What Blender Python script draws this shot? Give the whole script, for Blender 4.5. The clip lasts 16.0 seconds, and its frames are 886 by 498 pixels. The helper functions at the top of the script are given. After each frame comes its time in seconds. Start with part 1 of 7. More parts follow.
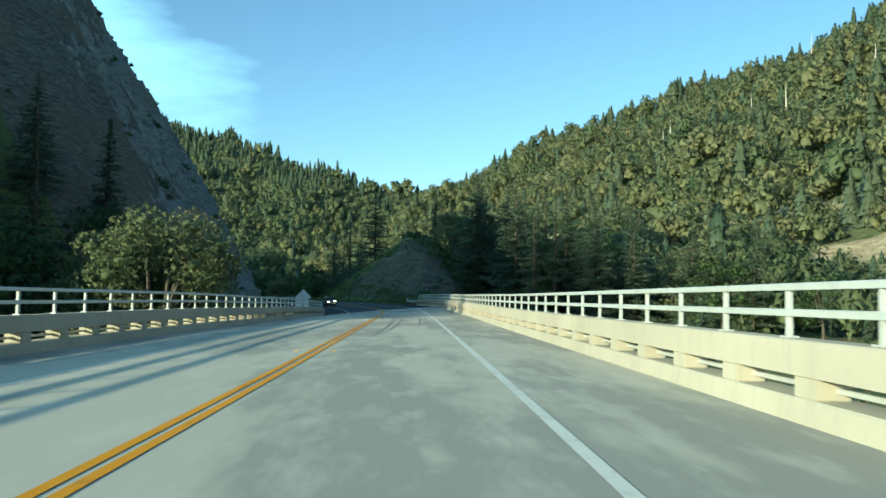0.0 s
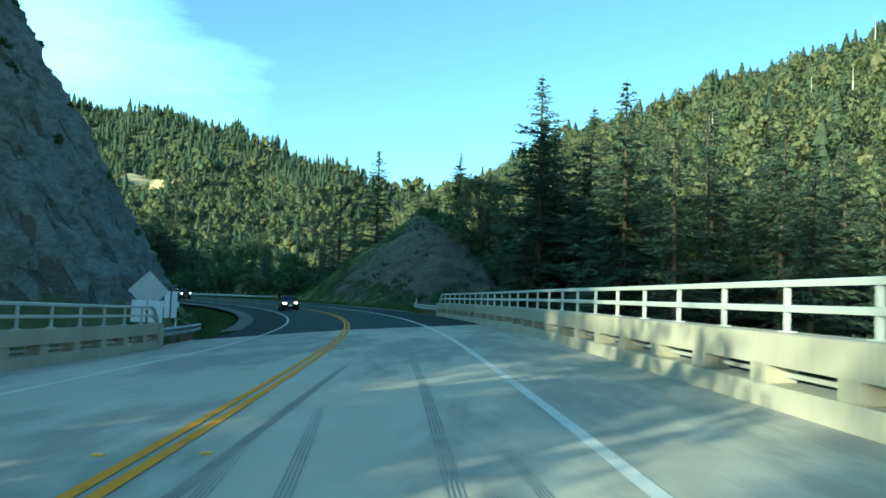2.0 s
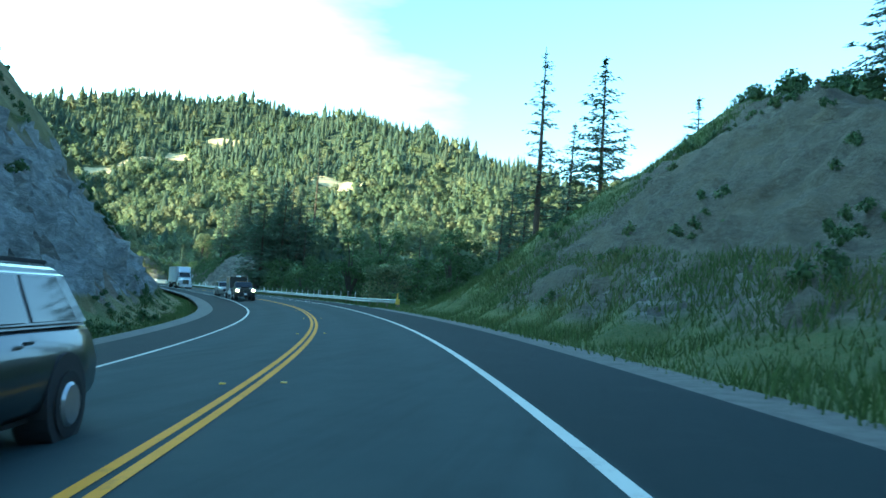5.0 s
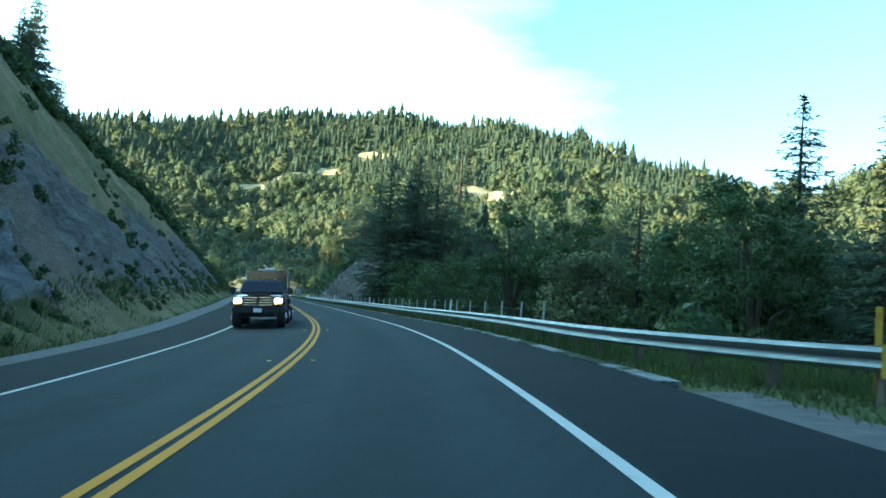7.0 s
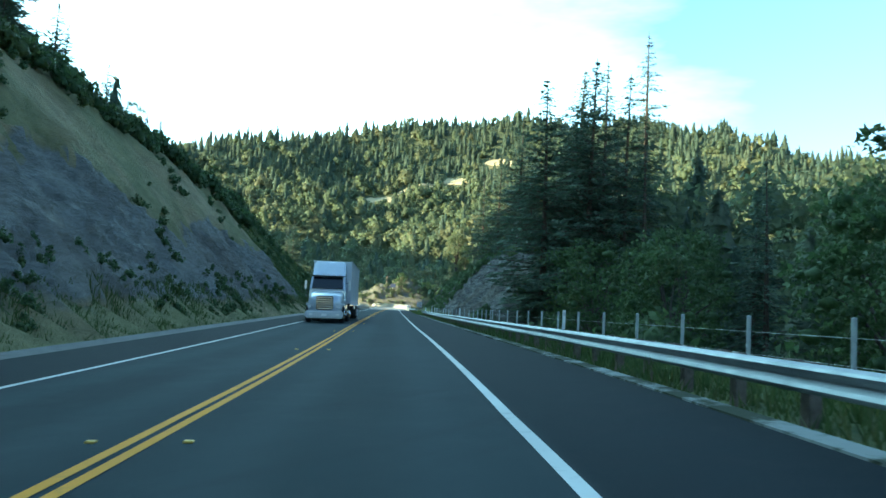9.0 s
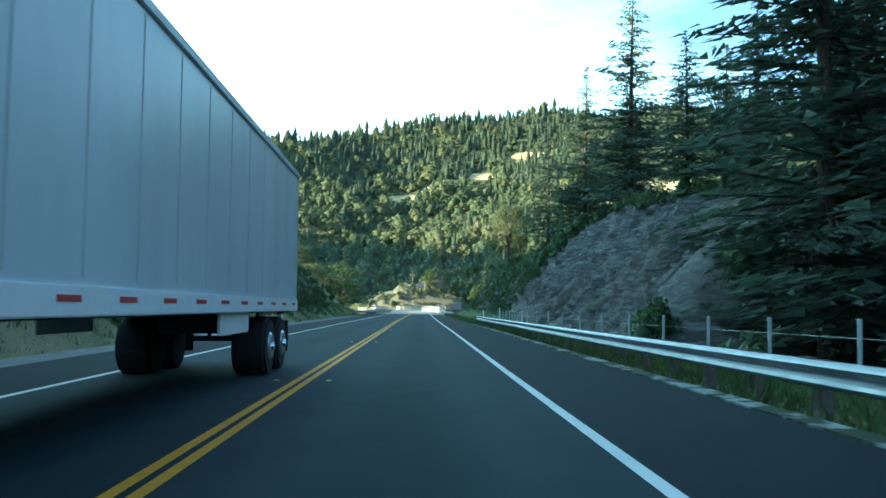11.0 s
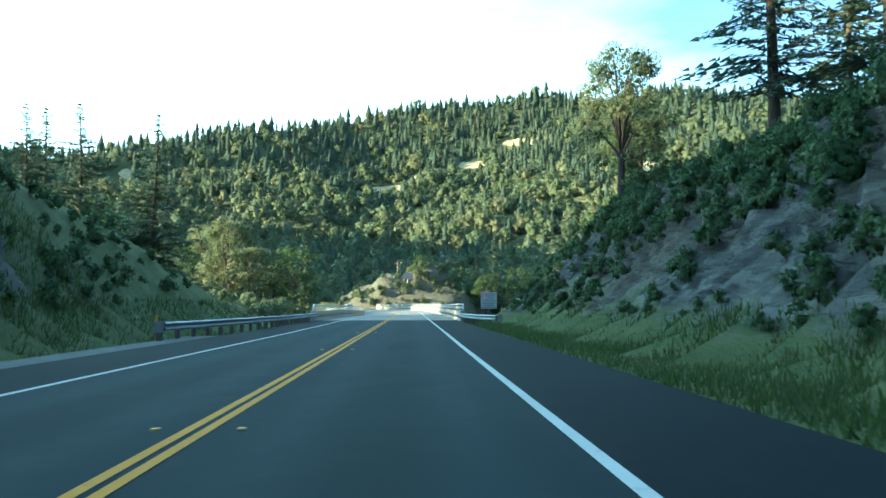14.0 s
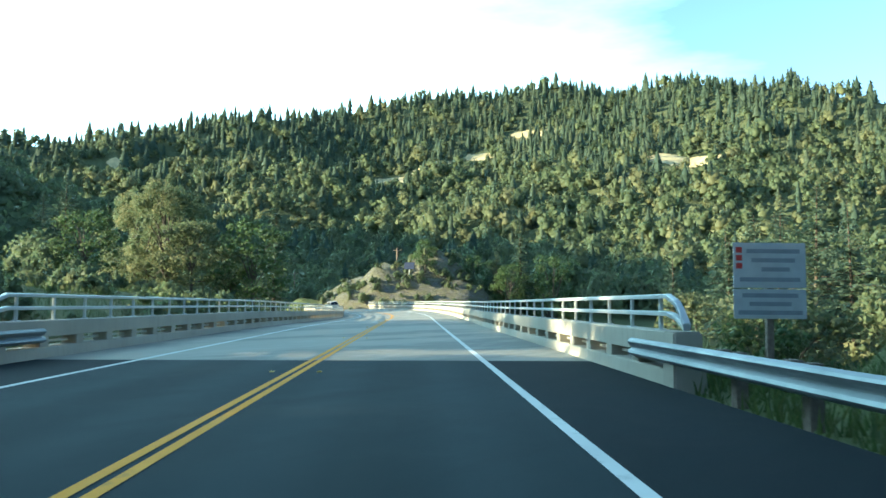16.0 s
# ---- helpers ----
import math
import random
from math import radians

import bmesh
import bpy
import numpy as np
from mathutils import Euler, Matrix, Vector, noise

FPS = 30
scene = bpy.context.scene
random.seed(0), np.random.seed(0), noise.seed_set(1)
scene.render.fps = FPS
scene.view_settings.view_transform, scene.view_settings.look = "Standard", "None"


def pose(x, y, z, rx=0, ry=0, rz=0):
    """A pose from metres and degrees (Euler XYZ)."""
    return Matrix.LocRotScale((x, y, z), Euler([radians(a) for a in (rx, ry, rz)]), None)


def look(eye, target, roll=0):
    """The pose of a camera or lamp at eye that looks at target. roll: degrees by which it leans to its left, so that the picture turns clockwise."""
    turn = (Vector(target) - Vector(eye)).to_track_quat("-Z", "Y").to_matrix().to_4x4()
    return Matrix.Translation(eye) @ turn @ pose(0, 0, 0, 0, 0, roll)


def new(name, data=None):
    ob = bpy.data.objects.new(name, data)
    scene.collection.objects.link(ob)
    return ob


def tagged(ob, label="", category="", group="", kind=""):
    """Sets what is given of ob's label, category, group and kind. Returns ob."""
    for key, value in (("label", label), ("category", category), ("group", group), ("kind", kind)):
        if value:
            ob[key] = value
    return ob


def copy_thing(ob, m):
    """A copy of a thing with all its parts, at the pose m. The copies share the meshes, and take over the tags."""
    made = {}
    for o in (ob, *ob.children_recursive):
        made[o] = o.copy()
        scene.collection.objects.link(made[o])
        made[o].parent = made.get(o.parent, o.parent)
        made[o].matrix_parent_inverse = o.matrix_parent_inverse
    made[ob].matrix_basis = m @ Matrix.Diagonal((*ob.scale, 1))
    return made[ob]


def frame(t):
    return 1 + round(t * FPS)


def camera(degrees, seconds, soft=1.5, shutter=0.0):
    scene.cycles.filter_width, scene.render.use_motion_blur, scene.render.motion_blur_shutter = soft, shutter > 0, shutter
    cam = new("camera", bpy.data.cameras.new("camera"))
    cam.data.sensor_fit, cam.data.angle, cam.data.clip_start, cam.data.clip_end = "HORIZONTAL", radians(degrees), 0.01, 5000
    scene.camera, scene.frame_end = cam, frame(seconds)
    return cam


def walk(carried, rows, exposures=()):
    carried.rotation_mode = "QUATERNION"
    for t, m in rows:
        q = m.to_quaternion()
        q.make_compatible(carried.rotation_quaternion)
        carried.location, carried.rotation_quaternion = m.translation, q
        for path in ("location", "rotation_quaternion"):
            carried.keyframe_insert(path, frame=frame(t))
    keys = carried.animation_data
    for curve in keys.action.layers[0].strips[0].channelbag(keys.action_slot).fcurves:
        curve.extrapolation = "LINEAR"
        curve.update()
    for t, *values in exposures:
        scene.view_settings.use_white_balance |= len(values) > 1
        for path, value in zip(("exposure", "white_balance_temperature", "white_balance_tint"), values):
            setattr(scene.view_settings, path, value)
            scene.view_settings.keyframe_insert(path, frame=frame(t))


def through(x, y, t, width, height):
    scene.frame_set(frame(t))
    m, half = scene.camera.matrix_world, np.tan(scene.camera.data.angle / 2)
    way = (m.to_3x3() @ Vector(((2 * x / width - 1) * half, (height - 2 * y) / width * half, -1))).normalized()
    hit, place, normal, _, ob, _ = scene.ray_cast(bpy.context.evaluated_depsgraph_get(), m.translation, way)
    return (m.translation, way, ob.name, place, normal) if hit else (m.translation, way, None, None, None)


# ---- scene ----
cam = camera(57.4, 16.0, soft=1.6, shutter=0.06)
PATH = [
    (0, (0.000, 0.000, 1.209), (0.730, 19.948, 2.448), 1.10),
    (0.5, (-0.029, 13.973, 1.209), (0.621, 33.925, 2.431), 0.67),
    (1, (-0.106, 27.931, 1.209), (0.491, 47.888, 2.378), 0.82),
    (1.5, (-0.207, 41.872, 1.209), (0.368, 61.820, 2.525), 1.78),
    (2, (-0.339, 55.792, 1.209), (0.144, 75.743, 2.527), 2.49),
    (2.5, (-0.602, 69.683, 1.209), (-0.411, 89.640, 2.504), 3.60),
    (3, (-1.127, 83.533, 1.209), (-1.410, 103.481, 2.630), 5.08),
    (3.5, (-2.098, 97.317, 1.209), (-3.257, 117.234, 2.623), 5.29),
    (4, (-3.844, 110.974, 1.209), (-6.268, 130.787, 2.457), 4.52),
    (4.5, (-6.306, 124.463, 1.209), (-9.592, 144.152, 2.454), 4.57),
    (5, (-9.337, 137.768, 1.209), (-13.493, 157.289, 2.498), 4.38),
    (5.5, (-12.948, 150.852, 1.209), (-17.997, 170.158, 2.542), 4.18),
    (6, (-17.138, 163.677, 1.209), (-23.087, 182.722, 2.587), 3.99),
    (6.5, (-21.899, 176.210, 1.209), (-28.741, 194.952, 2.593), 3.95),
    (7, (-27.207, 188.427, 1.209), (-34.907, 206.836, 2.553), 4.24),
    (7.5, (-33.015, 200.325, 1.209), (-41.493, 218.383, 2.632), 4.39),
    (8, (-39.304, 211.901, 1.209), (-48.560, 229.575, 2.614), 4.34),
    (8.5, (-46.028, 223.180, 1.209), (-55.926, 240.500, 2.639), 3.73),
    (9, (-53.156, 234.180, 1.209), (-63.694, 251.117, 2.658), 2.93),
    (9.5, (-60.618, 244.949, 1.209), (-71.548, 261.641, 2.585), 2.54),
    (10, (-68.258, 255.589, 1.209), (-79.371, 272.159, 2.612), 2.13),
    (10.5, (-75.962, 266.181, 1.209), (-87.102, 282.730, 2.639), 1.72),
    (11, (-83.642, 276.780, 1.209), (-94.697, 293.383, 2.666), 1.31),
    (11.5, (-91.237, 287.425, 1.209), (-102.149, 304.118, 2.711), 1.02),
    (12, (-98.771, 298.093, 1.209), (-109.680, 314.790, 2.696), 0.36),
    (12.5, (-106.290, 308.747, 1.209), (-117.153, 325.475, 2.690), 0.58),
    (13, (-113.740, 319.425, 1.209), (-124.501, 336.220, 2.669), 0.13),
    (13.5, (-121.151, 330.108, 1.209), (-131.928, 346.894, 2.654), 0.13),
    (14, (-128.571, 340.767, 1.209), (-139.373, 357.540, 2.617), 0.04),
    (14.5, (-136.004, 351.410, 1.209), (-146.833, 368.164, 2.624), 0.37),
    (15, (-143.444, 362.051, 1.209), (-154.262, 378.816, 2.587), 0.57),
    (15.5, (-150.879, 372.705, 1.209), (-161.692, 389.471, 2.611), 0.59),
    (16, (-158.338, 383.357, 1.209), (-169.207, 400.090, 2.583), 0.49),
]
walk(cam, [(t, look(eye, target, roll)) for t, eye, target, roll in PATH],
     [(0, 0.68, 5600, -13), (1.2, 0.74, 5550, -15), (2.0, 1.08, 5250, -22), (2.5, 1.48, 4980, -25), (3.0, 1.82, 4900, -27), (4.0, 2.25, 5000, -19), (6.5, 2.0, 5650, -7), (9.0, 1.90, 5750, -4), (12.5, 1.93, 5550, -8), (14.5, 1.88, 5650, -5), (16.0, 1.72, 5800, -3)])

# ---------------------------------------------------------------- light
SUN_AZ, SUN_EL = radians(45), radians(12.2)      # left of and behind the first heading, low evening sun
to_sun = Vector((-math.sin(SUN_AZ) * math.cos(SUN_EL), -math.cos(SUN_AZ) * math.cos(SUN_EL), math.sin(SUN_EL)))
world = bpy.data.worlds.new("evening_sky")
scene.world = world
world.use_nodes = True
wn, wl = world.node_tree.nodes, world.node_tree.links
wn.clear()
sky = wn.new("ShaderNodeTexSky")
sky.sky_type, sky.sun_disc = "NISHITA", False
sky.sun_elevation, sky.sun_rotation = SUN_EL, math.atan2(to_sun.x, to_sun.y)
sky.air_density, sky.dust_density, sky.ozone_density = 1.0, 0.25, 2.2
coord, mapping = wn.new("ShaderNodeTexCoord"), wn.new("ShaderNodeMapping")
mapping.inputs["Scale"].default_value = (1.2, 1.2, 4.5)
cloud = wn.new("ShaderNodeTexNoise")
cloud.inputs["Scale"].default_value, cloud.inputs["Detail"].default_value, cloud.inputs["Roughness"].default_value = 2.2, 8, 0.58
# clouds gather towards the west, where the evening light is
side = wn.new("ShaderNodeVectorMath")
side.operation = "DOT_PRODUCT"
side.inputs[1].default_value = (-0.97, 0.25, 0.05)
add = wn.new("ShaderNodeMath")
add.operation = "MULTIPLY_ADD"
add.inputs[1].default_value = 0.9
ramp = wn.new("ShaderNodeMapRange")
ramp.inputs["From Min"].default_value, ramp.inputs["From Max"].default_value = 0.89, 1.26
mix, bg, out = wn.new("ShaderNodeMix"), wn.new("ShaderNodeBackground"), wn.new("ShaderNodeOutputWorld")
mix.data_type = "RGBA"
mix.inputs[7].default_value = (5.6, 9.3, 10.9, 1)
bg.inputs["Strength"].default_value = 0.14
wl.new(coord.outputs["Generated"], mapping.inputs["Vector"])
wl.new(mapping.outputs["Vector"], cloud.inputs["Vector"])
wl.new(coord.outputs["Generated"], side.inputs[0])
wl.new(side.outputs["Value"], add.inputs[0])
calm = wn.new("ShaderNodeMapRange")
for sock, v in zip(("From Min", "From Max", "To Min", "To Max"), (0.3, 0.7, 0.40, 0.60)):
    calm.inputs[sock].default_value = v
wl.new(cloud.outputs["Fac"], calm.inputs["Value"])
wl.new(calm.outputs[0], add.inputs[2])
wl.new(add.outputs[0], ramp.inputs["Value"])
wl.new(ramp.outputs[0], mix.inputs[0])
wl.new(sky.outputs[0], mix.inputs[6])
wl.new(mix.outputs[2], bg.inputs["Color"])
wl.new(bg.outputs[0], out.inputs["Surface"])
sun = new("sun", bpy.data.lights.new("sun", "SUN"))
sun.data.energy, sun.data.angle, sun.data.color = 5.7, radians(0.6), (1.0, 0.82, 0.55)
sun.matrix_world = look(to_sun * 100, (0, 0, 0))


# ---------------------------------------------------------------- materials
class Nodes:
    """A small node-material writer."""

    def __init__(self, name, rough=0.7, metal=0.0, spec=0.4):
        self.m = bpy.data.materials.new(name)
        self.m.use_nodes = True
        self.t = self.m.node_tree
        self.b = self.t.nodes["Principled BSDF"]
        self.b.inputs["Roughness"].default_value = rough
        self.b.inputs["Metallic"].default_value = metal
        self.b.inputs["Specular IOR Level"].default_value = spec
        self.pos = None

    def node(self, kind, **props):
        n = self.t.nodes.new("ShaderNode" + kind)
        for k, v in props.items():
            if k == "operation":
                n.operation = v
            elif k == "data_type":
                n.data_type = v
            elif k == "blend_type":
                n.blend_type = v
        return n

    def link(self, a, b):
        self.t.links.new(a, b)

    def where(self):
        if self.pos is None:
            self.pos = self.node("NewGeometry").outputs["Position"]
        return self.pos

    def noise(self, scale, detail=4, rough=0.55, stretch=None, distort=0.0):
        n = self.node("TexNoise")
        n.inputs["Scale"].default_value, n.inputs["Detail"].default_value = scale, detail
        n.inputs["Roughness"].default_value, n.inputs["Distortion"].default_value = rough, distort
        v = self.where()
        if stretch:
            mp = self.node("Mapping")
            mp.inputs["Scale"].default_value = stretch
            self.link(v, mp.inputs["Vector"])
            v = mp.outputs["Vector"]
        self.link(v, n.inputs["Vector"])
        return n.outputs["Fac"]

    def voronoi(self, scale, stretch=None):
        n = self.node("TexVoronoi")
        n.inputs["Scale"].default_value = scale
        v = self.where()
        if stretch:
            mp = self.node("Mapping")
            mp.inputs["Scale"].default_value = stretch
            mp.inputs["Rotation"].default_value = (0.5, 0.3, 0.6)
            self.link(v, mp.inputs["Vector"])
            v = mp.outputs["Vector"]
        self.link(v, n.inputs["Vector"])
        return n.outputs["Distance"]

    def span(self, value, lo, hi, to_lo=0.0, to_hi=1.0):
        n = self.node("MapRange")
        for k, v in zip(("From Min", "From Max", "To Min", "To Max"), (lo, hi, to_lo, to_hi)):
            n.inputs[k].default_value = v
        self.link(value, n.inputs["Value"])
        return n.outputs[0]

    def mixc(self, fac, a, b):
        n = self.node("Mix", data_type="RGBA")
        for sock, v in ((n.inputs[6], a), (n.inputs[7], b)):
            if isinstance(v, tuple):
                sock.default_value = (*v, 1)
            else:
                self.link(v, sock)
        if isinstance(fac, float):
            n.inputs[0].default_value = fac
        else:
            self.link(fac, n.inputs[0])
        return n.outputs[2]

    def attr(self, name):
        n = self.node("Attribute")
        n.attribute_name = name
        return n.outputs["Fac"]

    def color(self, c):
        if isinstance(c, tuple):
            self.b.inputs["Base Color"].default_value = (*c, 1)
        else:
            self.link(c, self.b.inputs["Base Color"])
        return self

    def rough(self, v):
        self.link(v, self.b.inputs["Roughness"])
        return self

    def bump(self, value, strength=0.4, distance=0.02):
        n = self.node("Bump")
        n.inputs["Strength"].default_value, n.inputs["Distance"].default_value = strength, distance
        self.link(value, n.inputs["Height"])
        self.link(n.outputs[0], self.b.inputs["Normal"])
        return self

    def translucent(self, color, fac):
        tr, mx = self.node("BsdfTranslucent"), self.node("MixShader")
        self.link(color, tr.inputs["Color"]) if not isinstance(color, tuple) else None
        mx.inputs[0].default_value = fac
        o = self.t.nodes["Material Output"]
        self.link(self.b.outputs[0], mx.inputs[1])
        self.link(tr.outputs[0], mx.inputs[2])
        self.link(mx.outputs[0], o.inputs["Surface"])
        return self


def plain(name, c, rough=0.6, metal=0.0, grain=0.12, scale=6.0, bump=0.0):
    n = Nodes(name, rough, metal)
    dark, light = tuple(v * (1 - grain) for v in c), tuple(min(1, v * (1 + grain)) for v in c)
    f = n.noise(scale, 6, 0.6)
    n.color(n.mixc(n.span(f, 0.3, 0.7), dark, light))
    if bump:
        n.bump(n.noise(scale * 12, 5), bump, 0.01)
    return n.m


def asphalt_material():
    n = Nodes("asphalt", 0.9, spec=0.12)
    big, mid, fine = n.noise(0.12, 5, 0.6), n.noise(1.3, 5, 0.6), n.noise(55, 3, 0.7)
    fresh = n.mixc(n.span(big, 0.35, 0.65), (0.006, 0.0105, 0.013), (0.009, 0.0145, 0.0175))
    worn = n.mixc(n.span(big, 0.35, 0.65), (0.014, 0.0245, 0.027), (0.021, 0.034, 0.037))
    worn = n.mixc(n.span(n.attr("wheel"), 0.0, 1.0, 0.0, 0.6), worn, (0.031, 0.046, 0.049))
    # 'old' only sets how far the asphalt is paled before s 225
    worn = n.mixc(n.span(n.attr("old"), 0.0, 1.0, 0.0, 0.55), worn, (0.052, 0.075, 0.078))
    fresh = n.mixc(n.span(n.attr("old"), 0.0, 1.0, 0.0, 0.5), fresh, (0.030, 0.044, 0.048))
    streak = n.noise(0.9, 6, 0.65, (2.2, 0.12, 1.0))
    edge = n.node("Math", operation="MULTIPLY_ADD")
    n.link(mid, edge.inputs[0])
    edge.inputs[1].default_value = 0.5
    n.link(n.attr("lane"), edge.inputs[2])
    c = n.mixc(n.span(edge.outputs[0], 0.5, 1.0), fresh, worn)
    c = n.mixc(n.span(streak, 0.5, 0.72, 0, 0.35), c, (0.012, 0.019, 0.021))
    c = n.mixc(n.span(mid, 0.48, 0.78, 0, 0.22), c, (0.036, 0.052, 0.056))
    c = n.mixc(n.span(fine, 0.58, 0.8, 0, 0.28), c, (0.055, 0.062, 0.064))
    n.color(c).bump(n.noise(90, 4, 0.7), 0.35, 0.008)
    n.rough(n.span(mid, 0.3, 0.7, 0.86, 0.96))
    return n.m


def deck_material(name, k):
    n = Nodes(name, 0.88, spec=0.2)
    big, mid, fine = n.noise(0.16, 6, 0.62, (1.6, 0.35, 1)), n.noise(0.9, 6, 0.6, (1.8, 0.5, 1)), n.noise(40, 4, 0.7)
    c = n.mixc(n.span(big, 0.46, 0.53), (0.285 * k, 0.278 * k, 0.238 * k), (0.425 * k, 0.40 * k, 0.325 * k))
    c = n.mixc(n.span(mid, 0.5, 0.72, 0, 0.7), c, (0.50 * k, 0.475 * k, 0.40 * k))
    c = n.mixc(n.span(fine, 0.5, 0.8, 0, 0.25), c, (0.24 * k, 0.23 * k, 0.2 * k))
    n.color(c).bump(fine, 0.25, 0.006)
    return n.m


def barrier_material():
    n = Nodes("barrier_concrete", 0.85, spec=0.3)
    big, streak, fine = n.noise(0.35, 5, 0.6), n.noise(1.5, 6, 0.65, (3, 3, 0.35)), n.noise(30, 4, 0.65)
    c = n.mixc(n.span(big, 0.35, 0.65), (0.34, 0.31, 0.24), (0.42, 0.385, 0.30))
    c = n.mixc(n.span(streak, 0.5, 0.8, 0, 0.5), c, (0.27, 0.25, 0.20))
    c = n.mixc(n.span(fine, 0.55, 0.8, 0, 0.25), c, (0.25, 0.24, 0.2))
    n.color(c).bump(fine, 0.2, 0.006)
    return n.m


def paint_material(name, c, worn):
    n = Nodes(name, 0.75, spec=0.15)
    f = n.span(n.noise(3.2, 7, 0.72), 0.56, 0.74, 0, 0.7)
    c2 = n.mixc(n.span(n.noise(0.5, 4), 0.35, 0.65), c, tuple(v * 0.86 for v in c))
    n.color(n.mixc(f, c2, worn)).bump(n.noise(80, 3), 0.2, 0.004)
    return n.m


def steel_material():
    n = Nodes("galvanised_steel", 0.45, 0.6)
    big, fine = n.noise(0.8, 5, 0.6), n.voronoi(24)
    c = n.mixc(n.span(big, 0.35, 0.65), (0.19, 0.215, 0.22), (0.27, 0.29, 0.295))
    c = n.mixc(n.span(fine, 0.1, 0.6, 0, 0.3), c, (0.21, 0.23, 0.235))
    n.color(c).rough(n.span(n.noise(2.5, 5), 0.3, 0.7, 0.40, 0.60))
    return n.m


def ground_material():
    """Grass, soil and bare rock, mixed by what lies where."""
    n = Nodes("hillside", 0.95, spec=0.2)
    big, mid, fine = n.noise(0.06, 6, 0.6), n.noise(0.7, 6, 0.65), n.noise(9, 5, 0.7)
    grass = n.mixc(n.span(mid, 0.35, 0.65), (0.070, 0.122, 0.042), (0.145, 0.185, 0.066))
    grass = n.mixc(n.span(fine, 0.45, 0.75, 0, 0.6), grass, (0.19, 0.17, 0.07))
    straw = n.mixc(n.span(mid, 0.35, 0.65), (0.215, 0.175, 0.095), (0.32, 0.265, 0.145))
    straw = n.mixc(n.span(fine, 0.5, 0.8, 0, 0.5), straw, (0.16, 0.15, 0.06))
    floor = n.mixc(n.span(mid, 0.35, 0.65), (0.085, 0.105, 0.048), (0.125, 0.140, 0.066))
    rock = n.mixc(n.span(n.noise(0.5, 7, 0.7, (1, 1, 2.2)), 0.36, 0.66), (0.098, 0.100, 0.086), (0.215, 0.212, 0.178))
    rock = n.mixc(n.span(n.noise(3.5, 7, 0.75), 0.42, 0.7, 0, 0.75), rock, (0.11, 0.105, 0.095))
    slab = n.node("TexVoronoi")
    slab.inputs["Scale"].default_value = 2.0
    tilt = n.node("Mapping")
    tilt.inputs["Scale"].default_value, tilt.inputs["Rotation"].default_value = (0.55, 0.55, 1.9), (0.75, 0.45, 0.5)
    n.link(n.where(), tilt.inputs["Vector"])
    n.link(tilt.outputs["Vector"], slab.inputs["Vector"])
    tone = n.node("SeparateColor")
    n.link(slab.outputs["Color"], tone.inputs[0])
    shard = n.node("TexVoronoi")
    shard.inputs["Scale"].default_value = 2.6
    lean = n.node("Mapping")
    lean.inputs["Scale"].default_value, lean.inputs["Rotation"].default_value = (0.7, 0.7, 3.0), (0.9, -0.55, 0.6)
    warp = n.node("Mix", data_type="VECTOR")
    warp.inputs[0].default_value = 0.25
    curl = n.node("TexNoise")
    curl.inputs["Scale"].default_value, curl.inputs["Detail"].default_value = 1.1, 6
    n.link(n.where(), curl.inputs["Vector"])
    n.link(n.where(), warp.inputs[4])
    n.link(curl.outputs["Color"], warp.inputs[5])
    n.link(warp.outputs[1], lean.inputs["Vector"])
    n.link(lean.outputs["Vector"], shard.inputs["Vector"])
    chip = n.node("SeparateColor")
    n.link(shard.outputs["Color"], chip.inputs[0])
    rock = n.mixc(n.span(tone.outputs[0], 0.5, 1.0, 0, 0.3), rock, (0.215, 0.215, 0.19))
    rock = n.mixc(n.span(chip.outputs[0], 0.55, 1.0, 0, 0.75), rock, (0.245, 0.25, 0.232))
    rock = n.mixc(n.span(chip.outputs[1], 0.5, 1.0, 0, 0.8), rock, (0.052, 0.056, 0.053))
    rock = n.mixc(n.span(tone.outputs[1], 0.55, 1.0, 0, 0.45), rock, (0.10, 0.095, 0.085))
    crack = n.node("TexVoronoi")
    crack.feature = "DISTANCE_TO_EDGE"
    crack.inputs["Scale"].default_value = 1.6
    bend = n.node("Mix", data_type="VECTOR")
    bend.inputs[0].default_value = 0.45
    wave = n.node("TexNoise")
    wave.inputs["Scale"].default_value, wave.inputs["Detail"].default_value = 0.9, 5
    n.link(tilt.outputs["Vector"], wave.inputs["Vector"])
    n.link(tilt.outputs["Vector"], bend.inputs[4])
    n.link(wave.outputs["Color"], bend.inputs[5])
    n.link(bend.outputs[1], crack.inputs["Vector"])
    gap = n.span(crack.outputs["Distance"], 0.0, 0.07, 1.0, 0.0)
    rock = n.mixc(n.span(n.noise(7.0, 8, 0.8, (1, 1, 1.6)), 0.5, 0.72, 0, 0.6), rock, (0.25, 0.24, 0.195))
    rock = n.mixc(n.span(big, 0.46, 0.66, 0, 0.7), rock, (0.21, 0.168, 0.112))
    rock = n.mixc(n.span(gap, 0.0, 1.0, 0, 0.2), rock, (0.045, 0.042, 0.037))
    rubble = n.mixc(n.span(n.noise(2.6, 7, 0.7), 0.36, 0.64), (0.078, 0.078, 0.058), (0.150, 0.142, 0.104))
    rubble = n.mixc(n.span(n.noise(0.35, 5, 0.6), 0.46, 0.66, 0, 0.7), rubble, (0.145, 0.128, 0.078))
    rubble = n.mixc(n.span(n.voronoi(5.0), 0.10, 0.45, 0.4, 0.0), rubble, (0.22, 0.21, 0.175))
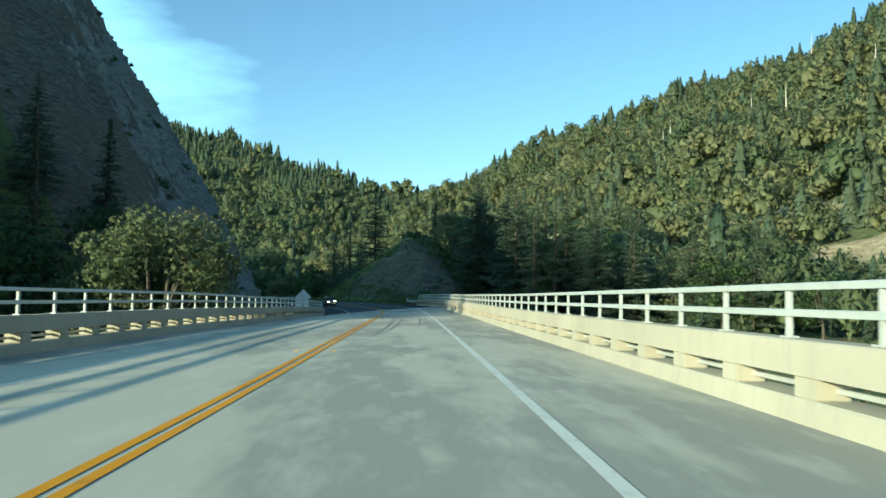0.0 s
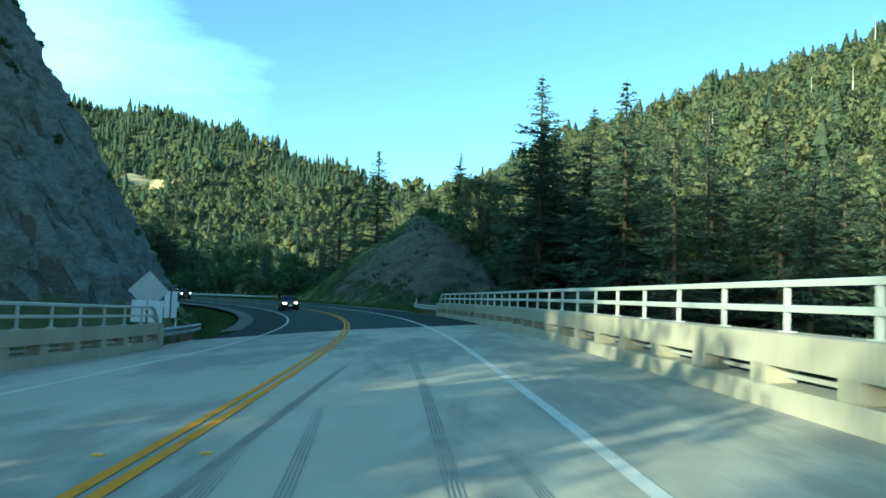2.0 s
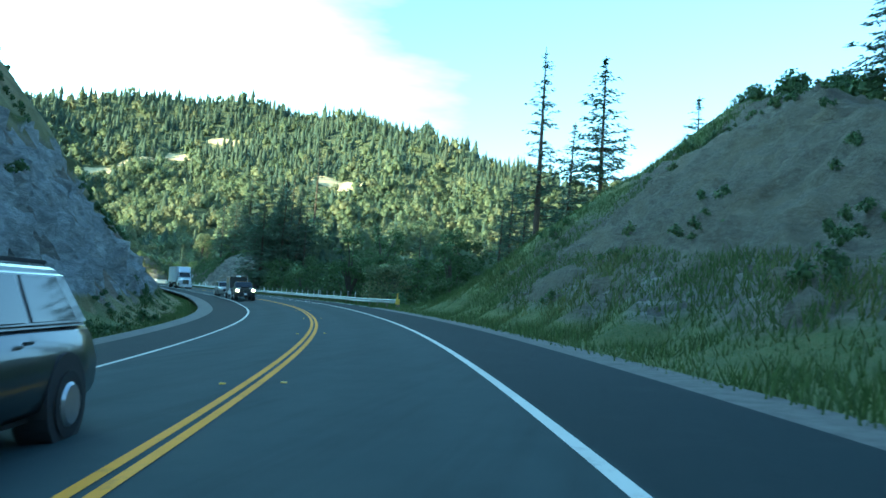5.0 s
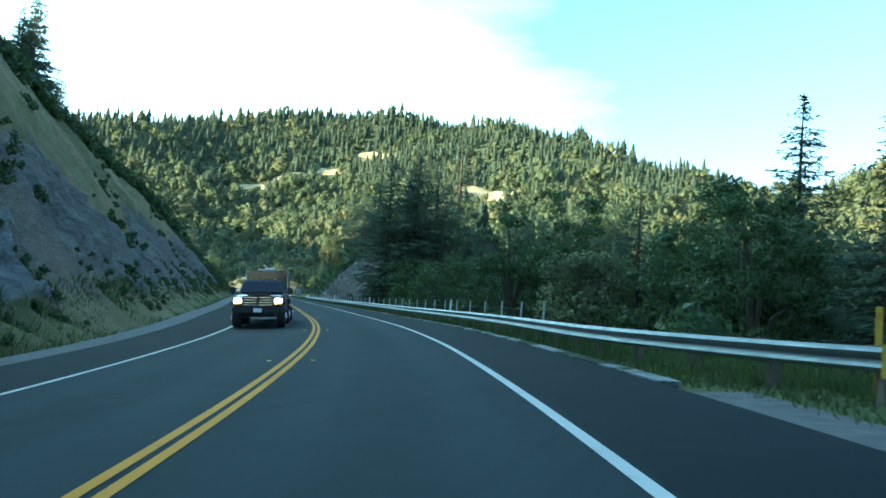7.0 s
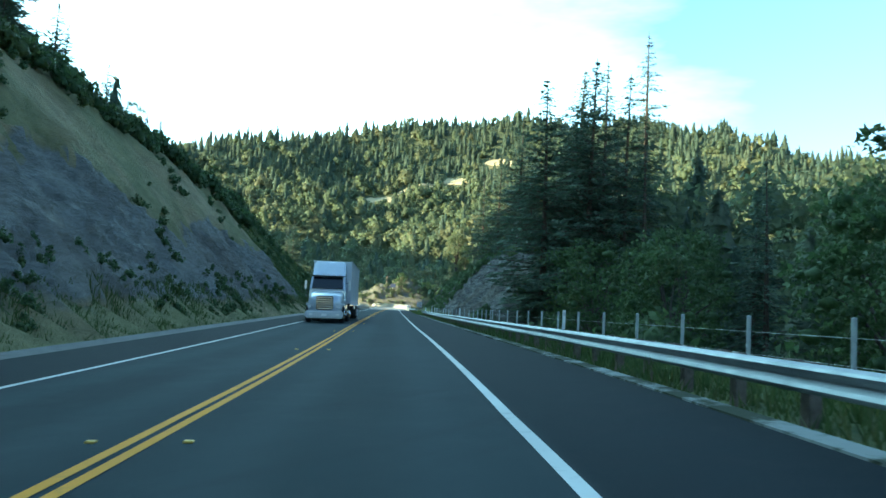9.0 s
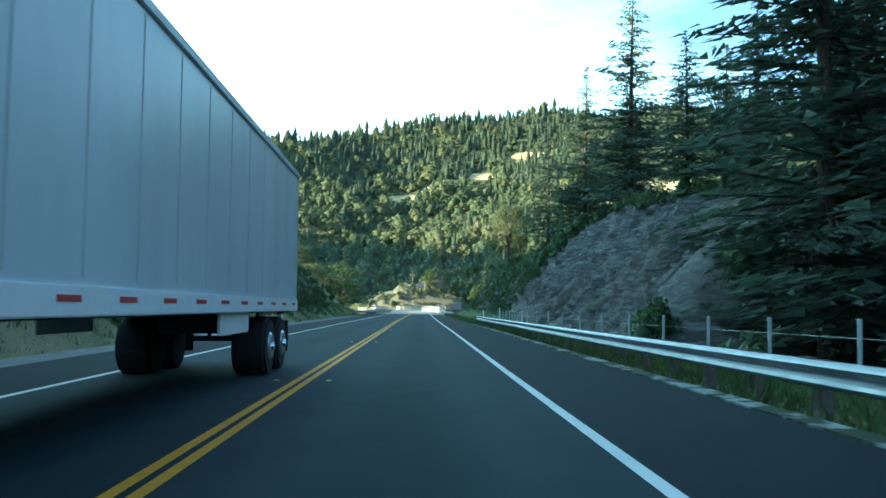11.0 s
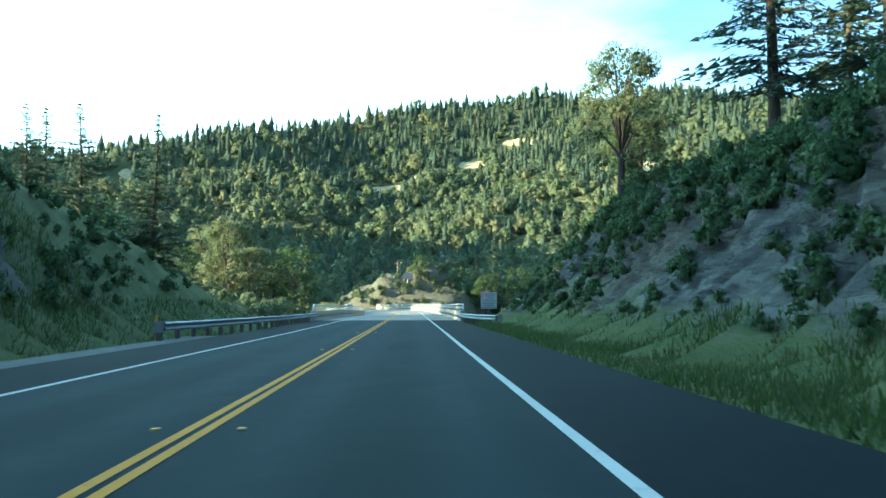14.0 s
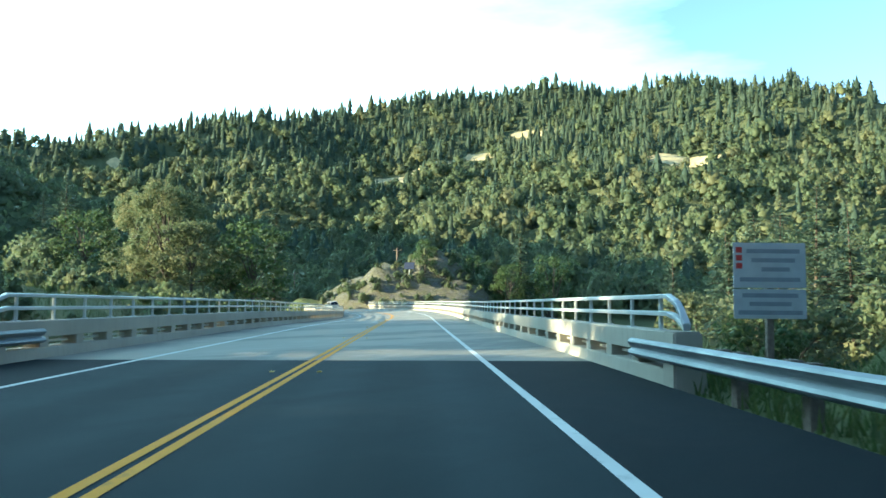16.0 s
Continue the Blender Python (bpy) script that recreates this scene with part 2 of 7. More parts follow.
    rock = n.mixc(n.attr("pale"), rock, n.mixc(n.span(n.noise(0.9, 9, 0.78, (1, 1, 1.7), 0.8), 0.40, 0.60), (0.18, 0.20, 0.198), (0.43, 0.455, 0.445)))
    rock = n.mixc(n.attr("loose"), rock, rubble)
    soft = n.mixc(n.attr("straw"), grass, straw)
    c = n.mixc(n.attr("wood"), soft, floor)
    edge = n.node("Math", operation="MULTIPLY_ADD")
    n.link(mid, edge.inputs[0])
    edge.inputs[1].default_value = 0.9
    n.link(n.attr("rock"), edge.inputs[2])
    c = n.mixc(n.span(edge.outputs[0], 0.78, 1.08), c, rock)
    sand = n.mixc(n.span(n.noise(0.35, 7, 0.72, (1, 1, 2.0)), 0.38, 0.62), (0.24, 0.18, 0.10), (0.56, 0.46, 0.30))
    c = n.mixc(n.attr("sand"), c, sand)
    n.color(c)
    height = n.node("Math", operation="ADD")
    n.link(n.noise(1.2, 8, 0.7, (1, 1, 1.8)), height.inputs[0])
    n.link(fine, height.inputs[1])
    deep = n.node("Math", operation="MULTIPLY_ADD")
    n.link(gap, deep.inputs[0])
    deep.inputs[1].default_value = -0.2
    n.link(height.outputs[0], deep.inputs[2])
    step = n.node("Math", operation="MULTIPLY_ADD")
    n.link(tone.outputs[2], step.inputs[0])
    step.inputs[1].default_value = 0.8
    n.link(deep.outputs[0], step.inputs[2])
    flake = n.node("Math", operation="MULTIPLY_ADD")
    n.link(chip.outputs[2], flake.inputs[0])
    flake.inputs[1].default_value = 0.7
    n.link(step.outputs[0], flake.inputs[2])
    n.bump(flake.outputs[0], 0.85, 0.22)
    return n.m


def leaf_material(name, dark, light, warm, through=0.3, grain=7.0):
    n = Nodes(name, 0.62, spec=0.3)
    isl = n.node("NewGeometry").outputs["Random Per Island"]
    c = n.mixc(n.span(isl, 0.0, 1.0, 0.18, 0.82), dark, light)
    c = n.mixc(n.span(n.attr("tint"), 0.45, 1.0, 0, 0.6), c, warm)
    spot = n.noise(grain, 3, 0.7)
    c = n.mixc(n.span(spot, 0.42, 0.60, 0.4, 0.0), c, tuple(v * 0.55 for v in dark))
    n.color(c)
    n.translucent(c, through)
    return n.m


def bark_material(name, a, b):
    n = Nodes(name, 0.9, spec=0.2)
    f = n.noise(4, 7, 0.7, (3, 3, 0.5))
    n.color(n.mixc(n.span(f, 0.35, 0.65), a, b)).bump(f, 0.8, 0.04)
    return n.m


M_ASPHALT, M_DECK, M_BARRIER, M_STEEL, M_GROUND = asphalt_material(), deck_material("concrete_deck", 1.0), barrier_material(), steel_material(), ground_material()
M_GREYDECK = deck_material("grey_concrete_deck", 0.66)
M_WHITE = paint_material("white_line_paint", (0.60, 0.60, 0.55), (0.20, 0.20, 0.18))
M_YELLOW = paint_material("yellow_line_paint", (0.62, 0.27, 0.008), (0.20, 0.13, 0.035))
M_RAIL = plain("rail_paint", (0.50, 0.52, 0.49), 0.45, 0.25, 0.08, 3.0)
M_RUBBER = plain("tyre_mark", (0.27, 0.258, 0.225), 0.8, 0, 0.3, 2.0)
M_WOODPOST = plain("weathered_post_wood", (0.16, 0.13, 0.10), 0.9, 0, 0.3, 12, 0.4)
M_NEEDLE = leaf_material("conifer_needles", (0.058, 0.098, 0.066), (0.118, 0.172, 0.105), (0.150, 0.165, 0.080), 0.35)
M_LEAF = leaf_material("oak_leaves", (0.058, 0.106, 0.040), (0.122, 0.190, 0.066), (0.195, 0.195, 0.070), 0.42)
# distance haze is mixed into this needle colour as a pale blue lift
M_FARNEEDLE = leaf_material("hazed_hill_conifer", (0.085, 0.135, 0.090), (0.148, 0.198, 0.122), (0.205, 0.228, 0.128), 0.5, 0.9)
# far oaks; the paler colour also stands in for sunlight on some nearer leaves
M_FARSUNLEAF = leaf_material("hill_and_sunlit_oak", (0.126, 0.172, 0.086), (0.204, 0.248, 0.120), (0.36, 0.325, 0.155), 0.5, 0.9)
M_BARK = bark_material("conifer_bark", (0.05, 0.038, 0.028), (0.13, 0.10, 0.075))
M_GREYBARK = bark_material("oak_bark", (0.055, 0.048, 0.038), (0.12, 0.105, 0.085))
M_MEADOW = plain("dry_meadow_grass", (0.55, 0.44, 0.22), 0.95, 0, 0.25, 0.12, 0.3)
M_GRASS = leaf_material("verge_grass", (0.058, 0.098, 0.026), (0.122, 0.168, 0.050), (0.215, 0.195, 0.075), 0.35)


# ---------------------------------------------------------------- the road's line
def knots(s, xs, ys):
    return np.interp(s, xs, ys)


def smooth(v, n):
    return np.convolve(np.pad(v, n, mode="edge"), np.ones(2 * n + 1) / (2 * n + 1), mode="valid")


S0, DS = -80.0, 0.5
S_AX = np.arange(S0, 760, DS)
HEAD = np.radians(smooth(knots(S_AX, [0, 20, 40, 60, 80, 100, 120, 140, 160, 180, 200, 220, 240, 260, 280, 300, 340, 380, 430, 500, 560, 640, 700, 760],
                                    [0, .31, .44, .91, 2.5, 6.1, 10.7, 14.4, 18.33, 22.36, 26.2, 29.96, 33.2, 35.5, 36.06, 35.66, 35.0, 34.9, 35.0, 35.0, 42, 62, 80, 92]), 8))
BANK = np.radians(smooth(knots(S_AX, [0, 30, 60, 80, 100, 140, 180, 220, 240, 280, 320, 350, 470, 530, 560], [.7, .8, 2.6, 4.4, 4.8, 4.1, 3.8, 4.1, 3.0, 1.6, .4, .1, .2, 3.4, 4.2]), 10))
SHIFT = smooth(knots(S_AX, [0, 40, 80, 120, 200, 225, 245, 260, 280, 300, 325, 340, 380, 400], [-2.1, -1.99, -1.87, -1.88, -1.86, -1.98, -2.24, -2.15, -1.99, -1.84, -1.74, -1.74, -1.97, -2.03]), 8)
FALL = np.radians(smooth(knots(S_AX, [70, 105, 205, 245], [0, 2.4, 2.4, 0]), 10))       # the inner lane falls away more steeply in the curve
mid_head = (HEAD[1:] + HEAD[:-1]) / 2
X_AX = np.r_[0, np.cumsum(-np.sin(mid_head) * DS)]
Y_AX = np.r_[0, np.cumsum(np.cos(mid_head) * DS)]
X_AX -= np.interp(0, S_AX, X_AX)
Y_AX -= np.interp(0, S_AX, Y_AX)


def road(s, u, z=0.0):
    """World place of a point s metres along, u metres right of the yellow line and z above the road's plane."""
    s, u, z = np.broadcast_arrays(np.asarray(s, float), np.asarray(u, float), np.asarray(z, float))
    h, v = np.interp(s, S_AX, HEAD), u + np.interp(s, S_AX, SHIFT)
    return np.stack([np.interp(s, S_AX, X_AX) + v * np.cos(h), np.interp(s, S_AX, Y_AX) + v * np.sin(h), z + v * np.tan(np.interp(s, S_AX, BANK)) + np.clip(u, -12, 0) * np.tan(np.interp(s, S_AX, FALL))], -1)


def along(x, y):
    """The s and u of world places."""
    x, y = np.ravel(x), np.ravel(y)
    s, u = np.empty(len(x)), np.empty(len(x))
    for k in range(0, len(x), 20000):
        j = np.argmin((x[k:k + 20000, None] - X_AX[None, ::6]) ** 2 + (y[k:k + 20000, None] - Y_AX[None, ::6]) ** 2, 1) * 6
        dx, dy, h = x[k:k + 20000] - X_AX[j], y[k:k + 20000] - Y_AX[j], HEAD[j]
        s[k:k + 20000] = S_AX[j] - np.sin(h) * dx + np.cos(h) * dy
        u[k:k + 20000] = np.cos(h) * dx + np.sin(h) * dy - SHIFT[j]
    return s, u


def road_pose(s, u, z=0.0, turn=0.0):
    p = road(s, u, z)
    return pose(*p, 0, 0, math.degrees(float(np.interp(s, S_AX, HEAD))) + turn)


# ---------------------------------------------------------------- mesh helpers
def mesh_of(name, verts, faces, mat, smooth_faces=False, attrs=(), normals=None):
    me = bpy.data.meshes.new(name)
    verts = np.asarray(verts, np.float32)
    if isinstance(faces, np.ndarray):
        k = faces.shape[1]
        me.vertices.add(len(verts))
        me.vertices.foreach_set("co", verts.ravel())
        me.loops.add(faces.size)
        me.loops.foreach_set("vertex_index", faces.astype(np.int32).ravel())
        me.polygons.add(len(faces))
        me.polygons.foreach_set("loop_start", np.arange(0, faces.size, k, dtype=np.int32))
        me.update(calc_edges=True)
    else:
        me.from_pydata(verts.tolist(), [], faces)
        me.update()
    if mat:
        me.materials.append(mat)
    if smooth_faces:
        me.polygons.foreach_set("use_smooth", np.ones(len(me.polygons), bool))
    for key, values in attrs:
        a = me.attributes.new(key, "FLOAT", "POINT")
        a.data.foreach_set("value", np.asarray(values, np.float32))
    if normals is not None:
        me.polygons.foreach_set("use_smooth", np.ones(len(me.polygons), bool))
        me.normals_split_custom_set_from_vertices(np.asarray(normals, np.float32))
    return me


def thing(name, label, category, group="", kind="", m=None):
    ob = tagged(new(name), label, category, group, kind)
    if m is not None:
        ob.matrix_world = m
    return ob


def piece(name, me, parent, m=None, label=""):
    ob = new(name, me)
    ob.parent = parent
    if m is not None:
        ob.matrix_local = m
    return tagged(ob, label)


def part(name, bm, mat, parent, label="", m=None, smooth_faces=False):
    me = bpy.data.meshes.new(name)
    bm.to_mesh(me)
    bm.free()
    me.materials.append(mat)
    if smooth_faces:
        me.polygons.foreach_set("use_smooth", np.ones(len(me.polygons), bool))
    return piece(name, me, parent, m, label)


def box_bm(sx, sy, sz, at=(0, 0, 0), bevel=0.0, bm=None):
    bm = bm or bmesh.new()
    got = bmesh.ops.create_cube(bm, size=1, matrix=Matrix.Translation(at) @ Matrix.Diagonal((sx, sy, sz, 1)))
    if bevel:
        edges = list({e for v in got["verts"] for e in v.link_edges})
        bmesh.ops.bevel(bm, geom=edges, offset=bevel, segments=2, affect="EDGES")
    return bm


def sweep(name, mat, s_values, profile, closed=True, smooth_faces=False, ends=True):
    """A profile of (u, z) points drawn along the road. u and z may be functions of s."""
    s_values = np.asarray(s_values, float)
    prof = profile(s_values) if callable(profile) else np.repeat(np.asarray(profile, float)[None], len(s_values), 0)
    n, k = prof.shape[:2]
    verts = road(s_values[:, None], prof[..., 0], prof[..., 1]).reshape(-1, 3)
    faces = []
    for a in range(n - 1):
        for b in range(k if closed else k - 1):
            c = (b + 1) % k
            faces.append((a * k + b, a * k + c, (a + 1) * k + c, (a + 1) * k + b))
    if closed and ends:
        faces += [tuple(range(k)), tuple((n - 1) * k + b for b in reversed(range(k)))]
    return mesh_of(name, verts, faces, mat, smooth_faces)

# ---------------------------------------------------------------- terrain
RIDGE_FAR = [(-1765, 474, 257), (-1293, 734, 198), (-1062, 911, 196), (-1033, 1111, 248), (-1006, 1190, 280), (-986, 1335, 306), (-862, 1512, 347), (-714, 1607, 376), (-640, 1600, 360), (-549, 1583, 348),
             (-382, 1531, 311), (-216, 1437, 249), (-65, 1371, 196), (100, 1335, 165), (383, 1371, 175)]
RIDGE_RIGHT = [(620, 120, 278), (430, 350, 214), (330, 528, 193), (300, 640, 198), (298, 773, 214), (214, 790, 182), (133, 836, 164), (85, 889, 140), (40, 960, 118)]


RIDGE_WEST = [(-1100, 500, 205), (-790, 500, 170), (-725, 375, 160)]     # out of sight; it shades the foot of the far hill


def ridge_height(x, y, ridge, slope, curve):
    best = np.full(x.shape, -1e9)
    for (ax, ay, az), (bx, by, bz) in zip(ridge[:-1], ridge[1:]):
        dx, dy = bx - ax, by - ay
        k = np.clip(((x - ax) * dx + (y - ay) * dy) / (dx * dx + dy * dy), 0, 1)
        d = np.hypot(x - ax - k * dx, y - ay - k * dy)
        d = np.minimum(d, slope / (2 * curve))
        best = np.maximum(best, az + k * (bz - az) - slope * d + curve * d * d)
    return best


def fbm(x, y, size, octaves=4, seed=0.0):
    """Cheap smooth noise in -1..1, from sheared sines."""
    v, amp, tot = np.zeros_like(x), 1.0, 0.0
    rng = np.random.RandomState(int(seed * 10) + 7)
    for o in range(octaves):
        f = 2 * np.pi / size * 1.9 ** o
        part_sum = np.zeros_like(x)
        for _ in range(4):
            a, ph = rng.uniform(0, 2 * np.pi), rng.uniform(0, 6.28, 2)
            q = f * (x * np.cos(a) + y * np.sin(a)) * rng.uniform(0.7, 1.3)
            part_sum += np.sin(q + ph[0] + 1.3 * np.sin(q * 0.37 + f * 0.6 * (y * np.cos(a) - x * np.sin(a)) + ph[1]))
        v += amp * part_sum / 2.6
        tot += amp
        amp *= 0.55
    return v / tot


def ease(v, lo, hi):
    k = np.clip((v - lo) / (hi - lo), 0, 1)
    return k * k * (3 - 2 * k)


def far_height(x, y):
    a = ridge_height(x, y, RIDGE_FAR, 0.62, 0.00025) - 7
    b = ridge_height(x, y, RIDGE_RIGHT, 0.66, 0.0003)
    z = np.maximum.reduce([a, b, ridge_height(x, y, RIDGE_WEST, 0.55, 0.0002)])
    rough = 16 * fbm(x, y, 330, 4, 1) * ease(z, 0, 80) + 5 * fbm(x, y, 90, 3, 2) * ease(z, -5, 40)
    # gullies run down the faces
    rough = rough + 11 * fbm(x, y, 150, 3, 4) * ease(z, 15, 60) * (1 - ease(z, 110, 175))
    return np.maximum(z + rough, -12 + 1.5 * fbm(x, y, 120, 2, 3))


def near_height(s, u):
    """Height of the land beside the road, in metres above the road's plane, and how rocky it is."""
    wob = 1.6 * fbm(s, u, 26, 3, 4) + 0.5 * fbm(s, u, 7, 2, 5)
    # left: steep nose, its unseen start raised to shade the deck, then the long cutting
    top = knots(s, [13, 28, 46, 60, 86, 108, 124, 180, 230, 300, 360, 398, 422, 452], [-14, 17, 22, 36, 40, 48, 64, 58, 30, 19, 17.5, 14.5, 5.5, -4])
    steep = knots(s, [60, 90, 112, 150, 190, 240, 420], [1.9, 1.6, 1.6, 1.6, 1.3, 1.12, 1.0])
    foot = knots(s, [2, 30, 64, 90, 112, 130, 190, 230, 300, 430], [38, 36, 34, 22, 15, 12.6, 11.8, 9.8, 9.6, 10])
    lu = -u - foot
    rise = np.where(lu > 0, steep * lu, 0)
    cap = top + knots(s, [330, 390], [0.24, 0.20]) * np.clip(lu - 15, 0, knots(s, [380, 430], [150, 20]))
    left = np.where(rise < cap, rise, cap + (rise - cap) * 0.04)
    left = left + wob * ease(lu, 0.5, 6)
    low = knots(s, [78, 96, 446, 460], [-14, -0.5, -0.5, -14])
    left = np.where(lu > 0, np.maximum(left, low), np.minimum(low, 0) + 0 * lu)
    left = np.where((s < 104) & (lu <= 0), knots(s, [80, 100], [-14, -0.3]), left)
    # right: mound, river flat, rock cutting
    ru = u - 8.6
    crest = knots(s, [136, 141, 152, 166, 180, 189, 194, 200, 206], [-4, 0, 5, 10, 14.5, 16.2, 11, 4.5, -4])
    ridge_u = knots(s, [136, 166, 190, 204], [14, 21, 28, 27])
    hill = np.where(crest > 0, crest * np.minimum(1, ru / (ridge_u - 8.6)), crest) - 1.1 * np.maximum(u - ridge_u - 6, 0) - 0.12 * np.maximum(u - ridge_u, 0)
    cut_top = knots(s, [326, 338, 352, 366, 385, 412, 425, 431, 436, 439, 441.5, 445], [-6, 7.5, 9.5, 10.5, 8.2, 7.2, 8.6, 9.6, 9.2, 5.0, -6, -10])
    cut_foot = knots(s, [328, 348, 372, 450], [12.5, 10.5, 9.2, 8.6])
    cut = np.minimum(1.12 * (u - cut_foot), cut_top + 0.10 * np.maximum(u - 24, 0)) - 0.55 * np.maximum(u - 60, 0)
    flat = knots(s, [84, 106, 119, 124, 196, 204, 330, 345, 436, 450], [-14, -9, -4, -0.5, -0.5, -3.5, -5, -3, -0.5, -14])
    flat = np.maximum(flat - 0.15 * np.maximum(ru - 4, 0), -12)
    shoulder = ease(ru, 0, 6)
    right = np.where(ru > 0, flat * shoulder, 0)
    right = np.where((s < 108) | (s > 449), np.minimum(flat, right), right)
    big = np.maximum(hill, cut)
    right = np.where(ru > 0, np.maximum(right, big + wob * 0.55 * ease(ru, 0.5, 6)), right)
    z = np.where(u < 0, left, right)
    rocky = np.where(u < 0, ((s > 80) & (s < 452)) * ease(lu, 0.2, 2.0) * ease(steep, 0.9, 1.1) * ease(cap - rise, -2, 2) * np.where(s < 200, 1.0, knots(s, [200, 225, 300], [1.0, 0.85, 0.80]) * (1 - 0.95 * ease(lu + 3.0 * fbm(s, u, 34, 3, 26), knots(s, [200, 235, 300, 380, 425], [8, 5.5, 6.5, 5.5, 1]), knots(s, [200, 235, 300, 380, 425], [13, 9.5, 8.0, 7, 3])))),
                     np.where(big > right - 2.5, ease(ru, 0.4, 1.6) * ease(0.4 * ru + 3, 0, 3), 0) * ((s > 100) & (s < 443)) * knots(s, [388, 402, 424, 432], [1, 0.62, 0.55, 1]) * np.where(s < 260, ease(s, 132, 142) * (1 - ease(s, 178, 190)) * 0.85, 1) * ease(np.maximum(crest, cut_top) + 1 - big, -0.5, 1.5))
    return z, rocky


def land(x, y):
    shape = x.shape
    x, y = np.ravel(np.asarray(x, float)), np.ravel(np.asarray(y, float))
    far = far_height(x, y)
    s, u = along(x, y)
    near, rocky = near_height(s, u)
    w = (1 - ease(np.abs(u), 70, 150)) * ease(s, -75, -50) * (1 - ease(s, 640, 700))
    bridge = (s < 90) | (s > 447)
    hump = np.where(u < 0, 1 - ease(-u, 120, 230), 1 - ease(u, 60, 130)) * ease(s, -75, -50) * (1 - ease(s, 470, 560))
    z = np.where(np.abs(u) < 60, near, far * (1 - hump) + hump * np.maximum(near, far))
    away = np.maximum(ease(np.abs(u), 13, 75), ease(s, 735, 790))
    wide = np.maximum(-12.0, far) * away + knots(s, [590, 640], [-10, -0.1]) * (1 - away)
    past_gap = ease(s, 452, 470)
    rise_left = np.interp(-u, [12, 18, 24, 40, 64, 110, 180], [-9, -2, 1.2, 3, 5.5, 10, 10]) + 1.6 * fbm(x, y, 26, 3, 21) * ease(-u, 16, 30)
    rise_left = -12 + (rise_left + 12) * ease(s, 462, 482) * (1 - ease(s, 560, 620)) * (1 - ease(-u, 90, 130))
    wide = np.where(u < -12, np.maximum(wide, rise_left), wide)
    z = z * (1 - past_gap) + wide * past_gap
    # the knoll past the second bridge
    kq, kp = -0.82 * (x + 264) - 0.57 * (y - 544), 0.57 * (x + 264) - 0.82 * (y - 544)
    kn = 14.5 - 0.85 * np.hypot(np.where(kq > 0, 0.5 * kq, 1.05 * kq), kp) + 2.4 * fbm(x, y, 16, 3, 8) + 1.5 * fbm(x, y, 7, 3, 28)
    z = np.maximum(z, np.minimum(kn, 13 + 0.15 * kn))
    z = np.maximum(z, far - np.where((np.abs(u) < 70) & (s > -40), 1e3, 0))
    bankz = ((u + np.interp(s, S_AX, SHIFT)) * np.tan(np.interp(s, S_AX, BANK)) + np.clip(u, -12, 0) * np.tan(np.interp(s, S_AX, FALL))) * (1 - ease(np.abs(u), 9, 25))
    on = (np.abs(u) < 9.5) & ~bridge
    z = np.where(on, np.minimum(z, 0.0) - 0.08, z - 0.06 * (1 - ease(np.abs(u), 9.5, 11.5)) * ~bridge) + np.where(bridge, 0, bankz)
    return z.reshape(shape), s.reshape(shape), u.reshape(shape), rocky.reshape(shape), far.reshape(shape)


def axis(lo, hi, step, a, b):
    core = np.arange(lo, hi + step, step)
    grow = step * np.cumsum(1.06 ** np.arange(1, 130))
    left, right = lo - grow, core[-1] + grow
    return np.r_[left[left > a][::-1], core, right[right < b]]


gx, gy = axis(-286, 60, 2.0, -2600, 2200), axis(60, 570, 2.0, -2200, 3000)
GX, GY = np.meshgrid(gx, gy)
GZ, GS, GU, GR, GF = land(GX, GY)
nx, ny = len(gx), len(gy)
ids = np.arange(nx * ny).reshape(ny, nx)
quads = np.stack([ids[:-1, :-1], ids[:-1, 1:], ids[1:, 1:], ids[1:, :-1]], -1).reshape(-1, 4)
near_road = (np.abs(GU) < 70) & (GS > -50) & (GS < 700)
MEADOWS = [(-750, 1168, 24, 24), (-738, 1245, 16, 40), (-712, 1322, 26, 18), (-680, 1412, 34, 17), (-417, 1265, 42, 26), (-985, 957, 18, 12)]


def meadow(x, y):
    v = np.zeros_like(x)
    for mx, my, ra, rb in MEADOWS:
        v = np.maximum(v, 1 - ease(np.hypot((x - mx) / ra, (y - my) / rb) + 0.35 * fbm(x, y, 40, 3, 9), 0.7, 1.1))
    return v


wood = np.where(near_road, np.where(GU < 0, ease(-GU, 34, 46), ease(GU, 26, 40)), 1.0) * (1 - meadow(GX, GY))
straw = np.maximum(meadow(GX, GY), np.where(near_road & (GU < 0) & (GS > 190), (0.45 + 0.5 * ease(fbm(GS, GU, 18, 3, 27), -0.3, 0.5)) * (1 - 0.8 * ease(GS, 366, 386)), 0.15))
bank_cliff = ease(GF, 3, 12) * (1 - ease(GF, 24, 42)) * ease(fbm(GX, GY, 80, 3, 11), -0.12, 0.15) * ((GX > 40) & (GY < 700))
straw = np.maximum(straw, bank_cliff)
over_bridge = (GS > 468) & (GS < 600) & (GU < -10) & (GU > -75)
wood = np.where(over_bridge, 0.25 * ease(fbm(GX, GY, 40, 2, 22), -0.2, 0.5), wood)
straw = np.where(over_bridge, 0.35 + 0.4 * ease(fbm(GX, GY, 22, 3, 23), -0.2, 0.5), straw)
river = (GF < -1) & (GX > 40) & (GY < 700)
wood, straw = np.where(river, 0.45, wood), np.where(river, 0.5, straw)
knoll = 1 - ease(np.hypot((GX + 268) * 0.85, GY - 541), 18, 27)
wood = wood * (1 - knoll)
straw = np.maximum(straw, knoll * 0.55)
